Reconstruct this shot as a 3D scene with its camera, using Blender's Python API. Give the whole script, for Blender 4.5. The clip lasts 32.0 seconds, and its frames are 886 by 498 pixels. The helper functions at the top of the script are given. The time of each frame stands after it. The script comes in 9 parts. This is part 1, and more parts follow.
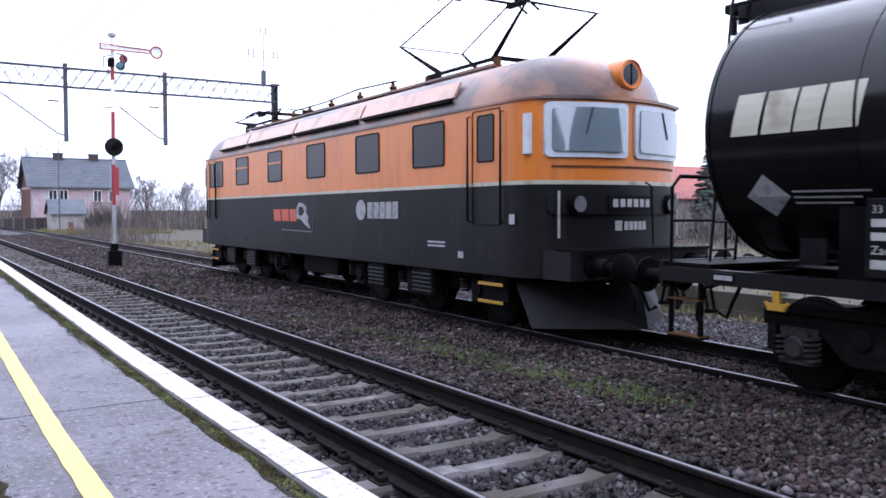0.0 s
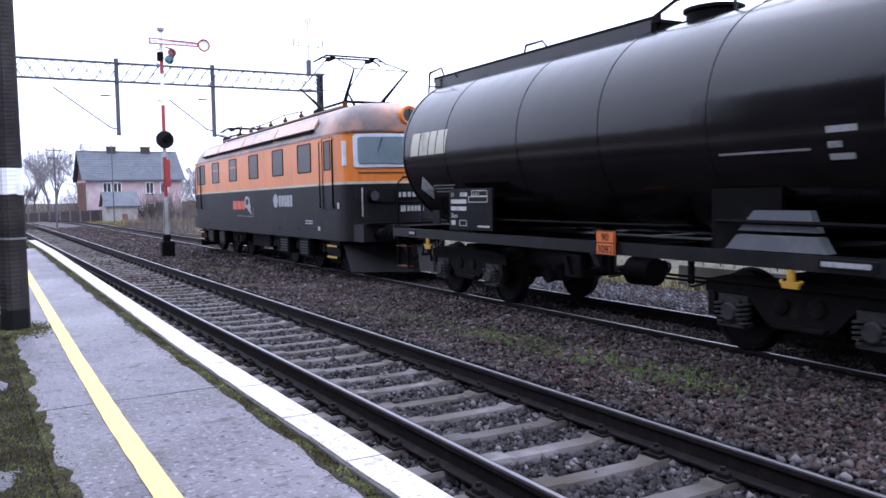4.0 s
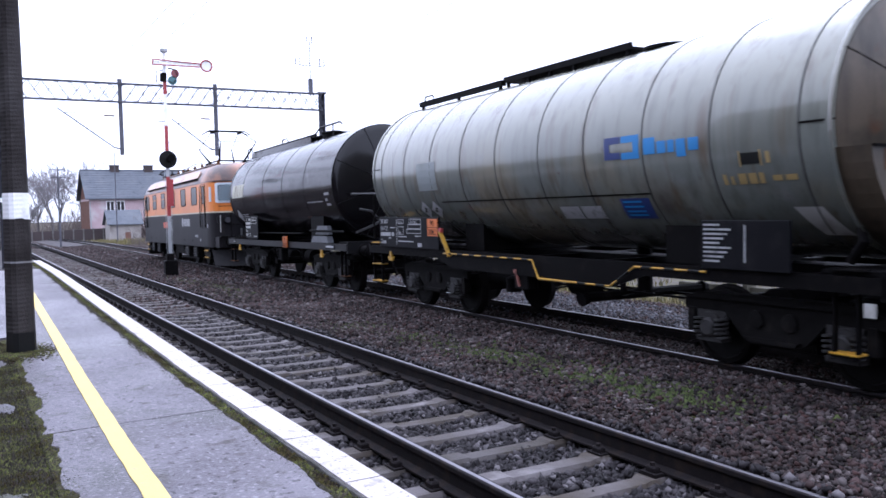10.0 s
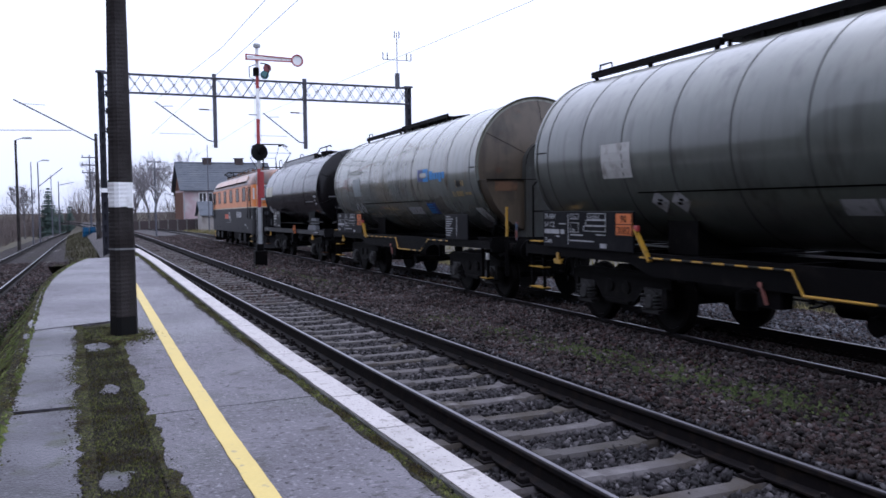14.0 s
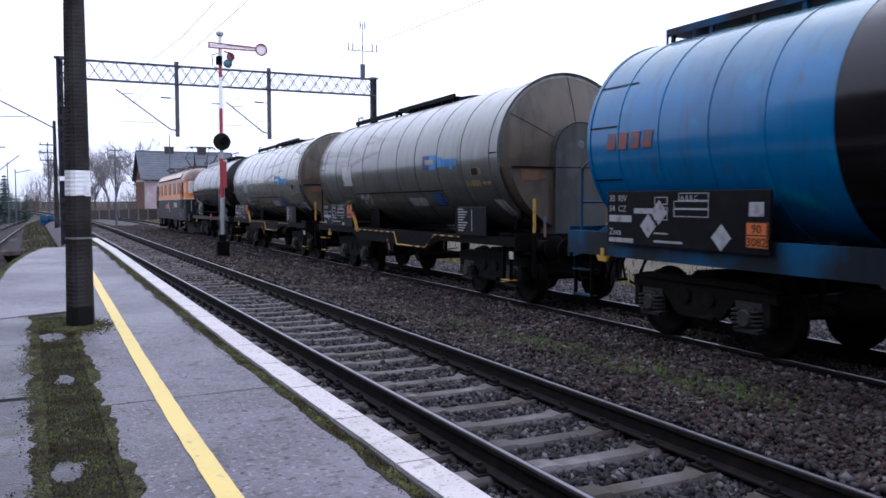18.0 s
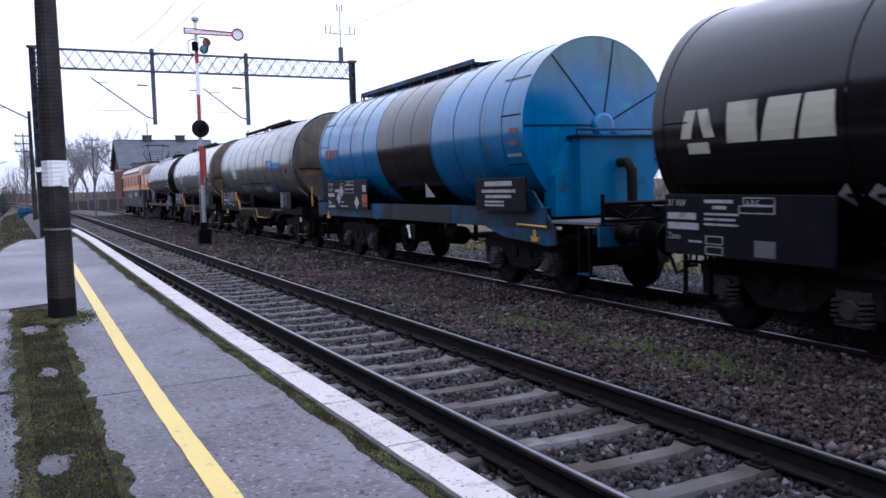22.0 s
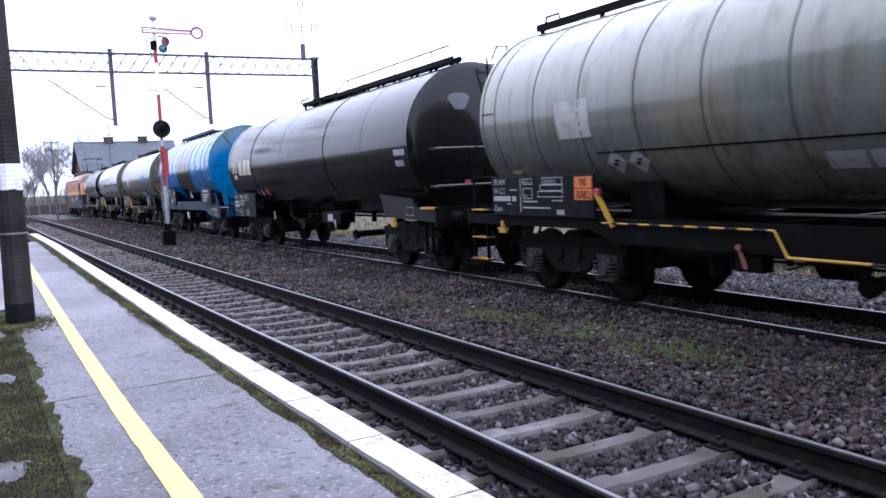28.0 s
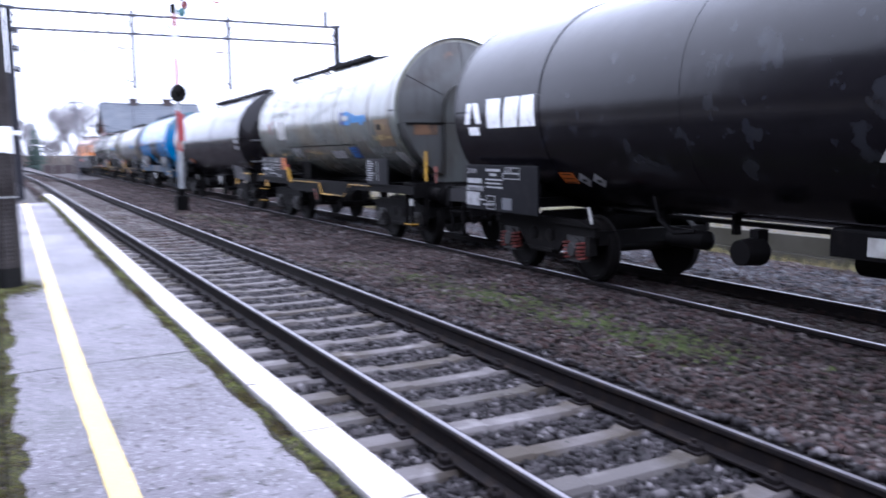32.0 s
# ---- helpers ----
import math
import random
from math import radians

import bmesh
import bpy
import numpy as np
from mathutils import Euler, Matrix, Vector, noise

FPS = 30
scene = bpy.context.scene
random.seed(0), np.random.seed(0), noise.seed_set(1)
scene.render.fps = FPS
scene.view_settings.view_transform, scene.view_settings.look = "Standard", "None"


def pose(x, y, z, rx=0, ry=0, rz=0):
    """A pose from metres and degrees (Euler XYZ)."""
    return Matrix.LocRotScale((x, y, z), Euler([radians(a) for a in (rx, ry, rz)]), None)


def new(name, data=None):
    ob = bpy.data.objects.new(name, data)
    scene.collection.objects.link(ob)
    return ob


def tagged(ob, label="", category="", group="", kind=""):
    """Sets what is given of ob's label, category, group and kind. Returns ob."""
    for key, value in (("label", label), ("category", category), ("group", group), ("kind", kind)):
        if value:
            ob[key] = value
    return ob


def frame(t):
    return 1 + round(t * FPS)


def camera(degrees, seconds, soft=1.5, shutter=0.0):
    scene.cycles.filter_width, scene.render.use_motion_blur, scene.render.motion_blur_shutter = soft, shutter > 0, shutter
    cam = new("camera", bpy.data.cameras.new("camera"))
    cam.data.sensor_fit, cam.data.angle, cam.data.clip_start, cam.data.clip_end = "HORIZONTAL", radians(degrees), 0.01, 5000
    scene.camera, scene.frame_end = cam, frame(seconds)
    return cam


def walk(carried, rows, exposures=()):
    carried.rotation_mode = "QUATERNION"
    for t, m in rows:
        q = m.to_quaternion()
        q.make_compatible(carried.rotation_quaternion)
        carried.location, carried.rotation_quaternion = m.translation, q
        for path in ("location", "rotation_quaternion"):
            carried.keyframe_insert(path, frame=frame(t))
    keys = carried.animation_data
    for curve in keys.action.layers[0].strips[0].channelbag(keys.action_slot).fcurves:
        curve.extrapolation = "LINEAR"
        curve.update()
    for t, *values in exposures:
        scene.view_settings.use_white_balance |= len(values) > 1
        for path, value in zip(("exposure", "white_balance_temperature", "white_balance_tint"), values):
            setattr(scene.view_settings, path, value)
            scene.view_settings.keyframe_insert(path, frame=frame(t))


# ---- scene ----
EXPOSURES = [
    (0.0, 0.30, 5540.0, 16.5), (1.0, 0.24, 5540.0, 16.5), (2.0, 0.10, 5540.0, 16.5), (3.0, 0.20, 5490.0, 17.5), (6.0, 0.50, 5490.0, 17.5), (7.0, 0.49, 5490.0, 17.5),
    (8.0, 0.35, 5490.0, 17.5), (10.0, 0.30, 5490.0, 17.5), (11.0, 0.09, 5490.0, 17.5), (12.0, -0.06, 5540.0, 16.5), (13.0, -0.16, 5540.0, 16.5), (14.0, -0.46, 5540.0, 16.5), (15.0, -0.51, 5540.0, 16.5),
    (18.0, -0.31, 5540.0, 16.5), (20.0, -0.36, 5540.0, 16.5), (22.0, -0.31, 5490.0, 17.5), (23.0, 0.30, 5490.0, 17.5), (25.0, 0.35, 5490.0, 17.5),
    (29.0, 0.40, 5490.0, 17.5), (30.0, 0.40, 5490.0, 17.5), (31.0, 0.36, 5490.0, 17.5), (32.0, 0.80, 5490.0, 17.5)]

CLIP = 32.0
cam = camera(56.0, CLIP, soft=1.6, shutter=0.4)


def held(x, y, z, yaw, pitch, roll):
    """A hand-held pose: turned by yaw, tilted by pitch, then leaned by roll about the view."""
    return pose(x, y, z, 0, 0, yaw) @ pose(0, 0, 0, 90 + pitch) @ pose(0, 0, 0, 0, 0, roll)


PATH = [
    (0, 0.082, 0.034, 1.694, -33.03, -2.81, 0.14),
    (0.5, 0.088, 0.053, 1.696, -32.38, -3.14, -0.33),
    (1, 0.089, 0.058, 1.699, -31.81, -3.04, -0.02),
    (1.5, 0.085, 0.071, 1.695, -31.22, -3.13, -0.04),
    (2, 0.102, 0.070, 1.700, -31.22, -3.41, 0.05),
    (2.5, 0.092, 0.070, 1.700, -30.23, -3.83, -0.51),
    (3, 0.086, 0.070, 1.700, -29.73, -4.15, -0.81),
    (3.5, 0.086, 0.063, 1.695, -29.89, -4.03, -0.93),
    (5.5, 0.005, -0.046, 1.762, -29.35, -3.16, -0.68),
    (6, 0.020, -0.036, 1.763, -29.83, -3.98, -1.04),
    (6.5, 0.046, -0.050, 1.761, -29.85, -3.65, -1.07),
    (7, 0.042, -0.045, 1.757, -29.94, -3.62, -1.02),
    (7.5, 0.042, -0.048, 1.765, -29.90, -3.76, -0.88),
    (8, 0.019, -0.038, 1.766, -29.54, -3.14, -1.14),
    (8.5, 0.035, -0.062, 1.766, -29.44, -3.23, -1.16),
    (9, 0.032, -0.069, 1.762, -29.32, -3.31, -1.24),
    (9.5, 0.025, -0.055, 1.765, -29.50, -3.37, -0.86),
    (10, 0.043, -0.087, 1.767, -29.65, -2.69, -1.32),
    (10.5, 0.031, -0.068, 1.769, -31.11, -2.55, -1.57),
    (11, 0.046, -0.071, 1.768, -30.25, -2.47, -1.40),
    (11.5, 0.038, -0.057, 1.763, -29.66, -2.50, -0.18),
    (12, 0.032, -0.045, 1.764, -28.35, -2.81, -0.60),
    (12.5, 0.010, -0.019, 1.757, -27.09, -2.77, -0.71),
    (13, -0.000, 0.000, 1.745, -24.15, -2.63, -0.80),
    (13.5, -0.021, -0.000, 1.749, -22.81, -3.04, -0.61),
    (14, -0.016, -0.009, 1.749, -24.03, -2.96, -0.65),
    (14.5, -0.013, -0.029, 1.746, -25.07, -3.10, -0.49),
    (15, 0.020, -0.056, 1.746, -26.35, -2.85, -0.64),
    (15.5, 0.024, -0.049, 1.751, -27.14, -2.82, -0.49),
    (17.5, 0.019, -0.047, 1.745, -27.80, -3.45, -0.27),
    (18, 0.009, -0.053, 1.747, -26.43, -3.50, -0.05),
    (18.5, 0.016, -0.045, 1.750, -26.27, -2.55, 0.54),
    (19, 0.002, -0.035, 1.745, -25.86, -2.29, -0.06),
    (19.5, -0.005, -0.014, 1.746, -26.17, -3.19, -0.15),
    (20, 0.029, -0.056, 1.747, -26.81, -2.70, -0.49),
    (20.5, 0.026, -0.053, 1.747, -27.83, -3.36, -0.37),
    (21, 0.008, -0.045, 1.743, -27.76, -3.89, -0.47),
    (21.5, 0.019, -0.047, 1.740, -27.94, -4.21, -0.84),
    (22, 0.012, -0.023, 1.739, -27.57, -4.72, -1.39),
    (22.5, 0.028, -0.042, 1.735, -27.72, -5.15, -1.54),
    (23, 0.034, -0.041, 1.740, -29.37, -5.35, -1.36),
    (23.5, 0.037, -0.048, 1.743, -29.99, -4.73, -1.56),
    (24, 0.018, -0.039, 1.746, -29.68, -4.02, -1.33),
    (24.5, 0.016, -0.036, 1.745, -29.60, -4.11, -1.19),
    (25, 0.023, -0.042, 1.743, -29.44, -4.38, -0.98),
    (25.5, 0.023, -0.052, 1.741, -29.54, -4.36, -0.74),
    (26, 0.001, -0.062, 1.735, -29.45, -3.76, -1.06),
    (26.5, 0.031, -0.070, 1.739, -31.07, -4.63, -1.43),
    (28.5, 0.076, -0.056, 1.721, -29.40, -5.11, -2.96),
    (29, 0.084, -0.050, 1.726, -29.55, -4.79, -2.66),
    (29.5, 0.075, -0.047, 1.726, -30.00, -5.03, -1.61),
    (30, 0.070, -0.058, 1.726, -29.55, -4.95, -1.43),
    (30.5, 0.097, -0.022, 1.726, -30.69, -4.54, -2.55),
    (31, 0.212, 0.028, 1.738, -35.94, -5.25, -3.13),
    (31.2, 0.238, -0.010, 1.745, -35.76, -5.21, -3.19),
    (31.4, 0.274, -0.035, 1.757, -35.12, -4.18, -0.73),
    (31.6, 0.363, -0.058, 1.760, -32.10, -5.42, 0.97),
    (31.8, 0.423, -0.026, 1.772, -32.03, -7.12, 0.13),
    (32, 0.437, -0.035, 1.778, -28.17, -6.92, -0.63),
]
walk(cam, [(r[0], held(*r[1:])) for r in PATH], exposures=EXPOSURES)

# ---- light: a bright overcast sky, far brighter overhead than at the horizon ----
world = bpy.data.worlds.new("overcast_sky")
scene.world = world
world.use_nodes = True
wn, wl = world.node_tree.nodes, world.node_tree.links
sky = wn.new("ShaderNodeTexSky")
sky.sky_type = "NISHITA"
sky.sun_disc = False
sky.sun_elevation, sky.sun_rotation = radians(62), radians(65)
sky.air_density, sky.dust_density, sky.ozone_density = 1.0, 6.0, 1.0
place_in_sky = wn.new("ShaderNodeTexCoord")
height_in_sky = wn.new("ShaderNodeSeparateXYZ")
cloud = wn.new("ShaderNodeValToRGB")
cloud.color_ramp.elements[0].color = (0.415, 0.420, 0.440, 1)
cloud.color_ramp.elements[1].color = (0.96, 0.97, 1.0, 1)
cloud_light = wn.new("ShaderNodeMixRGB")
cloud_light.blend_type = "MULTIPLY"
cloud_light.inputs[0].default_value = 1.0
cloud_light.inputs[2].default_value = (32.0, 32.0, 33.0, 1)
veil = wn.new("ShaderNodeMixRGB")
veil.inputs[0].default_value = 0.9
wl.new(place_in_sky.outputs["Generated"], height_in_sky.inputs[0])
wl.new(height_in_sky.outputs[2], cloud.inputs[0])
wl.new(cloud.outputs[0], cloud_light.inputs[1])
wl.new(sky.outputs[0], veil.inputs[1])
wl.new(cloud_light.outputs[0], veil.inputs[2])
wl.new(veil.outputs[0], wn["Background"].inputs[0])
wn["Background"].inputs[1].default_value = 0.11
sun_data = bpy.data.lights.new("sun", "SUN")
sun_data.energy, sun_data.angle, sun_data.color = 0.8, radians(60), (1.0, 0.97, 0.93)
sun = new("sun", sun_data)
sun.rotation_euler = Euler((radians(28), 0, radians(115)))

# ---- materials ----
def hexa(c):
    return (*c, 1.0) if len(c) == 3 else c


def material(name, base, rough=0.6, metal=0.0, spots=(), grain=(40.0, 0.12), big=(1.5, 0.15), bump=0.0, bump_scale=60.0, spec=0.5, per_object=0.0, streak=0.0, coat=0.0, wet=0.0, faded=None, runs=None):
    """A principled surface: base colour varied at two scales, optional stains (colour, scale, low, high), vertical streaks and fine relief."""
    m = bpy.data.materials.new(name)
    m.use_nodes = True
    n, l = m.node_tree.nodes, m.node_tree.links
    p = n["Principled BSDF"]
    p.inputs["Roughness"].default_value, p.inputs["Metallic"].default_value = rough, metal
    p.inputs["Specular IOR Level"].default_value = spec
    p.inputs["Coat Weight"].default_value = coat
    co = n.new("ShaderNodeTexCoord")
    where = co.outputs["Object"]
    if per_object:
        here, shift = n.new("ShaderNodeObjectInfo"), n.new("ShaderNodeVectorMath")
        l.new(co.outputs["Object"], shift.inputs[0])
        l.new(here.outputs["Location"], shift.inputs[1])
        where = shift.outputs[0]

    def noise_node(scale, detail=4.0, stretch=None):
        t = n.new("ShaderNodeTexNoise")
        t.inputs["Scale"].default_value, t.inputs["Detail"].default_value = scale, detail
        if stretch:
            mp = n.new("ShaderNodeMapping")
            mp.inputs["Scale"].default_value = stretch
            l.new(where, mp.inputs[0])
            l.new(mp.outputs[0], t.inputs["Vector"])
        else:
            l.new(where, t.inputs["Vector"])
        return t

    def mix(kind, fac, a, b):
        x = n.new("ShaderNodeMixRGB")
        x.blend_type = kind
        for i, v in enumerate((fac, a, b)):
            if hasattr(v, "is_linked"):
                l.new(v, x.inputs[i])
            else:
                x.inputs[i].default_value = v if i == 0 else hexa(v)
        return x.outputs[0]

    def ramp(src, lo, hi):
        r = n.new("ShaderNodeMapRange")
        r.inputs[1].default_value, r.inputs[2].default_value = lo, hi
        l.new(src, r.inputs[0])
        return r.outputs[0]

    col = base
    for scale, amount in (grain, big):
        if amount:
            f = ramp(noise_node(scale).outputs["Fac"], 0.3, 0.7)
            dark = tuple(c * (1 - amount) for c in base[:3])
            light = tuple(min(1, c * (1 + amount)) for c in base[:3])
            tone = mix("MIX", f, dark, light)
            col = tone if col is base else mix("MIX", 0.5, col, tone)
    for colour, scale, lo, hi in spots:
        f = ramp(noise_node(scale, 6.0).outputs["Fac"], lo, hi)
        col = mix("MIX", f, col, colour)
    # paler with height: bleached paint and sky sheen put into one colour
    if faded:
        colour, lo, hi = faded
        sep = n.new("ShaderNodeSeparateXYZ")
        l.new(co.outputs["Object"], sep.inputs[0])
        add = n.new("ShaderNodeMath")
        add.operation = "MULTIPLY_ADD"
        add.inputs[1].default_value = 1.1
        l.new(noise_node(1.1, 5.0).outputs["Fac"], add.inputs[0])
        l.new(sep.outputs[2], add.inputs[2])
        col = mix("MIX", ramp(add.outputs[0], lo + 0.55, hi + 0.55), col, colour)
    if runs:
        f = ramp(noise_node(2.4, 6.0, (1.6, 1.6, 0.12)).outputs["Fac"], runs[1], runs[2])
        col = mix("MIX", f, col, runs[0])
    if streak:
        f = ramp(noise_node(3.0, 5.0, (2.2, 2.2, 0.18)).outputs["Fac"], 0.5, 0.75)
        col = mix("MULTIPLY", f, col, (1 - streak, 1 - streak * 1.05, 1 - streak * 1.1))
    if per_object:
        info = n.new("ShaderNodeObjectInfo")
        f = ramp(info.outputs["Random"], 0.0, 1.0)
        k = 1 - per_object
        col = mix("MULTIPLY", f, col, (k, k, k * 0.97))
    if col is base:
        p.inputs["Base Color"].default_value = hexa(base)
    else:
        l.new(col, p.inputs["Base Color"])
    if wet:
        r = n.new("ShaderNodeMapRange")
        r.inputs[1].default_value, r.inputs[2].default_value = 0.42, 0.6
        r.inputs[3].default_value, r.inputs[4].default_value = rough, wet
        l.new(noise_node(0.55, 5.0).outputs["Fac"], r.inputs[0])
        l.new(r.outputs[0], p.inputs["Roughness"])
    if bump:
        b = n.new("ShaderNodeBump")
        b.inputs["Strength"].default_value, b.inputs["Distance"].default_value = bump, 0.02
        l.new(noise_node(bump_scale, 6.0).outputs["Fac"], b.inputs["Height"])
        l.new(b.outputs[0], p.inputs["Normal"])
    return m


M = {}
M["asphalt"] = material("wet_asphalt", (0.082, 0.073, 0.086), 0.6, spots=(((0.120, 0.109, 0.126), 0.8, 0.45, 0.68), ((0.046, 0.041, 0.046), 2.2, 0.51, 0.68), ((0.19, 0.182, 0.20), 30.0, 0.58, 0.65), ((0.016, 0.014, 0.015), 22.0, 0.60, 0.66), ((0.034, 0.029, 0.027), 6.0, 0.60, 0.70)), grain=(45.0, 0.55), big=(5.0, 0.25), bump=0.6, bump_scale=60, wet=0.4, spec=0.3)
M["damp_paving"] = material("damp_dark_paving", (0.046, 0.041, 0.050), 0.55, spots=(((0.075, 0.069, 0.082), 0.9, 0.5, 0.7), ((0.022, 0.019, 0.022), 2.6, 0.52, 0.68), ((0.11, 0.10, 0.115), 30.0, 0.62, 0.67), ((0.026, 0.026, 0.014), 3.4, 0.58, 0.68)), grain=(45.0, 0.55), big=(5.0, 0.25), bump=0.6, bump_scale=50, wet=0.4, spec=0.3)
M["white_line"] = material("worn_white_paint", (0.41, 0.378, 0.368), 0.7, spots=(((0.35, 0.325, 0.315), 1.6, 0.45, 0.65), ((0.27, 0.25, 0.235), 11.0, 0.56, 0.66), ((0.14, 0.13, 0.12), 44.0, 0.61, 0.66)), grain=(50.0, 0.1), big=(3.0, 0.1), bump=0.2, spec=0.2)
M["yellow_line"] = material("worn_yellow_paint", (0.51, 0.385, 0.108), 0.6, spots=(((0.24, 0.21, 0.13), 12.0, 0.62, 0.72),), grain=(50.0, 0.08), big=(3.0, 0.08), bump=0.1)
M["concrete"] = material("grey_concrete", (0.132, 0.128, 0.123), 0.8, spots=(((0.0704, 0.066, 0.0572), 3.0, 0.5, 0.7),), bump=0.3, bump_scale=40, spec=0.15)
M["sleeper"] = material("sleeper_concrete", (0.078, 0.069, 0.070), 0.75, spots=(((0.036, 0.028, 0.021), 1.3, 0.44, 0.58), ((0.13, 0.118, 0.12), 4.0, 0.58, 0.68)), bump=0.3, per_object=0.3, spec=0.3)
# bed colour raised for the far stretch, painting in its haze
M["ballast"] = material("ballast_bed", (0.050, 0.045, 0.047), 0.8, spots=(((0.075, 0.068, 0.068), 22.0, 0.5, 0.62), ((0.014, 0.012, 0.012), 26.0, 0.5, 0.6)), grain=(60.0, 0.3), bump=0.9, bump_scale=30, spec=0.15)
M["rail_top"] = material("polished_steel", (0.22, 0.21, 0.23), 0.38, 1.0, grain=(40, 0.12), big=(4, 0.2))
M["rail_rust"] = material("rusty_steel", (0.00968, 0.00792, 0.00836), 0.7, 0.1, spots=(((0.0198, 0.0141, 0.0114), 8.0, 0.5, 0.7),), bump=0.2, spec=0.08)
# earth lightened all over; distance haze is put into its base
M["earth"] = material("damp_earth", (0.070, 0.062, 0.052), 0.95, spots=(((0.085, 0.080, 0.046), 0.7, 0.48, 0.62), ((0.040, 0.034, 0.030), 2.5, 0.5, 0.65)), bump=0.6, bump_scale=14, spec=0.08)
M["moss"] = material("moss", (0.033, 0.0308, 0.0176), 0.95, spots=(((0.022, 0.0198, 0.0132), 6.0, 0.5, 0.62), ((0.0572, 0.0616, 0.0132), 9.0, 0.55, 0.7)), bump=0.9, bump_scale=70, spec=0.08)
M["black_paint"] = material("worn_black_paint", (0.00648, 0.00621, 0.00702), 0.42, spots=(((0.0162, 0.014, 0.014), 1.6, 0.55, 0.8),), bump=0.06, bump_scale=25, streak=0.2, spec=0.15)
# steel set near black so undersides keep their deep shade in the colour
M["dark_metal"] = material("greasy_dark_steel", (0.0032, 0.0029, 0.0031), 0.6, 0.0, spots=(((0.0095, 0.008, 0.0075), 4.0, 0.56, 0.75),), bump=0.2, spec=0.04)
# grey lifted to paint in haze and sky glare on the steel
M["gantry"] = material("grey_painted_steel", (0.085, 0.085, 0.10), 0.6, 0.2, bump=0.05, spec=0.15)
M["red"] = material("red_paint", (0.27, 0.027, 0.0297), 0.5)
M["white"] = material("white_paint", (0.78, 0.78, 0.78), 0.5, spots=(((0.5, 0.49, 0.47), 8.0, 0.55, 0.75),))
M["yellow"] = material("yellow_paint", (0.335, 0.184, 0.0108), 0.5, spots=(((0.135, 0.0864, 0.0216), 8.0, 0.6, 0.75),))
M["orange_sign"] = material("orange_sign", (0.459, 0.108, 0.0108), 0.5)
M["plate_black"] = material("dull_black_plate", (0.0038, 0.0038, 0.005), 0.55, spots=(((0.009, 0.0085, 0.0095), 5.0, 0.5, 0.75),), spec=0.07)
M["blue_dark"] = material("navy_paint", (0.0108, 0.0243, 0.119), 0.5)
M["blue_light"] = material("sky_blue_paint", (0.0108, 0.151, 0.389), 0.5)

# ---- vehicle paint ----
def tank_paint(name, base, stains, rough=0.34, streak=0.35, coat=0.35, spec=0.5, faded=None, runs=None):
    """Weathered tank paint: grime runs down from the top, stains at two scales, optional ochre dirt clouds, optional
    paler top of bleaching and painted sky sheen.
    """
    return material(name, base, rough, spots=stains, grain=(30.0, 0.06), big=(0.9, 0.22), bump=0.45, bump_scale=1.1, streak=streak, spec=spec, coat=coat, faded=faded, runs=runs)


M["tank_black"] = tank_paint("tank_black_paint", (0.0032, 0.0028, 0.0036), (((0.0080, 0.0062, 0.0070), 0.8, 0.5, 0.75), ((0.011, 0.009, 0.009), 3.0, 0.66, 0.8)), 0.17, coat=0.04, spec=0.27)
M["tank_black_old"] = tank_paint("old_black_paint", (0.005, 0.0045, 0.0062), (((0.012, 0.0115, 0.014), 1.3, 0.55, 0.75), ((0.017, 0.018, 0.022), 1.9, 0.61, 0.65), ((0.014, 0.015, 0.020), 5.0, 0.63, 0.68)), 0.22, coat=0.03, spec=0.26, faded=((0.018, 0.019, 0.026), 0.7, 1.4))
# paler upper barrel: weathered paint plus painted sky sheen
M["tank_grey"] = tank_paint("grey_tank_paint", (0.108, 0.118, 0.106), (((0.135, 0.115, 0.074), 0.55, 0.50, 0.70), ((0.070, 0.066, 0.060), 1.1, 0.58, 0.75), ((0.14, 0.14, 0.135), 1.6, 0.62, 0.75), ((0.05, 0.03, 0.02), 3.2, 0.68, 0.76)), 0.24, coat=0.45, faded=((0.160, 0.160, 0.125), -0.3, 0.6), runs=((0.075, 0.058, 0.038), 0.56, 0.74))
M["tank_end_grey"] = material("grimy_tank_end", (0.040, 0.041, 0.040), 0.42, spots=(((0.026, 0.022, 0.018), 1.3, 0.48, 0.66), ((0.060, 0.060, 0.058), 0.8, 0.55, 0.72), ((0.08, 0.038, 0.018), 2.4, 0.67, 0.75)), streak=0.45, spec=0.4)
M["tank_end_panel"] = material("grimy_panel_paint", (0.040, 0.043, 0.041), 0.42, spots=(((0.028, 0.027, 0.023), 1.2, 0.48, 0.66), ((0.058, 0.061, 0.058), 2.0, 0.58, 0.72)), streak=0.5, spec=0.4)
M["patch_rust"] = material("rusty_label", (0.10, 0.055, 0.03), 0.7, spots=(((0.05, 0.034, 0.024), 3.0, 0.45, 0.6), ((0.16, 0.085, 0.04), 5.0, 0.6, 0.7)), spec=0.2)
M["bare_grey"] = material("repainted_grey_square", (0.165, 0.185, 0.185), 0.4, spots=(((0.13, 0.14, 0.13), 2.0, 0.5, 0.7),), spec=0.4)
M["ochre_field"] = material("ochre_field_paint", (0.13, 0.088, 0.048), 0.55, spots=(((0.085, 0.062, 0.04), 2.0, 0.5, 0.65),), spec=0.3)
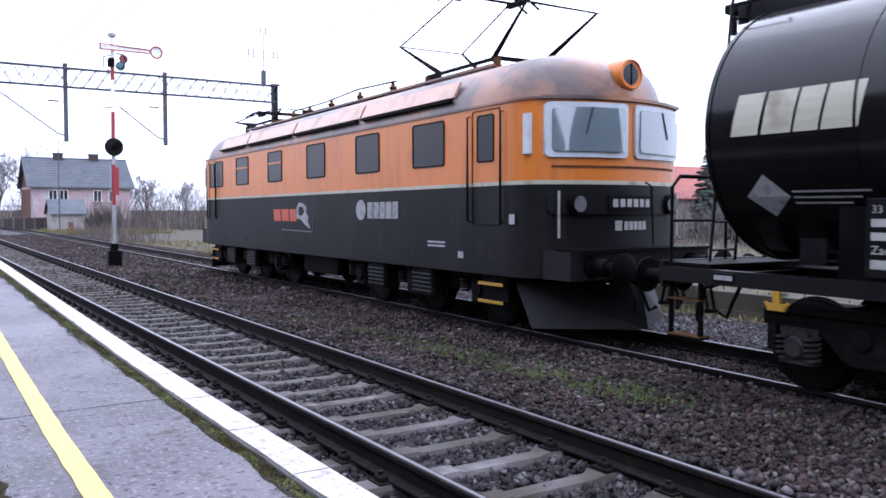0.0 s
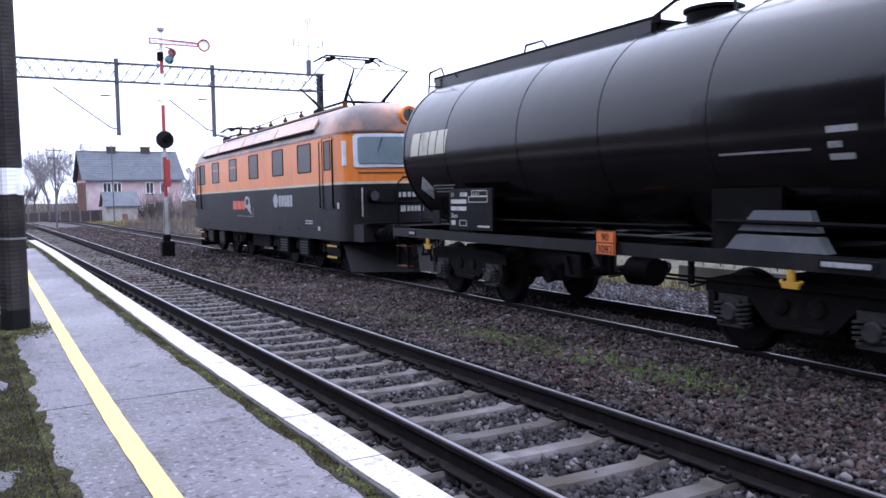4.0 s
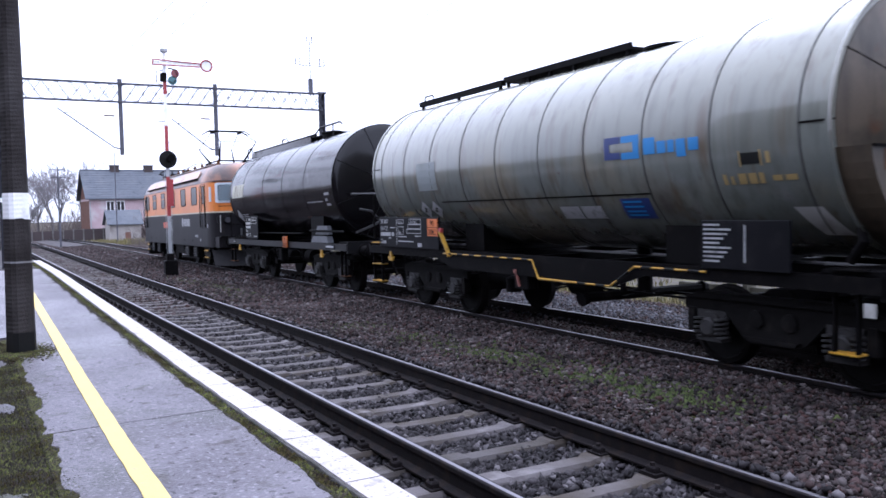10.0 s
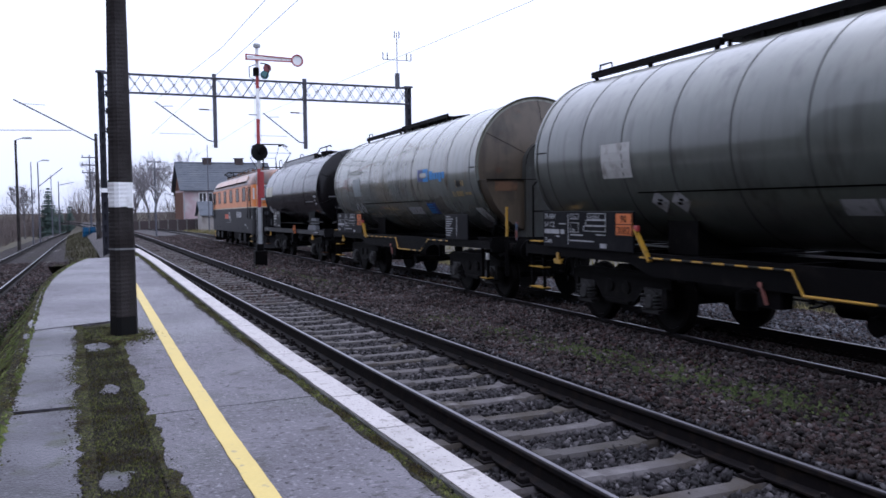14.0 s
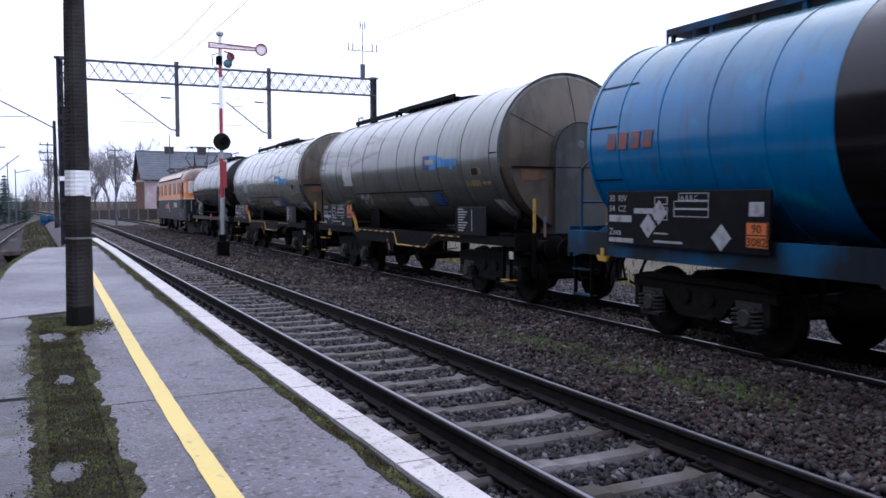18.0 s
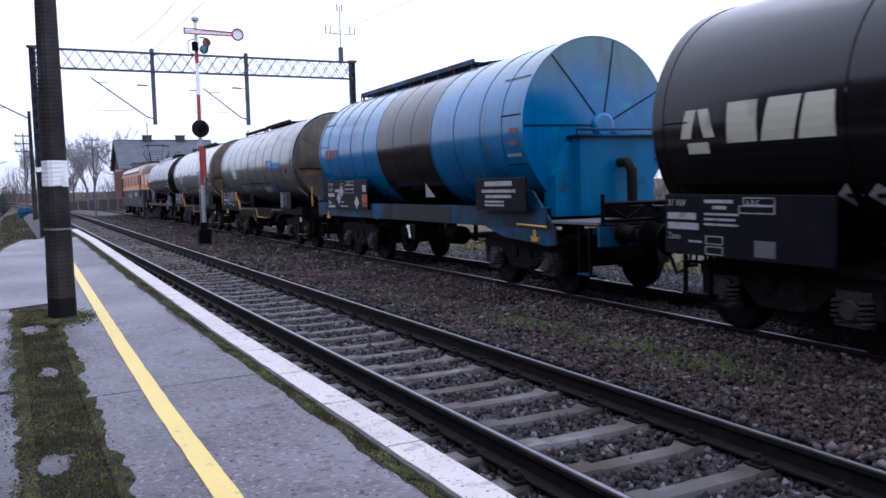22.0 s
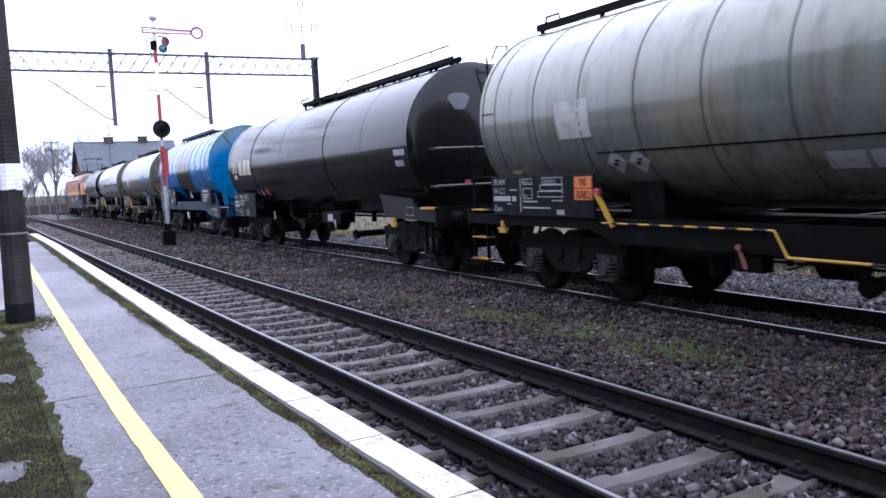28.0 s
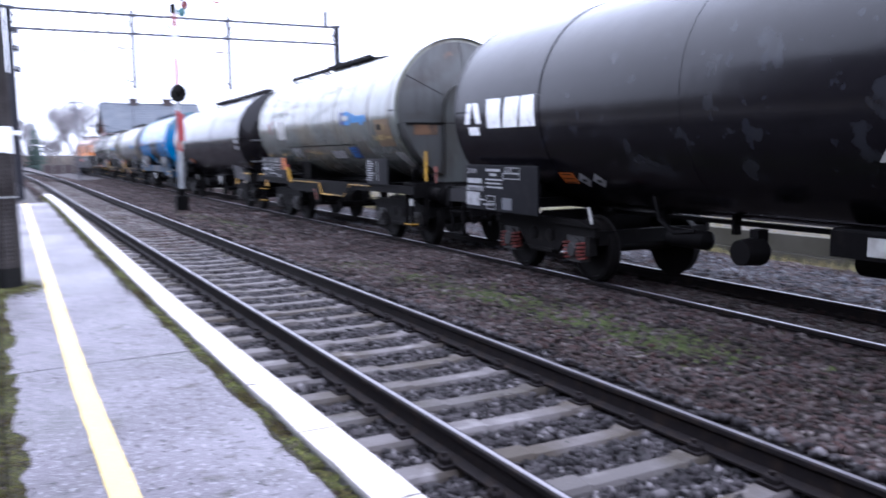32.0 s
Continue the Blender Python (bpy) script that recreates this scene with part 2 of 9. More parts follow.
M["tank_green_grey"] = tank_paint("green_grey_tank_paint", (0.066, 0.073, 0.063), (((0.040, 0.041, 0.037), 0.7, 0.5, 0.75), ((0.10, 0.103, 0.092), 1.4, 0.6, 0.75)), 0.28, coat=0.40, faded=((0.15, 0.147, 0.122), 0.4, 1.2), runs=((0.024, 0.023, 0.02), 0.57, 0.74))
M["tank_end_brown"] = material("dusty_tank_end", (0.066, 0.051, 0.035), 0.42, spots=(((0.026, 0.022, 0.016), 1.6, 0.5, 0.7), ((0.078, 0.067, 0.050), 0.8, 0.5, 0.7), ((0.06, 0.03, 0.015), 2.6, 0.68, 0.76)), streak=0.5, spec=0.35)
# greyer top stands for sky sheen as well as bleached blue
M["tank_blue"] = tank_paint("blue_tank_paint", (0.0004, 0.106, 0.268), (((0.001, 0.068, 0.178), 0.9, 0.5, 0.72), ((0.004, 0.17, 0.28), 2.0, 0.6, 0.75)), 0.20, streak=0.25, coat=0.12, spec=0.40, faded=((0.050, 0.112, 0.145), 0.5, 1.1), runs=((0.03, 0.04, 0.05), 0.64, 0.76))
M["cabinet_blue"] = tank_paint("blue_cabinet_paint", (0.0004, 0.105, 0.235), (((0.001, 0.05, 0.12), 0.9, 0.5, 0.72), ((0.01, 0.03, 0.05), 2.0, 0.62, 0.75)), 0.4, streak=0.2, coat=0.0, spec=0.2)
# dust spots on iron darkened to put the frames' shade into the colour
M["bogie_dust_shade"] = material("dusty_bogie_iron", (0.0055, 0.005, 0.005), 0.75, spots=(((0.017, 0.015, 0.0135), 4.0, 0.56, 0.74), ((0.003, 0.0028, 0.0028), 7.0, 0.55, 0.7)), bump=0.3, spec=0.06)
# paler copy of the bogie iron: light on axleboxes and springs painted in
M["lit_axlebox_grey"] = material("scuffed_axlebox_iron", (0.020, 0.019, 0.019), 0.6, spots=(((0.042, 0.039, 0.037), 5.0, 0.54, 0.72), ((0.006, 0.0055, 0.0055), 7.0, 0.55, 0.7)), bump=0.3, spec=0.2)
M["blue_frame"] = material("blue_frame_paint", (0.002, 0.045, 0.105), 0.5, spots=(((0.009, 0.010, 0.012), 1.2, 0.42, 0.58),), streak=0.3, spec=0.15)
M["loco_orange"] = material("orange_loco_paint", (0.52, 0.155, 0.022), 0.34, spots=(((0.38, 0.115, 0.025), 1.2, 0.55, 0.8), ((0.16, 0.06, 0.027), 0.45, 0.64, 0.88)), grain=(20.0, 0.03), big=(0.8, 0.06), bump=0.02, bump_scale=4.0, streak=0.2, spec=0.4)
M["loco_black"] = material("dusty_loco_black", (0.0062, 0.0056, 0.0068), 0.5, spots=(((0.015, 0.013, 0.0145), 0.7, 0.45, 0.75), ((0.024, 0.019, 0.017), 2.4, 0.64, 0.78)), bump=0.03, bump_scale=5.0, streak=0.15, spec=0.13)
M["loco_roof"] = material("sooty_orange_roof", (0.24, 0.105, 0.055), 0.36, spots=(((0.085, 0.055, 0.047), 0.8, 0.38, 0.58), ((0.035, 0.030, 0.032), 1.7, 0.50, 0.66)), bump=0.04, bump_scale=6.0)
M["roof_panel"] = material("pale_roof_panel", (0.46, 0.28, 0.20), 0.3, spots=(((0.22, 0.12, 0.075), 1.5, 0.52, 0.75),))
M["cream"] = material("cream_stripe", (0.36, 0.345, 0.27), 0.5, spots=(((0.22, 0.2, 0.15), 3.0, 0.52, 0.7),))
M["frame_grey"] = material("window_frame_grey", (0.46, 0.49, 0.52), 0.45, spots=(((0.34, 0.35, 0.37), 3.0, 0.5, 0.7),))
M["red_text"] = material("red_logo_paint", (0.378, 0.054, 0.0162), 0.5)
M["pale_paint"] = material("dirty_white_paint", (0.324, 0.319, 0.302), 0.5, spots=(((0.173, 0.162, 0.146), 5.0, 0.5, 0.72),))
M["text_white"] = material("stencil_white", (0.25, 0.25, 0.255), 0.5, spots=(((0.13, 0.13, 0.13), 9.0, 0.5, 0.68),))
M["text_ochre"] = material("stencil_ochre", (0.243, 0.173, 0.0648), 0.5)
M["text_black"] = material("stencil_black", (0.0108, 0.0108, 0.0108), 0.5, spec=0.08)
M["rust"] = material("rust", (0.0864, 0.0405, 0.0189), 0.85, spots=(((0.0378, 0.0216, 0.0162), 5.0, 0.5, 0.7),), spec=0.08)
M["rubber"] = material("black_rubber", (0.0081, 0.0081, 0.00864), 0.7, spec=0.08)
# wheels near black: the shade behind the side frames is put into colour
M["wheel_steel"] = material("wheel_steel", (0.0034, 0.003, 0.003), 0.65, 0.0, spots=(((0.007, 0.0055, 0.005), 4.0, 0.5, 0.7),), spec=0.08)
M["tread"] = material("bright_tread", (0.5, 0.5, 0.52), 0.3, 1.0)
M["spring_red"] = material("red_spring_paint", (0.10, 0.024, 0.02), 0.55, spots=(((0.02, 0.014, 0.013), 5.0, 0.5, 0.66),), spec=0.15)
M["galv"] = material("galvanised_steel", (0.36, 0.37, 0.38), 0.45, 0.7, spots=(((0.22, 0.21, 0.2), 5.0, 0.5, 0.75),))


def glass_material(name, tint, rough=0.04, ior=1.5):
    m = bpy.data.materials.new(name)
    m.use_nodes = True
    p = m.node_tree.nodes["Principled BSDF"]
    p.inputs["Base Color"].default_value = (*tint, 1)
    p.inputs["Roughness"].default_value = rough
    p.inputs["Transmission Weight"].default_value = 0.55
    p.inputs["IOR"].default_value = ior
    return m


M["glass"] = glass_material("grimy_window_glass", (0.30, 0.38, 0.42), 0.05, 2.3)
M["glass_side"] = glass_material("dusty_side_glass", (0.03, 0.027, 0.027), 0.3, 1.3)

M["wall_concrete"] = material("stained_yellow_concrete", (0.060, 0.056, 0.044), 0.85, spots=(((0.045, 0.042, 0.03), 1.2, 0.5, 0.7),), bump=0.2, spec=0.15)
M["ballast_green"] = material("weedy_ballast", (0.030, 0.026, 0.027), 0.9, spots=(((0.055, 0.048, 0.048), 18.0, 0.5, 0.62), ((0.012, 0.011, 0.011), 24.0, 0.52, 0.62), ((0.028, 0.030, 0.012), 0.9, 0.56, 0.7)), bump=0.9, bump_scale=26, spec=0.05)
M["hoop_grime"] = material("grimy_hoop_paint", (0.026, 0.026, 0.025), 0.5, spots=(((0.05, 0.05, 0.048), 3.0, 0.5, 0.7),), spec=0.3)
M["faded_red"] = material("faded_red_lettering", (0.17, 0.055, 0.04), 0.6, spots=(((0.05, 0.07, 0.11), 6.0, 0.52, 0.62),))
M["galv_dull"] = material("dull_grey_patch", (0.0702, 0.0729, 0.081), 0.6, spots=(((0.119, 0.124, 0.135), 3.0, 0.55, 0.75),))

# ---- builders ----
SMOOTH = 0.6


class Geo:
    """Collects vertices and faces of one mesh."""

    def __init__(self):
        self.v, self.f = [], []

    def add(self, verts, faces, m=None):
        o = len(self.v)
        self.v += [tuple(m @ Vector(p)) if m else tuple(p) for p in verts]
        self.f += [tuple(i + o for i in f) for f in faces]
        return self

    def box(self, x0, y0, z0, x1, y1, z1, m=None):
        v = [(x, y, z) for x in (x0, x1) for y in (y0, y1) for z in (z0, z1)]
        return self.add(v, [(0, 1, 3, 2), (4, 6, 7, 5), (0, 4, 5, 1), (2, 3, 7, 6), (0, 2, 6, 4), (1, 5, 7, 3)], m)

    def bevelled(self, x0, y0, z0, x1, y1, z1, b, m=None):
        """A box whose four upright and four top edges are chamfered."""
        def ring(z, i):
            return [(x0 + i, y0 + i + b, z), (x0 + i + b, y0 + i, z), (x1 - i - b, y0 + i, z), (x1 - i, y0 + i + b, z),
                    (x1 - i, y1 - i - b, z), (x1 - i - b, y1 - i, z), (x0 + i + b, y1 - i, z), (x0 + i, y1 - i - b, z)]
        return self.loft([ring(z0, 0), ring(z1 - b, 0), ring(z1, b * 0.7)], m=m)

    def loft(self, rings, closed=True, caps=True, m=None):
        n = len(rings[0])
        v = [p for r in rings for p in r]
        f = []
        for k in range(len(rings) - 1):
            for i in range(n if closed else n - 1):
                j = (i + 1) % n
                f.append((k * n + i, k * n + j, (k + 1) * n + j, (k + 1) * n + i))
        if caps and closed:
            f.append(tuple(range(n - 1, -1, -1)))
            f.append(tuple((len(rings) - 1) * n + i for i in range(n)))
        return self.add(v, f, m)

    def tube(self, a, b, r, r2=None, n=8):
        a, b = Vector(a), Vector(b)
        d = (b - a).normalized()
        u = d.orthogonal().normalized()
        w = d.cross(u)
        r2 = r if r2 is None else r2
        rings = [[tuple(c + (u * math.cos(2 * math.pi * i / n) + w * math.sin(2 * math.pi * i / n)) * q) for i in range(n)] for c, q in ((a, r), (b, r2))]
        return self.loft(rings)

    def pipe(self, pts, r, n=6):
        """One bent tube through the points, mitred at each bend."""
        pts = [Vector(p) for p in pts]
        ends = [(pts[min(i + 1, len(pts) - 1)] - pts[max(i - 1, 0)]).normalized() for i in range(len(pts))]
        u = ends[0].orthogonal().normalized()
        rings = []
        for i, (p, d) in enumerate(zip(pts, ends)):
            u = u - d * u.dot(d)
            u = u.normalized() if u.length > 1e-3 else d.orthogonal().normalized()
            w = d.cross(u)
            k = 1.0
            if 0 < i < len(pts) - 1:
                k = 1.0 / max(0.5, d.dot((p - pts[i - 1]).normalized()))
            rings.append([tuple(p + (u * math.cos(2 * math.pi * j / n) + w * math.sin(2 * math.pi * j / n)) * r * (1 + (k - 1) * 0.5)) for j in range(n)])
        return self.loft(rings)

    def bar(self, a, b, w, h=None):
        """A straight bar of square section w x h from a to b."""
        h = h or w
        a, b = Vector(a), Vector(b)
        d = (b - a).normalized()
        side = d.cross(Vector((0, 0, 1)))
        side = side.normalized() if side.length > 1e-3 else Vector((1, 0, 0))
        up = side.cross(d)
        rings = [[tuple(c + side * sx * w / 2 + up * sz * h / 2) for sx, sz in ((-1, -1), (1, -1), (1, 1), (-1, 1))] for c in (a, b)]
        return self.loft(rings)

    def prism(self, outline, x0, x1):
        """An outline of (y, z) pairs drawn out along x."""
        return self.loft([[(x, p[0], p[1]) for p in outline] for x in (x0, x1)])

    def lathe(self, profile, n=32, axis="y", m=None):
        """A profile of (along, radius) pairs turned round an axis."""
        rings = []
        for t, r in profile:
            ring = []
            for i in range(n):
                a = 2 * math.pi * i / n
                c, s = r * math.cos(a), r * math.sin(a)
                ring.append({"y": (c, t, s), "x": (t, c, s), "z": (c, s, t)}[axis])
            rings.append(ring)
        return self.loft(rings, m=m)

    def mesh(self, name, mat, smooth=False):
        me = bpy.data.meshes.new(name)
        me.from_pydata(self.v, [], self.f)
        bm = bmesh.new()
        bm.from_mesh(me)
        if len(bm.faces) < 60000:
            bmesh.ops.recalc_face_normals(bm, faces=bm.faces)
        bm.to_mesh(me)
        bm.free()
        mats = mat if isinstance(mat, (list, tuple)) else [mat]
        for k in mats:
            me.materials.append(k)
        if smooth:
            me.shade_smooth()
            me.set_sharp_from_angle(angle=SMOOTH)
        return me


def part(name, geo, mat, parent, label="", m=None, smooth=False):
    """Links one mesh as an object under a thing or a part."""
    ob = new(name, geo.mesh(name, mat, smooth) if isinstance(geo, Geo) else geo)
    ob.parent = parent
    if m is not None:
        ob.matrix_basis = m
    if label:
        ob["label"] = label
    return ob


def islands(geo):
    """Splits what a Geo holds into its separate connected pieces."""
    root = list(range(len(geo.v)))

    def find(i):
        while root[i] != i:
            root[i] = root[root[i]]
            i = root[i]
        return i

    for f in geo.f:
        a = find(f[0])
        for i in f[1:]:
            root[find(i)] = a
    groups = {}
    for f in geo.f:
        groups.setdefault(find(f[0]), []).append(f)
    for faces in groups.values():
        used = sorted({i for f in faces for i in f})
        at = {i: k for k, i in enumerate(used)}
        g = Geo()
        g.v, g.f = [geo.v[i] for i in used], [tuple(at[i] for i in f) for f in faces]
        yield g


def pieces(name, geo, mat, parent, label="", smooth=False):
    """Links each separate piece as a part of its own."""
    return [part(name, g, mat, parent, label, smooth=smooth) for g in islands(geo)]


def thing(name, label, category, group="", m=None, kind=""):
    ob = new(name)
    ob.empty_display_size = 0.3
    if m is not None:
        ob.matrix_basis = m
    return tagged(ob, label, category, group, kind)


def solid(name, geo, mat, label, category="", kind="", group="", smooth=False, m=None):
    ob = new(name, geo.mesh(name, mat, smooth))
    if m is not None:
        ob.matrix_basis = m
    return tagged(ob, label, category, group, kind)


def again(name, mesh, parent, m):
    ob = new(name, mesh)
    ob.parent = parent
    ob.matrix_basis = m
    return ob


def lettering(name, text, size, mat, parent, m, depth=0.002, align="LEFT"):
    """Raised letters of the built-in font, each a part of its own, reading along local x."""
    cu = bpy.data.curves.new(name, "FONT")
    cu.body, cu.size, cu.extrude, cu.align_x, cu.resolution_u = text, size, depth, align, 2
    tmp = bpy.data.objects.new(name, cu)
    scene.collection.objects.link(tmp)
    me = bpy.data.meshes.new_from_object(tmp.evaluated_get(bpy.context.evaluated_depsgraph_get()))
    bpy.data.objects.remove(tmp)
    bm = bmesh.new()
    bm.from_mesh(me)
    bmesh.ops.remove_doubles(bm, verts=bm.verts, dist=1e-5)
    word = Geo()
    bm.verts.index_update()
    word.add([tuple(m @ v.co) for v in bm.verts], [[v.index for v in f.verts] for f in bm.faces])
    bm.free()
    bpy.data.meshes.remove(me)
    return pieces(name, word, mat, parent)


# ---- lie of the land and of the two tracks ----
def fall(y):
    """The train's own track and the land fall gently away beyond the platform; the platform track lies level."""
    return -0.0080 * max(0.0, min(y, 210.0) - 14.0)


def rise(y):
    """The platform climbs a little towards its far end."""
    return 0.012 * min(14.0, max(0.0, y - 8.0))


NEAR_X = 3.65
TRAIN_Z = -0.14


def train_x(y):
    return 8.42 + 0.030 * y - 0.0010 * max(0.0, y - 84.0) ** 2


def towards_train(x):
    """0 at the platform track, 1 at the train's track."""
    return min(1.0, max(0.0, (x - 4.6) / 2.6))


def run(t):
    """Metres that the train has gone after t seconds."""
    return 2.0506 * t + 1.667e-2 * t * t + 1.5882e-4 * t ** 3 + 0.9553e-6 * t ** 4

# ---- ground, tracks, platform ----
def sheet(xs, ys, height):
    g = Geo()
    v = [(x, y, height(x, y)) for y in ys for x in xs]
    n = len(xs)
    g.add(v, [(j * n + i, j * n + i + 1, (j + 1) * n + i + 1, (j + 1) * n + i) for j in range(len(ys) - 1) for i in range(n - 1)])
    return g


def ground_z(x, y):
    return -0.62 + (fall(y) - 0.012 * max(0.0, min(y, 220.0) - 95.0)) * max(towards_train(x), min(1.0, max(0.0, (1.2 - x) / 2.2))) - 0.12 * min(1.0, max(0.0, -x / 1.5)) + 0.10 * noise.noise(Vector((x * 0.15, y * 0.15, 0)))


xs = [-900, -300, -100, -50, -30, -20, -14, -10, -7, -5, -3, -1, 0, 1, 2.2, 3, 5, 7, 9, 11, 13, 15, 18, 22, 27, 34, 45, 60, 90, 200, 500, 900]
ys = [-300, -100, -40, -20, -10, -5, 0, 5, 10, 15, 20, 25, 30, 36, 42, 50, 60, 72, 86, 100, 120, 150, 200, 300, 600, 1500]
solid("ground", sheet(xs, ys, ground_z), M["earth"], "damp winter earth with short dull grass", kind="structure")

# ballast bed: one broad shoulder under both tracks
def ballast_z(x, y):
    base = -0.215 + (TRAIN_Z * 0.9 + fall(y)) * towards_train(x)
    for edge in (1.7, train_x(y) + 2.0):
        if (x < edge) == (edge < 3):
            base -= min(0.5, abs(x - edge) * 0.55) if edge < 3 else min(0.12, abs(x - edge) * 0.10)
    k = (x - train_x(y) + 2.3) / 1.1
    if 0 < k < 1.38:
        base += 0.08 * min(1.0, k) ** 2 * (3 - 2 * min(1.0, k))
    if abs(x - NEAR_X) < 1.3:
        base -= 0.06
    return base + 0.015 * noise.noise(Vector((x * 1.3, y * 1.3, 3)))


bx = [1.2, 1.45, 1.7, 2.0, 2.3, 2.4, 2.6, 2.85, 3.1, 3.35, 3.65, 3.95, 4.2, 4.45, 4.7, 4.9, 5.0, 5.2] + [5.45 + 0.25 * i for i in range(34)]
by = [-12 + 0.5 * i for i in range(110)] + [43 + 3 * i for i in range(35)]
solid("ballast", sheet(bx, by, ballast_z), M["ballast"], "dark grey crushed stone ballast bed", kind="structure", smooth=True)

RAIL = [(-0.075, -0.175), (0.075, -0.175), (0.075, -0.16), (0.012, -0.14), (0.010, -0.05), (0.036, -0.035), (0.036, -0.006), (0.030, 0.0), (-0.030, 0.0), (-0.036, -0.006), (-0.036, -0.035), (-0.010, -0.05), (-0.012, -0.14), (-0.075, -0.16)]


def rail_geo(cx, dz, ys, lie=lambda y: 0.0):
    body, top = Geo(), Geo()
    body.loft([[(cx(y) + a, y, dz + lie(y) + b) for a, b in RAIL] for y in ys])
    top.loft([[(cx(y) + a, y, dz + lie(y) + b) for a, b in ((-0.014, -0.002), (0.020, -0.002), (0.017, 0.0025), (-0.011, 0.0025))] for y in ys])
    return body, top


ry = [-12, -6, 0, 5, 10.8, 16, 22, 28, 35, 45, 55, 65, 75, 80, 85, 90, 95, 100, 105, 110, 120, 130, 145]
for name, cx, dz, lie in (("near_track", lambda y: NEAR_X - 0.0006 * max(0, y - 50) ** 2, 0.0, lambda y: 0.0), ("train_track", train_x, TRAIN_Z, fall)):
    track = thing(name, "rusty steel rails on concrete sleepers, heads worn bright", "railway track", kind="structure")
    for s in (-0.7525, 0.7525):
        body, top = rail_geo(lambda y, s=s, cx=cx: cx(y) + s, dz, ry, lie)
        r = part("rail", body, M["rail_rust"], track)
        part("running_surface", top, M["rail_top"], r, "bright worn steel head")

# ---- sleepers, fastenings, loose stone ----
def sleeper_mesh():
    """Prestressed sleeper: deep broad ends, thin waist."""
    prof = [(-1.25, 0.085, -0.03), (-1.20, 0.10, 0.0), (-0.26, 0.095, -0.004), (-0.22, 0.082, -0.022), (0.50, 0.082, -0.022), (0.54, 0.095, -0.004), (1.20, 0.10, 0.0), (1.25, 0.085, -0.03)]
    rings = [[(x, -w - 0.05, -0.2), (x, -w - 0.012, z - 0.03), (x, -w + 0.008, z), (x, w - 0.008, z), (x, w + 0.012, z - 0.03), (x, w + 0.05, -0.2)] for x, w, z in prof]
    return Geo().loft(rings).mesh("sleeper", M["sleeper"])


def clip_mesh():
    g = Geo()
    for s in (-0.7525, 0.7525):
        g.box(s - 0.16, -0.08, -0.195, s + 0.16, 0.08, -0.168)
        for k in (-1, 1):
            g.bevelled(s + k * 0.105 - 0.035, -0.05, -0.17, s + k * 0.105 + 0.035, 0.05, -0.125, 0.012)
            g.tube((s + k * 0.11, 0, -0.13), (s + k * 0.11, 0, -0.10), 0.02, n=6)
    return g.mesh("fastening", M["rail_rust"])


SLEEPER, FASTENING = sleeper_mesh(), clip_mesh()
for name, cx, dz, top, y0, y1, lie in (("near_track", lambda y: NEAR_X - 0.0006 * max(0, y - 50) ** 2, 0.0, -0.185, -3.0, 62.0, lambda y: 0.0), ("train_track", train_x, TRAIN_Z, -0.19, 2.0, 60.0, fall)):
    track = bpy.data.objects[name]
    n = int((y1 - y0) / 0.6)
    rnd = random.Random(11)
    for i in range(n):
        y = y0 + 0.6 * i + rnd.uniform(-0.015, 0.015) + 0.16
        m = pose(cx(y) + rnd.uniform(-0.012, 0.012), y, dz + lie(y) + top + rnd.uniform(-0.006, 0.006), 0, 0, rnd.uniform(-0.6, 0.6))
        again("sleeper", SLEEPER, track, m)
        again("fastening", FASTENING, track, pose(cx(y), y, dz + lie(y)))


def scatter_stones(name, n, place, size, mat, label, seed):
    """Angular stones as one mesh of many small islands."""
    r = np.random.RandomState(seed)
    base = np.array([(0.9, 0.2, 0.0), (0.1, 0.9, -0.1), (-0.9, 0.1, 0.1), (-0.1, -0.9, 0.0), (0.25, 0.2, 0.75), (-0.3, -0.25, 0.6), (0.0, 0.0, -0.6)])
    tris = np.array([(0, 1, 4), (1, 2, 4), (2, 5, 4), (2, 3, 5), (3, 0, 5), (0, 4, 5), (1, 0, 6), (2, 1, 6), (3, 2, 6), (0, 3, 6)])
    xyz = place(r, n)
    s = size * r.uniform(0.62, 1.25, (n, 1, 1)) ** 1.5
    v = base[None] * s * r.uniform(0.55, 1.35, (n, 7, 3)) * r.uniform(0.7, 1.25, (n, 1, 3))
    a = r.uniform(0, 6.283, n)
    b = r.uniform(-0.9, 0.9, n)
    ca, sa, cb, sb = np.cos(a), np.sin(a), np.cos(b), np.sin(b)
    x, y, z = v[..., 0], v[..., 1], v[..., 2]
    y, z = y * cb[:, None] - z * sb[:, None], y * sb[:, None] + z * cb[:, None]
    x, y = x * ca[:, None] - y * sa[:, None], x * sa[:, None] + y * ca[:, None]
    v = np.stack([x, y, z], -1) + xyz[:, None, :]
    f = (tris[None] + 7 * np.arange(n)[:, None, None]).reshape(-1, 3)
    me = bpy.data.meshes.new(name)
    me.vertices.add(n * 7)
    me.vertices.foreach_set("co", v.reshape(-1).astype(np.float32))
    me.loops.add(len(f) * 3)
    me.loops.foreach_set("vertex_index", f.reshape(-1).astype(np.int32))
    me.polygons.add(len(f))
    me.polygons.foreach_set("loop_start", (3 * np.arange(len(f))).astype(np.int32))
    me.update(calc_edges=True)
    me.materials.append(mat)
    return tagged(new(name, me), label, "", "", "stuff")


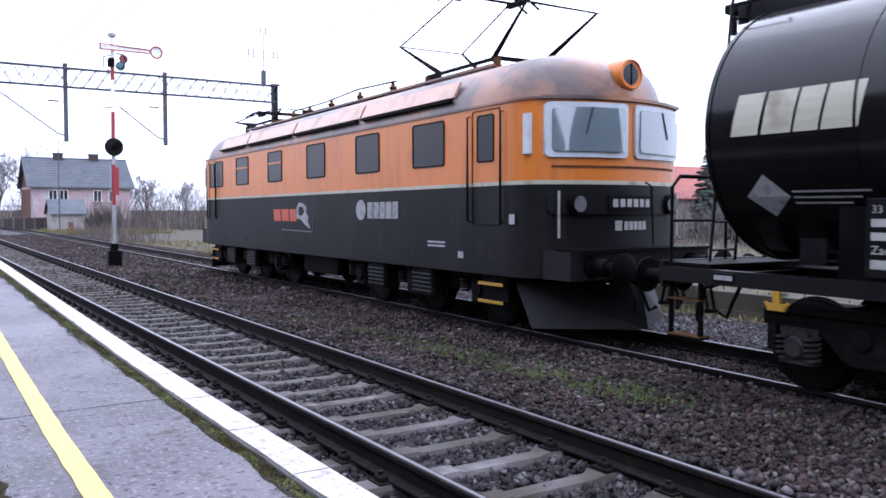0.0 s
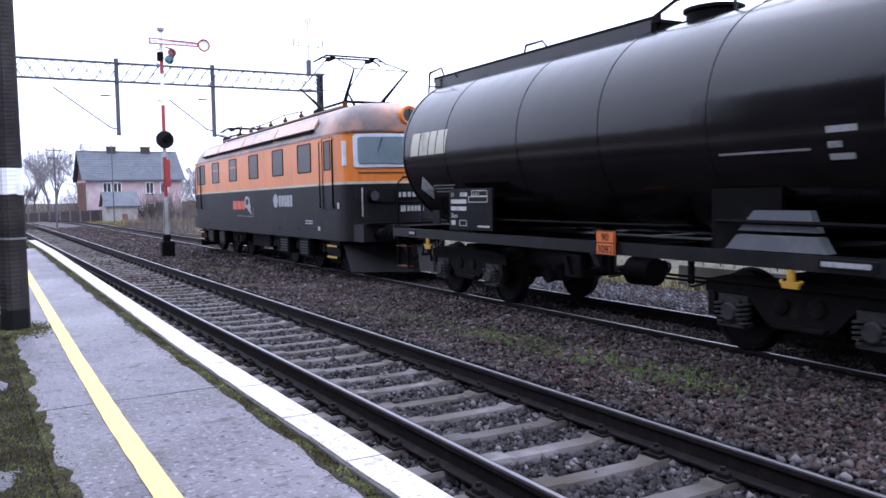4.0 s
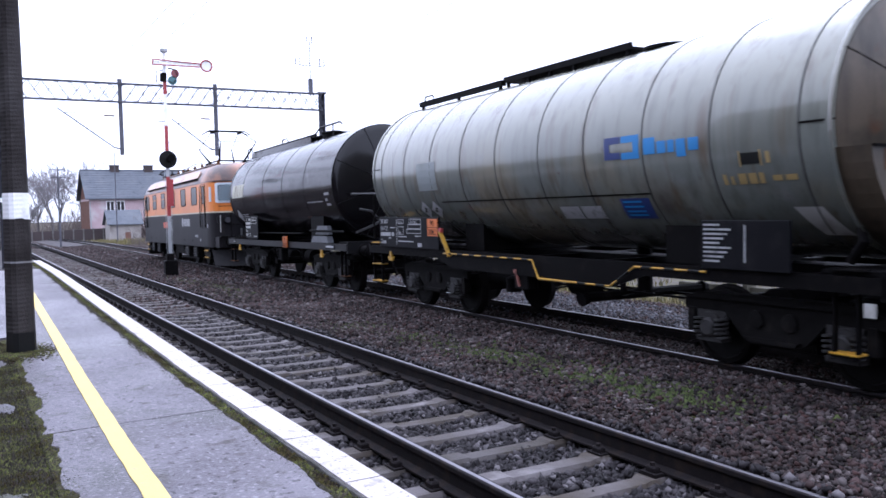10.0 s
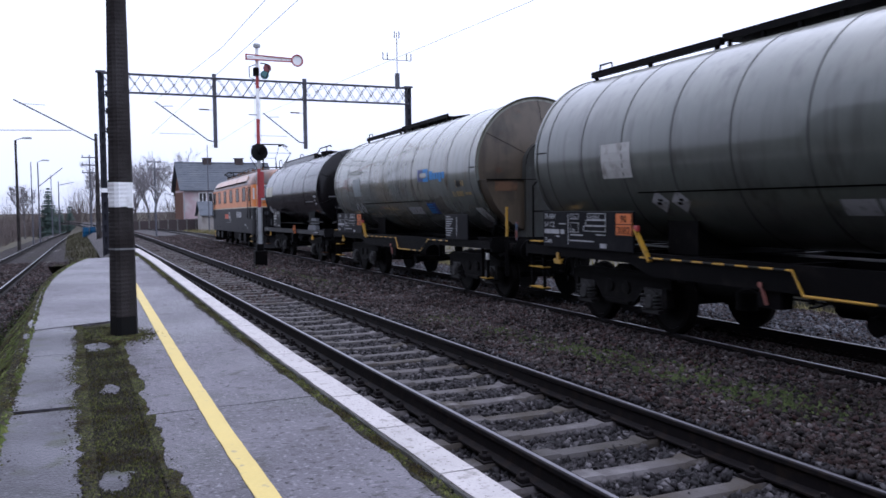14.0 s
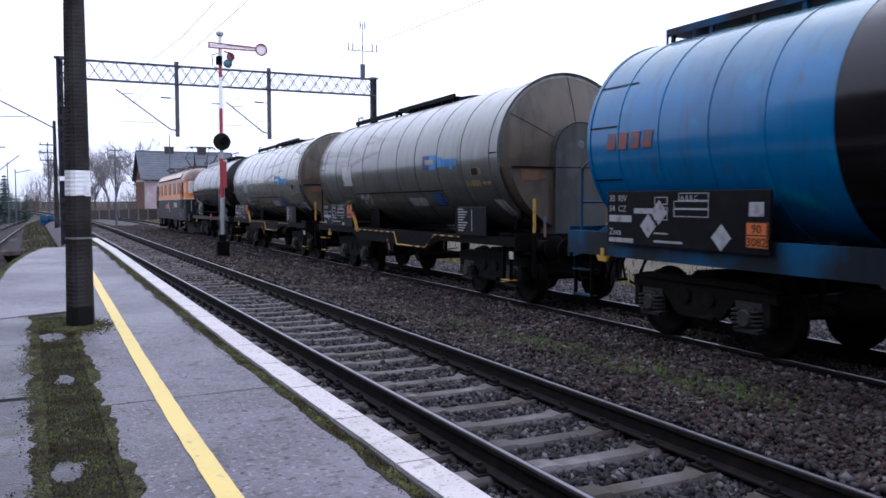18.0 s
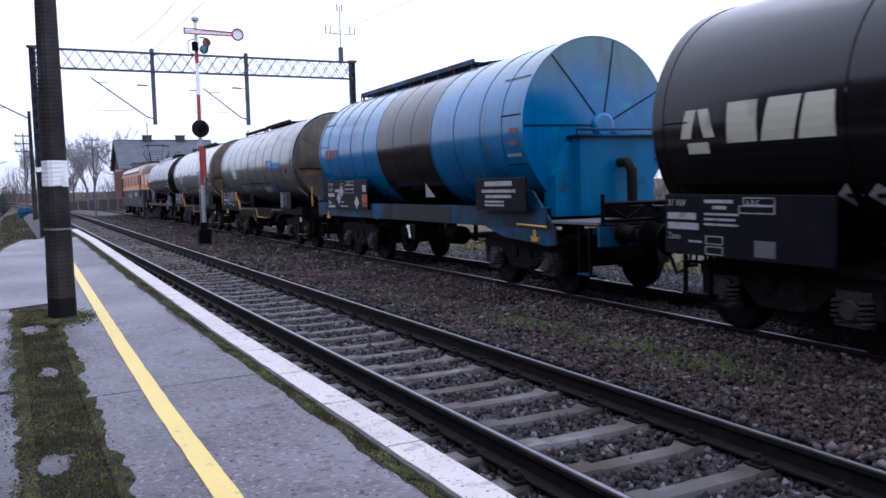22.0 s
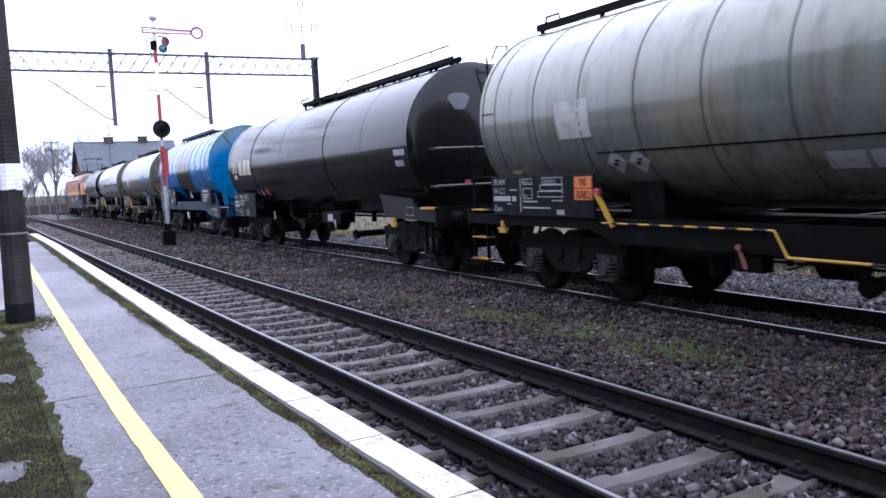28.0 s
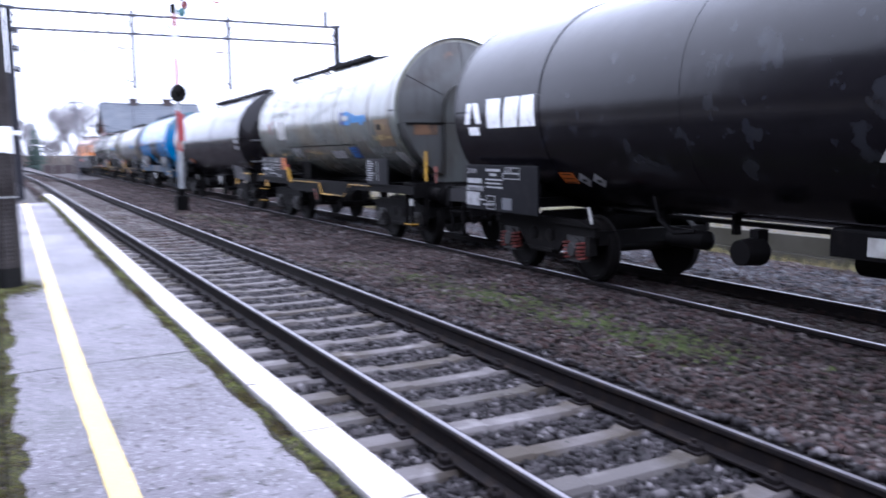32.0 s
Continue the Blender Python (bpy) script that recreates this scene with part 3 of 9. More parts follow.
def island_material(name, ramp_cols, rough=0.85, patches=None, spec=0.1):
    m = bpy.data.materials.new(name)
    m.use_nodes = True
    n, l = m.node_tree.nodes, m.node_tree.links
    p = n["Principled BSDF"]
    p.inputs["Roughness"].default_value = rough
    p.inputs["Specular IOR Level"].default_value = spec
    geo, ramp = n.new("ShaderNodeNewGeometry"), n.new("ShaderNodeValToRGB")
    el = ramp.color_ramp.elements
    while len(el) < len(ramp_cols):
        el.new(0.5)
    for i, c in enumerate(ramp_cols):
        el[i].position, el[i].color = i / (len(ramp_cols) - 1), (*c, 1)
    l.new(geo.outputs["Random Per Island"], ramp.inputs[0])
    colour = ramp.outputs[0]
    if patches:
        tint, scale = patches
        co, spread, edge, mixed = n.new("ShaderNodeTexCoord"), n.new("ShaderNodeTexNoise"), n.new("ShaderNodeMapRange"), n.new("ShaderNodeMixRGB")
        mixed.blend_type = "MULTIPLY"
        spread.inputs["Scale"].default_value, spread.inputs["Detail"].default_value = scale, 5.0
        edge.inputs[1].default_value, edge.inputs[2].default_value = 0.42, 0.60
        mixed.inputs[2].default_value = (*tint, 1)
        l.new(co.outputs["Object"], spread.inputs["Vector"])
        l.new(spread.outputs["Fac"], edge.inputs[0])
        l.new(edge.outputs[0], mixed.inputs[0])
        l.new(colour, mixed.inputs[1])
        colour = mixed.outputs[0]
    l.new(colour, p.inputs["Base Color"])
    return m


M["stones"] = island_material("ballast_stones", ((0.005, 0.0042, 0.0042), (0.040, 0.031, 0.031), (0.042, 0.022, 0.020), (0.066, 0.054, 0.053), (0.008, 0.0065, 0.0065), (0.130, 0.112, 0.110)), 0.8, patches=((0.55, 0.52, 0.50), 1.1), spec=0.12)


def bed_height(x, y):
    g = -0.0080 * np.maximum(0.0, y - 14.0)
    middle = 8.42 + 0.030 * y
    edge = middle + 2.0
    z = -0.215 + (TRAIN_Z * 0.9 + g) * np.clip((x - 4.6) / 2.6, 0, 1)
    z = z - np.where(x < 1.7, np.minimum(0.5, (1.7 - x) * 0.55), 0) - np.where(x > edge, np.minimum(0.12, (x - edge) * 0.10), 0)
    k = np.clip((x - middle + 2.3) / 1.1, 0, 1)
    z = z + np.where(x < middle - 0.80, 0.08 * k * k * (3 - 2 * k), 0)
    low = (np.abs(x - 3.65) < 1.32)
    z = z - np.where(np.abs(x - middle) < 0.7, 0.03, 0.0)
    return z + 0.03 - np.where(low, 0.062, 0.0)


def swept(x, y, r):
    """Sleeper tops lie clear: stones that would fall on one slide into the crib beside it."""
    on_sleeper = (np.abs(x - NEAR_X) < 1.3) & ~((np.abs(x - NEAR_X - 0.14) < 0.36) & (r.rand(len(x)) < 0.07))
    d = (y - (-3.0 + 0.16)) / 0.6
    k = np.round(d)
    off = (d - k) * 0.6
    side = np.where(off >= 0, 1.0, -1.0)
    crib = k * 0.6 - 2.84 + side * (0.125 + 0.175 * r.rand(len(y)))
    return np.where(on_sleeper & (np.abs(off) < 0.118), crib, y)


def stretch_of_bed(x0, x1):
    def place(r, n):
        y = 2.2 + 15.8 * r.rand(n) ** 1.25
        x = r.uniform(x0, x1, n)
        y = swept(x, y, r)
        return np.stack([x, y, bed_height(x, y) + r.uniform(-0.022, 0.022, n)], -1)
    return place


def far_bed(r, n):
    y = 17 + 68 * r.rand(n) ** 1.5
    x = r.uniform(1.98, 13.4, n)
    y = swept(x, y, r)
    return np.stack([x, y, bed_height(x, y) + r.uniform(-0.012, 0.02, n)], -1)


M["track_stones"] = island_material("track_stones", ((0.004, 0.0036, 0.0042), (0.020, 0.0175, 0.019), (0.007, 0.0062, 0.007), (0.040, 0.035, 0.038), (0.006, 0.0054, 0.006), (0.115, 0.105, 0.110)), 0.6)
scatter_stones("track_stones", 34000, stretch_of_bed(1.98, 5.05), 0.043, M["track_stones"], "dark angular stones packed between the sleepers", 20)
scatter_stones("ballast_stones", 84000, stretch_of_bed(5.0, 13.4), 0.038, M["stones"], "brownish grey ballast stones between the tracks", 21)
scatter_stones("ballast_stones_behind", 14000, lambda r, n: (lambda x, y: np.stack([x, y, bed_height(x, y) + r.uniform(-0.02, 0.02, n)], -1))(r.uniform(1.98, 12.2, n), r.uniform(-9.0, 2.2, n)), 0.055, M["stones"], "loose ballast stones behind the viewpoint", 23)
scatter_stones("ballast_stones_beyond", 52000, far_bed, 0.058, M["stones"], "loose ballast stones further along the line", 22)

# stones past the train: their lit, wet look is put into paler colours
M["lit_stones"] = island_material("pale_ballast", ((0.020, 0.020, 0.024), (0.055, 0.055, 0.064), (0.008, 0.008, 0.010), (0.12, 0.12, 0.135), (0.012, 0.012, 0.014)), 0.7)
scatter_stones("pale_ballast", 16000, lambda r, n: (lambda x, y: np.stack([x, y, bed_height(x, y) + r.uniform(0.0, 0.03, n)], -1))(r.uniform(9.45, 12.9, n), r.uniform(2.0, 30.0, n)), 0.045, M["lit_stones"], "crushed stones on the far side of the train track, wet gleam put into their pale colour", 24)

# ---- platform ----
P0, P1 = -8.0, 28.6
PAVED = 24.0


def paving_left(y):
    """The paving narrows towards its far end."""
    return -0.52 + 0.0090 * max(0.0, min(y, PAVED) - 14.5) ** 2


def slab(x0, x1, y0, y1, z, depth=0.9, wob=0.0, seed=0, left=None, skew=(0.0, 0.0), verge=False):
    """A stretch of paving with slightly ragged sides, dropped edges rounded and ends that may lie askew."""
    n = max(2, int((y1 - y0) / 0.045))
    rings = []
    for i in range(n + 1):
        y = y0 + (y1 - y0) * i / n
        sk = skew[0] + (skew[1] - skew[0]) * i / n
        a = (paving_left(y) if verge else x0) + (wob if left is None else left) * (noise.noise(Vector((y * 1.7, seed, 0))) + 0.45 * noise.noise(Vector((y * 5.0, seed, 3))) + 0.16 * noise.noise(Vector((y * 14.0, seed, 6))))
        b = x1 + wob * (noise.noise(Vector((y * 1.9, seed + 5, 0))) + 0.5 * noise.noise(Vector((y * 7.0, seed + 5, 3))))
        h = z + rise(y) + 0.004 * noise.noise(Vector((y, seed, 9)))
        c = 0.012
        rings.append([(q, y + sk * (q - 0.5), w) for q, w in ((a, h - depth), (a, h - c), (a + c, h), (b - c, h), (b, h - c), (b, h - depth))])
    return Geo().loft(rings)


platform = solid("platform", Geo().loft([[(paving_left(y) + 0.03, y, -0.75), (1.66, y, -0.75), (1.66, y, rise(y) + 0.275), (paving_left(y) + 0.03, y, rise(y) + 0.275)] for y in (P0, 8.0, 14.5, 17.0, 19.5, 22.0, PAVED)]), M["moss"], "mossy joints of the platform bed", kind="structure")
for k, (a, b, sk) in enumerate(((P0, -6.0, (0, 0)), (-6.0, 0.1, (0, 0)), (0.1, 6.15, (0, 0.04)), (6.15, 11.36, (0.04, 0.5)))):
    part("slab", slab(0.46, 1.64, a + 0.008, b - 0.006, 0.30, 0.5, 0.03, k, left=0.11, skew=sk), M["asphalt"], platform, "damp grey asphalt bay", smooth=True)
for k, (a, b, sk) in enumerate(((P0, -2.5, (0, 0)), (-2.4, 2.2, (0, 0)), (2.3, 6.6, (0, 0)), (6.7, 9.1, (0, 0)), (9.1, 11.36, (0, 0.5)))):
    part("slab", slab(-0.52, 0.0, a + 0.003, b - 0.006, 0.295, 0.5, 0.10, 20 + k, skew=sk, verge=True), M["damp_paving"], platform, "damp dark paving bay", smooth=True)
for k, (a, b, sk) in enumerate(((11.36, 18.75, (0.5, 0.3)), (18.75, PAVED, (0.3, 0.1)))):
    part("slab", slab(-0.52, 1.64, a + 0.006, b - 0.006, 0.298, 0.5, 0.05, 40 + k, skew=sk, verge=True), M["asphalt"], platform, "damp grey asphalt bay", smooth=True)
PATCHES = ((0.20, 9.45, 0.15, 1.7), (0.24, 7.25, 0.08, 2.6), (0.16, 4.75, 0.10, 2.2))
for k, (x, y, r, stretch) in enumerate(PATCHES):
    outline = []
    for i in range(40):
        a = 2 * math.pi * i / 40
        q = r * (1 + 0.6 * noise.noise(Vector((math.cos(a) * 1.1, math.sin(a) * 1.1, k))) + 0.14 * noise.noise(Vector((math.cos(a) * 5, math.sin(a) * 5, k))))
        outline.append((x + q * math.cos(a), y + stretch * q * math.sin(a)))
    part("broken_paving", Geo().loft([[(p, q, 0.24) for p, q in outline], [(p, q, 0.284 + rise(q)) for p, q in outline], [(x + (p - x) * 0.8, y + (q - y) * 0.8, 0.294 + rise(q)) for p, q in outline]]), M["damp_paving"], platform, smooth=True)

# raised edge of separate kerb blocks with white paint on top
edge = thing("platform_edge", "white painted kerb blocks along the platform edge", "kerb", kind="structure")
y, k = P0, 0
while y < P1:
    b = min(P1, y + 1.0)
    part("kerb_block", slab(1.735, 1.950, y + 0.003, b - 0.003, 0.315 + 0.004 * noise.noise(Vector((k, 0, 0))), 0.75, 0.006, 60 + k), M["concrete"], edge, smooth=True)
    n = 5
    rings = []
    for i in range(n):
        yy = y + 0.008 + (b - y - 0.016) * i / (n - 1)
        a0 = 1.742 + 0.012 * noise.noise(Vector((yy * 5, 2, 0)))
        a1 = 1.947 + 0.005 * noise.noise(Vector((yy * 5, 7, 0)))
        h = 0.315 + 0.004 * noise.noise(Vector((k, 0, 0))) + rise(yy)
        rings.append([(a0, yy, h - 0.004), (a0, yy, h + 0.008), (a1, yy, h + 0.008), (a1 + 0.006, yy, h - 0.05), (a1 - 0.01, yy, h - 0.05)])
    part("white_paint", Geo().loft(rings), M["white_line"], edge)
    y, k = b, k + 1

rings = []
for i in range(360):
    y = P0 + (PAVED - 0.1 - P0) * i / 359
    c = 0.842 + 0.0135 * max(0.0, y - 5.5)
    a = c - 0.060 + 0.007 * noise.noise(Vector((y * 4, 1, 0)))
    b = c + 0.060 + 0.007 * noise.noise(Vector((y * 4, 6, 0)))
    h = 0.302 + rise(y)
    rings.append([(a, y, h - 0.01), (a, y, h + 0.005), (b, y, h + 0.005), (b, y, h - 0.01)])
solid("yellow_line", Geo().loft(rings), M["yellow_line"], "worn yellow safety line painted on the platform", "line marking", kind="structure")


def clumps(name, n, place, size, mat, label, seed, flat=0.6):
    """Many small rounded tufts joined into one mesh."""
    rnd = np.random.RandomState(seed)
    base = np.array([(1, 0, 0), (0.3, 0.95, 0), (-0.8, 0.6, 0), (-0.8, -0.6, 0), (0.3, -0.95, 0), (0, 0, 1.0)])
    tri = [(0, 1, 5), (1, 2, 5), (2, 3, 5), (3, 4, 5), (4, 0, 5)]
    g = Geo()
    for i in range(n):
        x, y, z = place(rnd)
        s = size * rnd.uniform(0.5, 1.5)
        a = rnd.uniform(0, 6.3)
        c, q = math.cos(a), math.sin(a)
        jit = rnd.uniform(0.7, 1.3, 6)
        o = len(g.v)
        for p, jj in zip(base, jit):
            g.v.append((x + s * jj * (p[0] * c - p[1] * q), y + s * jj * (p[0] * q + p[1] * c), z + s * flat * jj * p[2]))
        g.f += [tuple(k + o for k in t) for t in tri]
    return solid(name, g, mat, label, kind="stuff")


M["moss_tuft"] = island_material("moss_tufts", ((0.014, 0.014, 0.009), (0.090, 0.100, 0.026), (0.026, 0.028, 0.012), (0.115, 0.118, 0.040), (0.015, 0.015, 0.009), (0.060, 0.050, 0.040), (0.050, 0.064, 0.016)), 0.95, patches=((0.45, 0.36, 0.36), 3.2))
M["verge_moss"] = island_material("green_moss", ((0.035, 0.040, 0.016), (0.085, 0.110, 0.026), (0.050, 0.062, 0.020), (0.14, 0.155, 0.050), (0.030, 0.030, 0.020), (0.070, 0.062, 0.048), (0.075, 0.10, 0.024)), 0.95, patches=((0.45, 0.36, 0.42), 1.4))
M["grime"] = island_material("dirt_crumbs", ((0.016, 0.014, 0.012), (0.030, 0.027, 0.022), (0.022, 0.020, 0.013), (0.045, 0.040, 0.034), (0.032, 0.034, 0.014)), 0.95)


def in_gutter(r):
    y = r.uniform(2.5, 28)
    wide = 0.026 + 0.022 * max(0.0, noise.noise(Vector((y * 1.6, 8, 0))) + 0.2)
    return (1.683 + r.normal(0, wide), y, 0.287 + rise(y))


def in_bed(r):
    y = 2.5 + 8.4 * r.rand()
    x = 0.22 + r.normal(0, 0.13)
    for px, py, pr, stretch in PATCHES:
        d = Vector((x - px, (y - py) / stretch)).length
        if d < pr * 0.8 and r.rand() < 0.8:
            x, y = px + (x - px) * pr * 0.9 / max(d, 0.01), py + (y - py) * pr * 0.9 / max(d, 0.01)
    return (x, y, 0.276 + 0.012 * noise.noise(Vector((x * 7, y * 7, 0))) + rise(y))


def at_left(r):
    y = r.uniform(4, 30)
    k = r.rand() ** 1.3
    return (paving_left(y) + 0.06 - 0.60 * k, y, bank_top(y) + (siding_low(y) - bank_top(y)) * max(0.0, k - 0.05) + 0.01)


def bank_top(y):
    return 0.282 + rise(y) if y < PAVED else max(-0.45, 0.40 - 0.17 * (y - PAVED))


def siding_low(y):
    return -0.39 - 0.010 * (y - 14.0)


def on_edge(r):
    """Moss creeping out of the open bed over the paving."""
    y = 2.5 + 8.6 * r.rand()
    side, out = (0.44, 1) if r.rand() < 0.6 else (0.04, -1)
    k = 0.5 + 0.5 * noise.noise(Vector((y * 2.3, side * 9, 1)))
    return (side + out * (abs(r.normal(0, 0.028 + 0.11 * max(0, k - 0.25))) - 0.03), y, 0.294 + rise(y))


def round_pole(r):
    a, q = r.uniform(0, 6.283), 0.12 + abs(r.normal(0, 0.14))
    return (0.50 + q * math.cos(a), 10.2 + 1.9 * q * math.sin(a), 0.296 + rise(10.2))


def over_verge(r):
    """Dirt and moss that creep in from the bank over the paving's outer edge."""
    y = r.uniform(3, PAVED)
    k = 0.5 + 0.5 * noise.noise(Vector((y * 1.4, 2, 7)))
    return (paving_left(y) - 0.05 + abs(r.normal(0, 0.03 + 0.13 * max(0, k - 0.3))), y, 0.294 + rise(y))


def beside_kerb(r):
    y = r.uniform(2.5, 24)
    k = max(0.0, noise.noise(Vector((y * 1.6, 8, 0))) + 0.2)
    return (1.645 - abs(r.normal(0, 0.016 + 0.05 * k)), y, 0.296 + rise(y))


clumps("moss_strip", 13000, in_gutter, 0.011, M["moss_tuft"], "moss growing along the kerb joint", 3, 0.9)
clumps("moss_bed", 42000, in_bed, 0.0085, M["moss_tuft"], "moss and leaf litter in the open bed", 4, 1.5)
clumps("moss_verge", 16000, at_left, 0.024, M["verge_moss"], "mossy verge beside the paving", 5, 0.9)
clumps("moss_creep", 16000, on_edge, 0.008, M["moss_tuft"], "thin moss creeping over the paving edges", 6, 0.7)
clumps("bed_dirt", 16000, on_edge, 0.009, M["grime"], "dark crumbs of dirt along the open bed", 8, 0.4)
clumps("bed_gravel", 5000, in_bed, 0.012, M["stones"], "small stones showing through the moss", 13, 0.8)
clumps("bed_litter", 9000, in_bed, 0.012, M["grime"], "brown litter and bare earth in the open bed", 14, 1.4)
clumps("pole_moss", 2600, round_pole, 0.012, M["moss_tuft"], "moss round the foot of the pole", 9, 0.8)
clumps("verge_dirt", 9000, over_verge, 0.011, M["grime"], "dark dirt creeping over the outer paving edge", 10, 0.4)
clumps("verge_creep", 4000, over_verge, 0.011, M["moss_tuft"], "moss creeping over the outer paving edge", 12, 0.7)
clumps("kerb_dirt", 6000, beside_kerb, 0.009, M["grime"], "crumbs of dirt and moss beside the kerb", 7, 0.5)

# ---- rolling stock: shared pieces ----
TO_SIDE = Matrix(((0, 0, -1, 0), (-1, 0, 0, 0), (0, 1, 0, 0), (0, 0, 0, 1)))  # local x runs towards the tail, y up, z out to the platform


def side_pose(x, y, z):
    return Matrix.Translation((x, y, z)) @ TO_SIDE


WHEEL_R = 0.46


def wheelset_mesh(r=WHEEL_R, spokes=0):
    g = Geo()
    for s in (-1, 1):
        p = [(0.665, r + 0.028), (0.69, r + 0.03), (0.70, r + 0.004), (0.81, r - 0.006), (0.82, r - 0.06), (0.79, r - 0.075), (0.765, 0.2), (0.80, 0.12), (0.80, 0.08), (0.66, 0.08), (0.66, 0.12), (0.70, 0.2), (0.69, r - 0.075), (0.665, r - 0.06)]
        g.lathe([(s * a, b) for a, b in p], n=28, axis="x")
    g.lathe([(-1.0, 0.06), (-1.0, 0.07), (1.0, 0.07), (1.0, 0.06)], n=12, axis="x")
    return g.mesh("wheelset", M["wheel_steel"], smooth=True)


def coil_mesh(r, h, turns, mat, wire=0.016):
    g = Geo()
    pts = [(r * math.cos(a), r * math.sin(a), h * a / (2 * math.pi * turns)) for a in [2 * math.pi * i / 9 for i in range(int(turns * 9) + 1)]]
    g.pipe(pts, wire, n=5)
    return g.mesh("spring", mat, smooth=True)


WHEELSET = wheelset_mesh()
SPRING = coil_mesh(0.075, 0.24, 4.5, M["lit_axlebox_grey"], 0.017)
SPRING_RED = coil_mesh(0.075, 0.24, 4.5, M["spring_red"], 0.019)


def axlebox_mesh():
    g = Geo()
    g.prism([(-0.19, 0.30), (0.19, 0.30), (0.19, 0.36), (0.13, 0.40), (0.13, 0.60), (0.06, 0.64), (-0.06, 0.64), (-0.13, 0.60), (-0.13, 0.40), (-0.19, 0.36)], 0.94, 1.10)
    g.lathe([(1.10, 0.115), (1.13, 0.115), (1.15, 0.09), (1.15, 0.02)], n=12, axis="x", m=pose(0, 0, 0.47))
    g.prism([(-0.21, 0.56), (0.21, 0.56), (0.21, 0.66), (-0.21, 0.66)], 0.96, 1.06)
    return g.mesh("axlebox", M["lit_axlebox_grey"], smooth=True)


def side_frame_mesh(b):
    """One cast bogie side with a dropped middle and curved window openings."""
    g = Geo()
    h = b / 2
    out = [(-h - 0.42, 0.66), (-h - 0.42, 0.80), (-h + 0.1, 0.86), (-0.35, 0.84), (0.35, 0.84), (h - 0.1, 0.86), (h + 0.42, 0.80), (h + 0.42, 0.66), (h - 0.22, 0.64), (0.42, 0.40), (0.3, 0.34), (-0.3, 0.34), (-0.42, 0.40), (-h + 0.22, 0.64)]
    g.prism(out, 0.97, 1.05)
    g.prism([(-0.36, 0.42), (0.36, 0.42), (0.30, 0.37), (-0.30, 0.37)], 0.94, 1.09)
    g.prism([(-h - 0.44, 0.80), (h + 0.44, 0.80), (h + 0.1, 0.88), (-h - 0.1, 0.88)], 0.93, 1.09)
    for y in (-h - 0.30, h + 0.30):
        g.box(0.95, y - 0.05, 0.40, 1.08, y + 0.05, 0.68)
    for y in (-0.22, 0.22):
        g.lathe([(1.05, 0.10), (1.075, 0.10), (1.085, 0.06), (1.085, 0.01)], n=14, axis="x", m=pose(0, y, 0.62))
    return g.mesh("side_frame", M["bogie_dust_shade"], smooth=True)


def bolster_mesh(b):
    g = Geo()
    g.prism([(-0.22, 0.60), (0.22, 0.60), (0.26, 0.86), (0.12, 0.96), (-0.12, 0.96), (-0.26, 0.86)], -0.96, 0.96)
    for s in (-1, 1):
        g.box(-0.96, s * (b / 2 + 0.36) - 0.06, 0.55, 0.96, s * (b / 2 + 0.36) + 0.06, 0.75)
        g.tube((-0.8, s * (b / 2 - 0.52), 0.42), (0.8, s * (b / 2 - 0.52), 0.42), 0.05)
        for x in (-0.745, 0.745):
            g.bevelled(x - 0.05, s * (b / 2 - 0.5) - 0.05, 0.28, x + 0.05, s * (b / 2 - 0.5) + 0.05, 0.66, 0.02)
    g.tube((0, 0, 0.9), (0, 0, 1.04), 0.2, n=14)
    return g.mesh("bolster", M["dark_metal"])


BOGIE_BASE = 1.75
AXLEBOX, SIDE_FRAME, BOLSTER = axlebox_mesh(), side_frame_mesh(BOGIE_BASE), bolster_mesh(BOGIE_BASE)
FLIP = pose(0, 0, 0, 0, 0, 180)
ROLLING = []  # (wheelset, its place on its vehicle, radius)


def bogie(wagon, y, spring=None):
    b = part("bogie", BOLSTER, None, wagon, m=pose(0, y, 0))
    for turn in (Matrix(), FLIP):
        again("side_frame", SIDE_FRAME, b, turn)
        for s in (-1, 1):
            again("axlebox", AXLEBOX, b, turn @ pose(0, s * BOGIE_BASE / 2, 0))
            for e in (-0.155, 0.155):
                again("spring", spring or SPRING, b, turn @ pose(1.06, s * BOGIE_BASE / 2 + e, 0.35))
    for s in (-1, 1):
        w = again("wheelset", WHEELSET, wagon, pose(0, y + s * BOGIE_BASE / 2, WHEEL_R))
        ROLLING.append((w, (0, y + s * BOGIE_BASE / 2, WHEEL_R), WHEEL_R))
    return b


def buffer_mesh():
    g = Geo()
    g.lathe([(0.0, 0.10), (0.0, 0.15), (0.04, 0.15), (0.06, 0.12), (0.33, 0.12), (0.33, 0.085), (0.57, 0.085), (0.58, 0.21), (0.60, 0.215), (0.625, 0.16), (0.63, 0.02)], n=20)
    return g.mesh("buffer", M["dark_metal"], smooth=True)


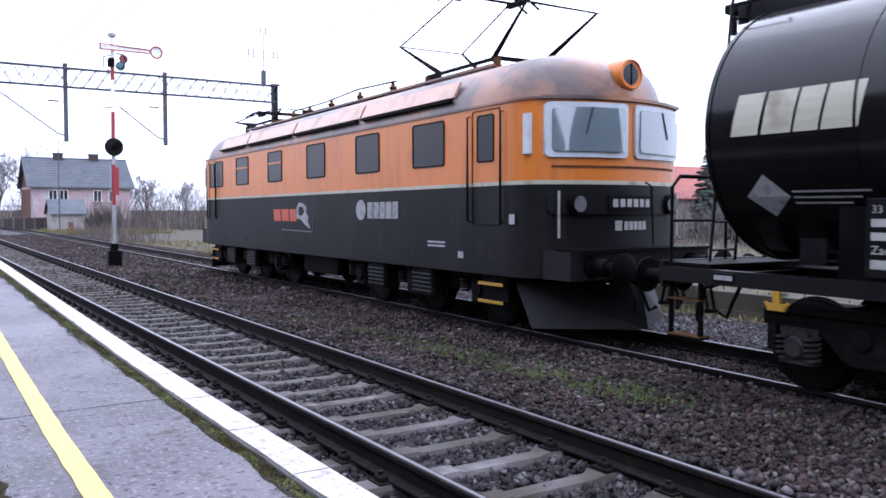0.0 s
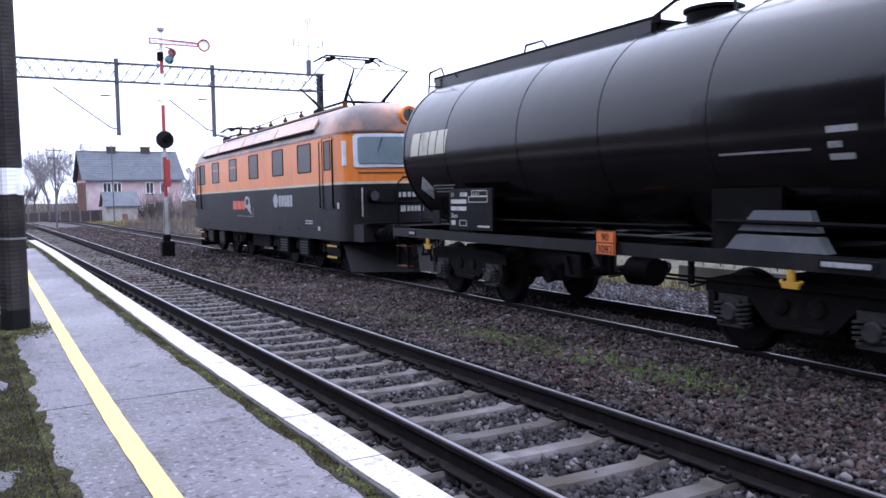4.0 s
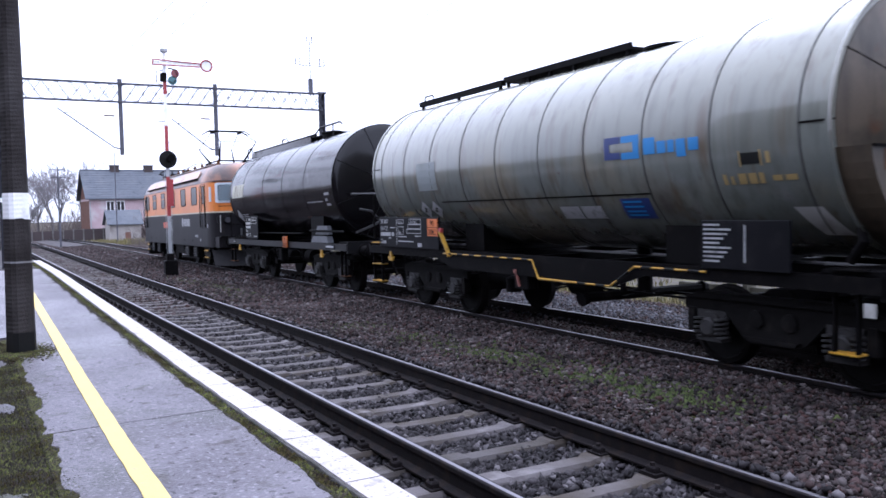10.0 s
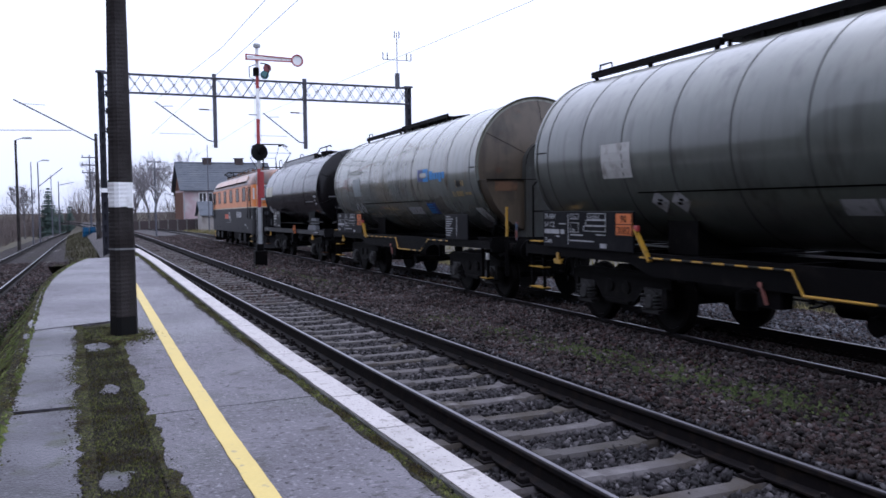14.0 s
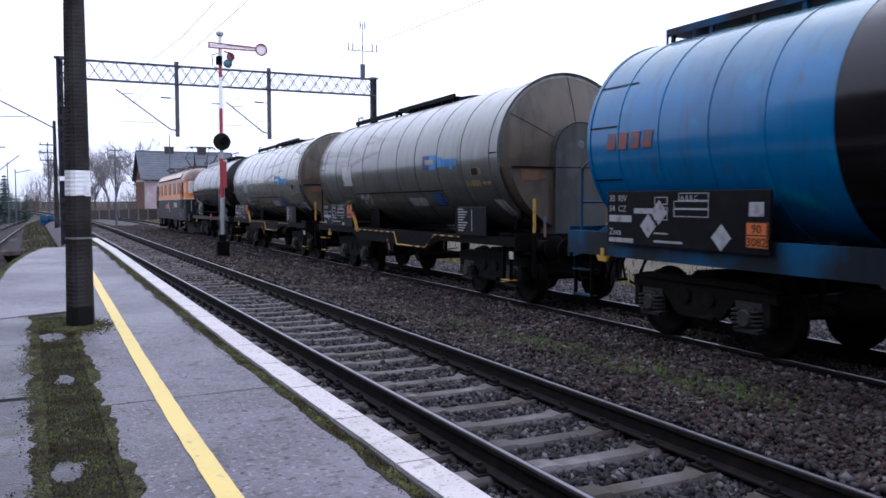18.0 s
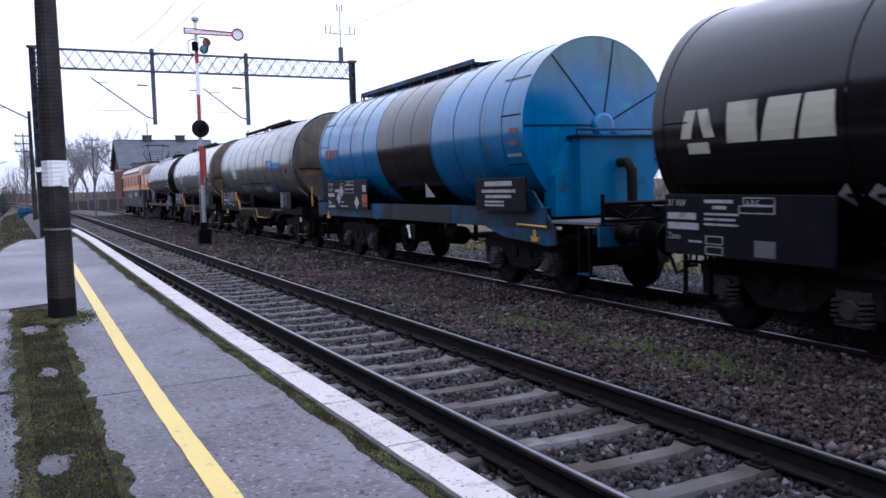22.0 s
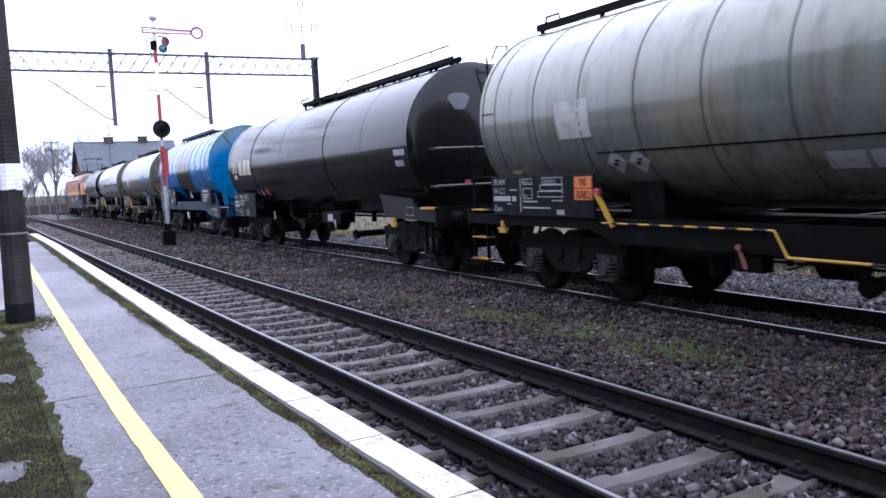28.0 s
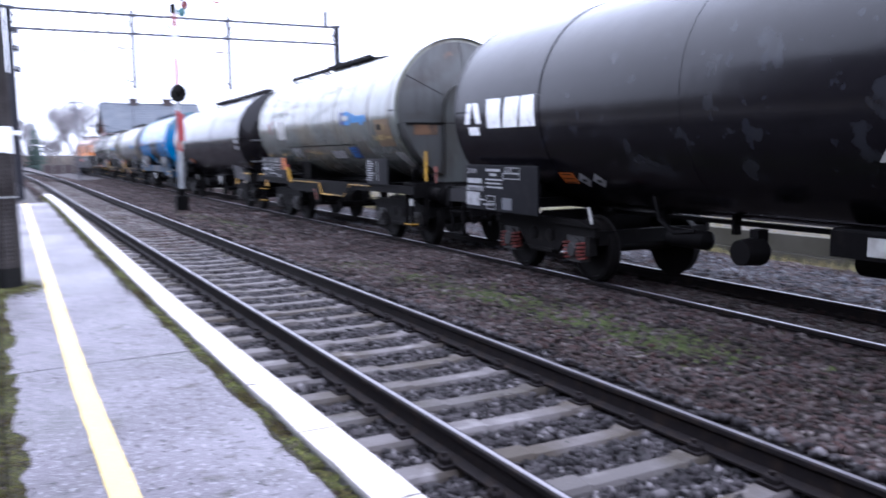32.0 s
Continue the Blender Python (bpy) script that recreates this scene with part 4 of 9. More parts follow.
def coupling_mesh():
    g = Geo()
    g.box(-0.05, 0.0, -0.06, 0.05, 0.30, 0.06)
    g.pipe([(0, 0.28, 0.05), (0, 0.40, 0.07), (0, 0.44, 0.0), (0, 0.40, -0.06), (0, 0.30, -0.05)], 0.035)
    for x in (-0.06, 0.06):
        g.pipe([(x, 0.36, 0.0), (x, 0.47, -0.22), (x, 0.40, -0.48)], 0.022)
    g.tube((-0.09, 0.40, -0.48), (0.09, 0.40, -0.48), 0.03)
    for x in (-0.33, 0.33):
        g.pipe([(x, 0.02, -0.1), (x, 0.22, -0.16), (x * 0.95, 0.34, -0.40), (x * 0.8, 0.38, -0.58), (x * 0.6, 0.46, -0.52)], 0.026)
    return g.mesh("coupling", M["dark_metal"], smooth=True)


BUFFER, COUPLING = buffer_mesh(), coupling_mesh()


def ends_gear(v, y, z, half=0.92, tail=None):
    """Buffers, hook and hoses at both ends; y: the buffer beam, tail: that of the tail end where it differs."""
    front = y
    for s in (-1, 1):
        y = front if s > 0 or tail is None else tail
        turn = Matrix() if s > 0 else FLIP
        for x in (-half, half):
            again("buffer", BUFFER, v, pose(0, s * y, 0) @ turn @ pose(x, 0, z))
        again("coupling", COUPLING, v, pose(0, s * y, 0) @ turn @ pose(0, 0, z))


def on_tank(g, R, zc, y0, y1, a0, a1, off=0.005, n=4, slant=0.0):
    """A painted patch that follows the tank's side: y0..y1 along it, a0..a1 degrees above its waist."""
    rows = []
    for i in range(n + 1):
        a = radians(a0 + (a1 - a0) * i / n)
        sh = slant * i / n
        rows.append([(-(R + off) * math.cos(a), y + sh, zc + (R + off) * math.sin(a)) for y in (y0, y1)])
    g.add([p for r in rows for p in r], [(2 * i, 2 * i + 1, 2 * i + 3, 2 * i + 2) for i in range(n)])
    return g


def diamond_on_tank(g, R, zc, y, a, r, off=0.007):
    k = math.degrees(r / R)
    pts = [(y + r, a), (y, a + k), (y - r, a), (y, a - k)]
    v = [(-(R + off) * math.cos(radians(b)), yy, zc + (R + off) * math.sin(radians(b))) for yy, b in pts]
    c = (-(R + off + 0.004) * math.cos(radians(a)), y, zc + (R + off + 0.004) * math.sin(radians(a)))
    g.add(v + [c], [(0, 1, 4), (1, 2, 4), (2, 3, 4), (3, 0, 4)])
    return g


def sign_plate(parent, y_far, y_near, z0, z1, x=-1.40, label="", lines=(), boxes=(), words=(), name="sign_plate", mat="plate_black", ink="text_white"):
    """A lettered steel plate facing the platform. Lines: (offset from its far edge, height, length, thickness) bars;
    boxes: outlined frames; words: (offset, height, size, text)."""
    g = Geo().bevelled(x, y_near, z0, x + 0.04, y_far, z1, 0.008)
    p = part(name, g, M[mat], parent, label)
    w = Geo()
    for o, h, ln, th in lines:
        w.box(x - 0.004, y_far - o - ln, h, x + 0.002, y_far - o, h + th)
    for o, h, ln, ht in boxes:
        t = 0.012
        for q in ((o, h, ln, t), (o, h + ht - t, ln, t), (o, h, t, ht), (o + ln - t, h, t, ht)):
            w.box(x - 0.004, y_far - q[0] - q[2], q[1], x + 0.002, y_far - q[0], q[1] + q[3])
    if w.v:
        pieces("stencilled_mark", w, M[ink], p)
    for o, h, size, text in words:
        lettering("stencilled_text", text, size, M[ink], p, side_pose(x - 0.003, y_far - o, h))
    return p


def hazard_plate(parent, y_far, y_near, z0, z1, x=-1.405, top="90", low="3082", bars=False):
    g = Geo().bevelled(x, y_near, z0, x + 0.03, y_far, z1, 0.006)
    p = part("hazard_plate", g, M["orange_sign"], parent, "orange hazard number plate")
    w, f = y_far - y_near, Geo()
    h, t = z1 - z0, 0.012
    for a, b, c, d in ((0, 0, w, t), (0, h - t, w, t), (0, 0, t, h), (w - t, 0, t, h), (0, h * 0.5 - t / 2, w, t)):
        f.box(x - 0.003, y_far - a - c, z0 + b, x + 0.002, y_far - a, z0 + b + d)
    if bars:
        for k in (0.2, 0.68):
            f.box(x - 0.003, y_near + w * 0.15, z0 + h * k, x + 0.002, y_far - w * 0.15, z0 + h * (k + 0.13))
    pieces("border_bar", f, M["text_black"], p)
    if not bars:
        lettering("hazard_number", top, h * 0.46, M["text_black"], p, side_pose(x - 0.003, (y_far + y_near) / 2, z0 + h * 0.58), align="CENTER")
        lettering("hazard_number", low, h * 0.46, M["text_black"], p, side_pose(x - 0.003, (y_far + y_near) / 2, z0 + h * 0.09), align="CENTER")
    return p


def tank_shell(R, L, head=0.10, flat=True):
    """Barrel with dished ends, between -L/2 and L/2."""
    h = L / 2
    prof = [(-h - head, 0.0001), (-h - head, R * 0.12), (-h - head * 0.6, R * 0.55), (-h - head * 0.15, R * 0.9), (-h, R * 0.985), (-h + 0.02, R), (h - 0.02, R), (h, R * 0.985), (h + head * 0.15, R * 0.9), (h + head * 0.6, R * 0.55), (h + head, R * 0.12), (h + head, 0.0001)]
    return Geo().lathe(prof, n=72)


def ring(R, y, w=0.03, t=0.008):
    return Geo().lathe([(y - w / 2, R - 0.01), (y - w / 2, R + t), (y + w / 2, R + t), (y + w / 2, R - 0.01)], n=72)


def end_seams(tank, R, L, side, n=8, hub=0.2, head=0.10, mat="dark_metal", cap_mat=None, lift=0.004, low=-9.0, thick=0.012):
    """Radial seams and the hub of the insulated end; side -1: the tail end."""
    y = side * (L / 2 + head)
    for i in range(n):
        a = 2 * math.pi * (i + 0.5) / n
        if math.sin(a) < low:
            continue
        g = Geo()
        g.pipe([(c * R * math.cos(a), side * (L / 2 + head * k + lift), c * R * math.sin(a)) for c, k in ((0.985, 0.0), (0.9, 0.15), (0.55, 0.6), (0.12, 1.0))], thick, n=4)
        part("end_seam", g, M[mat], tank)
    part("end_hub", Geo().lathe([(y - side * 0.03, hub * 1.15), (y + side * 0.05, hub), (y + side * 0.07, hub * 0.8), (y + side * 0.07, 0.01)], n=20), M[cap_mat or mat], tank)


def ladder(parent, a, b, width, along, rungs, mat, r=0.018, name="ladder"):
    """Two stiles from a to b set apart along the given axis, with rungs between."""
    g = Geo()
    off = Vector(along) * width / 2
    a, b = Vector(a), Vector(b)
    g.tube(a - off, b - off, r)
    g.tube(a + off, b + off, r)
    for i in range(rungs):
        c = a.lerp(b, (i + 0.5) / rungs)
        g.tube(c - off, c + off, r * 0.8, n=6)
    return part(name, g, mat, parent, smooth=True)


def walkway(parent, y0, y1, z, width=0.62, mat="dark_metal", x=0.0, posts=8, foot=None):
    """A grating along the tank's top on short feet."""
    h = width / 2
    w = part("roof_walkway", Geo().loft([[(x + a, y, z + b) for a, b in ((-h, 0), (h, 0), (h, 0.10), (h - 0.04, 0.10), (h - 0.04, 0.04), (-h + 0.04, 0.04), (-h + 0.04, 0.10), (-h, 0.10))] for y in (y0, y1)]), M[mat], parent, "steel grating along the tank top")
    f = Geo()
    for i in range(posts):
        y = y0 + 0.1 + (y1 - y0 - 0.2) * i / (posts - 1)
        f.box(x - width / 2 + 0.02, y - 0.025, z - (foot or 0.22), x - width / 2 + 0.07, y + 0.025, z)
        f.box(x + width / 2 - 0.07, y - 0.025, z - (foot or 0.22), x + width / 2 - 0.02, y + 0.025, z)
    pieces("walkway_foot", f, M[mat], w)
    return w


def striped_rail(parent, pts, r=0.014):
    """A hand rail with yellow and black bands along the frame."""
    rail = part("striped_rail", Geo().pipe(pts, r, n=8), M["yellow"], parent, "yellow rail with black bands", smooth=True)
    g = Geo()
    for a, b in zip(pts, pts[1:]):
        a, b = Vector(a), Vector(b)
        n = int((b - a).length / 0.36)
        for i in range(n):
            g.tube(a.lerp(b, (i + 0.32) / n), a.lerp(b, (i + 0.78) / n), r + 0.002, n=8)
    if g.v:
        pieces("black_band", g, M["text_black"], rail)
    return rail

# ---- tank wagons ----
VEHICLES = []  # (vehicle, place of its middle when the clip starts)


def vehicle(name, label, category, middle):
    v = thing(name, label, category, group="train")
    VEHICLES.append((v, middle))
    return v


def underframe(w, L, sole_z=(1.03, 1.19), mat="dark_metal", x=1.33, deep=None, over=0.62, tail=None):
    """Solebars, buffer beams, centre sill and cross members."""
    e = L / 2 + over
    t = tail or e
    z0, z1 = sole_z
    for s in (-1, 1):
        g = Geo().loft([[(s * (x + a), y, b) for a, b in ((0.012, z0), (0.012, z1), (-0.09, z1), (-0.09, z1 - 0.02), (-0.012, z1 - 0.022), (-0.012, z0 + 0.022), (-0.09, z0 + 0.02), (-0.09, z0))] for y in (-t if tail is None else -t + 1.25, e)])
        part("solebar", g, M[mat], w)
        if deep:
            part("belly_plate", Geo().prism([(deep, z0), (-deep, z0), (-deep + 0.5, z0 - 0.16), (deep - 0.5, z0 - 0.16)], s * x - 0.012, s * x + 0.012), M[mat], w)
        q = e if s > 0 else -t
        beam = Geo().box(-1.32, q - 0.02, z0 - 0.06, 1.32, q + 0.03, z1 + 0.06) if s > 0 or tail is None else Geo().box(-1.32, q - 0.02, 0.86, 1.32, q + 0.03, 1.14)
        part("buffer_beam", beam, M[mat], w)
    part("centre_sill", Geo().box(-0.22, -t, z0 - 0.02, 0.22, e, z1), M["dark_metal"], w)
    g = Geo()
    for i in range(7):
        y = -e + 0.9 + (2 * e - 1.8) * i / 6
        g.box(-1.3, y - 0.05, z0 + 0.01, 1.3, y + 0.05, z1 - 0.02)
    pieces("cross_member", g, M["dark_metal"], w)
    ends_gear(w, e + 0.02, 1.03, tail=t + 0.02)
    return e


def saddles(w, R, zc, ys, z0, mat="dark_metal", half=0.45, reach=1.15):
    """Cradles that carry the tank on the frame."""
    for y in ys:
        g = Geo()
        inner = [(x, zc - math.sqrt(max(0.01, (R - 0.01) ** 2 - x * x))) for x in [-reach + 2 * reach * i / 14 for i in range(15)]]
        for k in (-1, 1):
            yy = y + k * half * 0.8
            g.loft([[(x, q, z) for x, z in inner] + [(reach, q, z0), (-reach, q, z0)] for q in (yy - 0.02, yy + 0.02)])
        for s in (-1, 1):
            g.box(min(s * (reach - 0.02), s * (reach + 0.02)), y - half, z0, max(s * (reach - 0.02), s * (reach + 0.02)), y + half, zc - math.sqrt(R * R - reach * reach) - 0.0)
        pieces("saddle_plate", g, M[mat], w)


def brake_gear(w, y0=0.0, lever="red"):
    """Cylinder, reservoirs, rods and levers hung below the frame."""
    part("air_reservoir", Geo().lathe([(-0.55, 0.02), (-0.52, 0.16), (-0.42, 0.20), (0.42, 0.20), (0.52, 0.16), (0.55, 0.02)], n=18, m=pose(-0.55, y0 + 1.1, 0.72)), M["dark_metal"], w, smooth=True)
    part("brake_cylinder", Geo().lathe([(-0.30, 0.02), (-0.30, 0.19), (0.12, 0.20), (0.16, 0.10), (0.36, 0.05), (0.36, 0.01)], n=18, m=pose(-0.50, y0 - 0.7, 0.74)), M["dark_metal"], w, smooth=True)
    g = Geo()
    g.bar((-0.35, y0 - 2.6, 0.66), (-0.35, y0 + 2.6, 0.66), 0.03)
    g.bar((0.45, y0 - 2.4, 0.60), (0.45, y0 + 2.4, 0.60), 0.035)
    for q in (-1.7, -0.2, 1.9):
        g.bar((-0.6, y0 + q, 0.62), (0.6, y0 + q + 0.25, 0.68), 0.05, 0.02)
        g.box(-0.62, y0 + q - 0.03, 0.66, -0.56, y0 + q + 0.03, 1.05)
    pieces("brake_rod", g, M["dark_metal"], w)
    p = part("brake_lever_box", Geo().bevelled(-1.30, y0 - 0.42, 0.66, -1.10, y0 - 0.05, 0.98, 0.02), M["dark_metal"], w)
    part("changeover_lever", Geo().bar((-1.33, y0 - 0.24, 0.70), (-1.33, y0 - 0.16, 0.92), 0.03).tube((-1.36, y0 - 0.16, 0.93), (-1.31, y0 - 0.16, 0.93), 0.035), M[lever], p, "painted changeover lever")
    part("valve", Geo().lathe([(-0.12, 0.02), (-0.12, 0.13), (0.10, 0.13), (0.14, 0.06), (0.14, 0.01)], n=14, axis="z", m=pose(-0.95, y0 + 0.45, 0.66)), M["dark_metal"], w, smooth=True)


def outlet(w, y, zc, R, mat="dark_metal"):
    g = Geo().tube((0, y, zc - R + 0.05), (0, y, 0.62), 0.11)
    g.tube((-1.12, y, 0.62), (1.12, y, 0.62), 0.075)
    for s in (-1, 1):
        g.tube((s * 1.10, y, 0.62), (s * 1.18, y, 0.60), 0.11)
    part("outlet_pipe", g, M[mat], w, smooth=True)


def end_steps(w, y, side, mat="yellow", z=(0.42, 0.72, 1.2), x=-1.22):
    """A shunter's step: two hangers with bright treads."""
    if side < 0:
        z = z[:1]
        y, half = y + 0.12, 0.12
    else:
        half = 0.20
    s = part("shunter_step", Geo().box(x - 0.07, y - half - 0.02, z[0] - 0.02, x + 0.08, y + half + 0.02, z[0] + 0.005), M["dark_metal"], w)
    for k in (-1, 1):
        part("hanger", Geo().bar((x - 0.03, y + k * half, z[0]), (x - 0.03, y + k * half, 1.12), 0.06, 0.025), M["dark_metal"], s)
    for q in z[:2]:
        part("tread", Geo().box(x - 0.085, y - half - 0.02, q + 0.006, x + 0.08, y + half + 0.02, q + 0.022), M[mat], s, "thin yellow-edged tread")
    return s


def end_rail(w, y, side, z0=1.2, z1=2.35, mat="dark_metal", x0=-1.25, x1=1.25):
    """A bent handrail across the end platform."""
    pts = [(x0, y, z0), (x0, y, z1 - 0.12), (x0 + 0.12, y, z1), (x1 - 0.12, y, z1), (x1, y, z1 - 0.12), (x1, y, z0)]
    h = part("end_handrail", Geo().pipe(pts, 0.020, n=8), M[mat], w, smooth=True)
    g = Geo().tube((x0, y, (z0 + z1) / 2), (x1, y, (z0 + z1) / 2), 0.016)
    g.tube((-0.35, y, z0), (-0.35, y, z1), 0.018)
    g.tube((0.35, y, z0), (0.35, y, z1), 0.018)
    pieces("rail_bar", g, M[mat], h, smooth=True)
    return h


def platform_plate(w, y, d, mat="dark_metal", z=1.20):
    return part("end_platform", Geo().box(-1.28, y - d / 2, z, 1.28, y + d / 2, z + 0.04), M[mat], w, "pressed steel end platform")


def yellow_hook(w, y, z=0.86, x=-1.36):
    return part("lashing_hook", Geo().box(x, y - 0.09, z - 0.02, x + 0.04, y + 0.09, z + 0.05).box(x, y - 0.035, z + 0.05, x + 0.04, y + 0.035, z + 0.17).pipe([(x + 0.02, y - 0.12, z + 0.06), (x + 0.02, y - 0.08, z), (x + 0.02, y + 0.08, z), (x + 0.02, y + 0.12, z + 0.06)], 0.02), M["yellow"], w, "yellow lashing hook")


def lid_and_valves(w, y, z, mat="dark_metal"):
    part("manhole", Geo().lathe([(-0.05, 0.34), (0.08, 0.34), (0.10, 0.38), (0.14, 0.38), (0.16, 0.30), (0.20, 0.05)], n=24, axis="z", m=pose(0, y, z)), M[mat], w, smooth=True)
    part("vent_valve", Geo().tube((0.2, y - 0.7, z - 0.02), (0.2, y - 0.7, z + 0.06), 0.06).tube((0.2, y - 0.7, z + 0.06), (0.2, y - 0.7, z + 0.10), 0.1), M[mat], w)


# grey insulated wagons of one fleet ------------------------------------------------
def grey_wagon(middle, label, tank_mat, end_mat, ochre=False, sq="pale_paint", dia=(3.24, 2.83), L=10.25, F=9.9):
    R, zc = 1.405, 2.68
    w = vehicle("tank_wagon", label, "tank wagon", middle)
    e = underframe(w, F, deep=2.6)
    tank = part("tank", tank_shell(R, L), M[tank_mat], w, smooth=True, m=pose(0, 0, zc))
    for y in (4.72, 3.72, 2.70, 1.64, 0.57, -0.55, -1.56, -2.65, -3.68, -4.78):
        part("hoop", ring(R, y, 0.020, 0.005), M["hoop_grime"], tank, smooth=True)
    for y in (-L / 2 + 0.03, L / 2 - 0.03):
        part("rim", ring(R, y, 0.06, 0.016), M[tank_mat], tank, smooth=True)
    part("end_lip", Geo().lathe([(-L / 2 + 0.05, R + 0.004), (-L / 2 - 0.03, R + 0.05), (-L / 2 - 0.045, R + 0.045), (-L / 2 + 0.02, R - 0.02)], n=72), M[tank_mat], tank, "flared lip round the tank end", smooth=True)
    g = Geo()
    on_tank(g, R, 0, 2.5, -2.65, -27.0, -26.1, 0.012)
    on_tank(g, R, 0, 5.15, 4.75, 3, 3.8, 0.012)
    on_tank(g, R, 0, -4.78, -5.17, -0.5, 0.4, 0.012)
    pieces("lap_seam", g, M["dark_metal"], tank)
    # tail end: sheet cone above, a skirted casing with an arched panel below
    e = -L / 2
    part("tail_cover", Geo().lathe([(e - 0.34, R * 0.12), (e - 0.19, R * 0.54), (e - 0.03, R * 0.89), (e - 0.004, R * 0.97), (e - 0.012, R * 0.97), (e - 0.056, R * 0.9), (e - 0.218, R * 0.55), (e - 0.362, R * 0.12), (e - 0.362, 0.001)], n=64), M[end_mat], tank, "grimy sheet-metal tank end", smooth=True)
    end_seams(tank, R, L, -1, n=6, hub=0.16, head=0.36, lift=0.005, low=-0.25, thick=0.005)
    c = math.asin(0.27 / R)
    skirt = [(-(R - 0.006) * math.cos(c + (math.pi - 2 * c) * i / 24), -(R - 0.006) * math.sin(c + (math.pi - 2 * c) * i / 24)) for i in range(25)]
    low = [(x, max(z, -1.34)) for x, z in skirt]
    case = part("tail_casing", Geo().loft([[(x, y, z) for x, z in low] for y in (e - 0.36, e + 0.05)]), M[end_mat], tank, "grimy insulated casing below the tank end")
    part("casing_lip", Geo().box(-R + 0.05, e - 0.39, -0.285, R - 0.05, e - 0.355, -0.262), M["dark_metal"], case)
    part("casing_lip", Geo().box(-0.74, e - 0.46, -1.46, 0.56, e - 0.30, -1.43), M["dark_metal"], case)
    front = [(-0.53, -1.43), (0.52, -1.43)] + [(0.52 * math.cos(math.pi * i / 16), 0.02 + 0.50 * math.sin(math.pi * i / 16)) for i in range(17)]
    hood = part("arched_panel", Geo().loft([[(x, y, z) for x, z in front] for y in (e - 0.44, e + 0.02)]), M["tank_end_panel"], tank, "greenish grey arched panel")
    part("panel_seam", Geo().box(-0.53, e - 0.445, -0.283, 0.53, e - 0.438, -0.267), M["dark_metal"], hood)
    rim = [(0.525 * math.cos(math.pi * i / 16), e - 0.444, 0.02 + 0.505 * math.sin(math.pi * i / 16)) for i in range(17)]
    part("panel_edge", Geo().pipe(rim, 0.007, n=4), M["dark_metal"], hood)
    part("oval_plate", Geo().lathe([(0.0, 0.075), (-0.006, 0.07), (-0.006, 0.001)], n=16, m=pose(0.0, e - 0.44, 0.13)), M["galv_dull"], hood)
    for x in (-0.93, 0.93):
        part("rust_patch", Geo().box(x - 0.25, e - 0.366, -0.50, x + 0.25, e - 0.357, -0.30), M["patch_rust"], case, "rusty label plate")
    part("yellow_post", Geo().box(-1.07, e - 0.61, 0.1, -1.03, e - 0.57, 0.70), M["yellow"], w, "yellow brake post", m=pose(0, 0, 1.16))
    part("brake_shaft", Geo().tube((-1.05, e - 0.59, 0.5), (-1.05, e - 0.59, 1.28), 0.045), M["dark_metal"], w)
    part("casing_pipe", Geo().pipe([(-0.98, e + 0.1, 1.3), (-1.0, e - 0.05, 1.5), (-0.9, e + 0.05, 1.66)], 0.05, n=8), M["dark_metal"], w, smooth=True)
    part("red_lamp_bracket", Geo().box(-0.85, e - 0.60, 1.2, -0.82, e - 0.57, 1.50).box(-0.86, e - 0.61, 1.46, -0.81, e - 0.57, 1.56), M["faded_red"], w)
    part("label_sheet", on_tank(Geo(), R, 0, e + 0.44, e + 0.12, -53, -36, 0.004, slant=0.16), M["pale_paint"], tank, "peeling pale label sheet")
    # roof walkway and hatch
    walkway(w, 1.9, 5.0, zc + R + 0.02, 0.10, posts=3, x=-0.30, foot=0.10)
    walkway(w, -1.3, 1.9, zc + R + 0.06, 0.62, posts=6)
    lid_and_valves(w, -1.75, zc + R - 0.12)
    g = Geo().pipe([(-0.35, 4.75, zc + R + 0.08), (-0.35, 4.72, zc + R + 0.2), (-0.35, 4.4, zc + R + 0.2), (-0.35, 4.37, zc + R + 0.08)], 0.014)
    part("walkway_hoop", g, M["dark_metal"], w)
    # fleet emblem and word as plain shapes
    for mat, rects in (("blue_dark", ((-1.98, -2.27, -7.5, 4.0),)), ("blue_light", ((-2.29, -2.60, -8.0, 4.0),))):
        g = Geo()
        for y0, y1, a0, a1 in rects:
            t = 0.10
            far = mat == "blue_dark"
            on_tank(g, R, 0, y0, y1, a1 - 3.5, a1)
            on_tank(g, R, 0, y0, y1, a0, a0 + 3.5)
            on_tank(g, R, 0, y0 if far else y1 + t, y0 - t if far else y1, a0 + 3.5, a1 - 3.5)
        pieces("emblem", g, M[mat], tank)
    g = Geo()
    for i, (y, wd, lo, hi) in enumerate(((-2.68, 0.19, -6.5, 1.6), (-2.90, 0.14, -6.5, -0.6), (-3.07, 0.10, -6.5, -0.6), (-3.20, 0.14, -9.0, -0.6), (-3.38, 0.15, -6.5, -0.6))):
        on_tank(g, R, 0, y, y - wd, lo, hi)
    pieces("word_block", g, M["blue_light"], tank)
    if sq:
        part("bare_patch", on_tank(Geo(), R, 0, 3.20, 2.50, -17, 4, 0.005), M[sq], tank, "pale repainted square")
    for y in dia:
        d = diamond_on_tank(Geo(), R, 0, y, -33, 0.19)
        part("hazard_diamond", d, M["text_white"], tank, "white hazard diamond")
        part("hazard_symbol", on_tank(on_tank(Geo(), R, 0, y + 0.07, y - 0.02, -35, -33, 0.014), R, 0, y + 0.02, y - 0.07, -32.5, -31, 0.014), M["text_black"], tank)
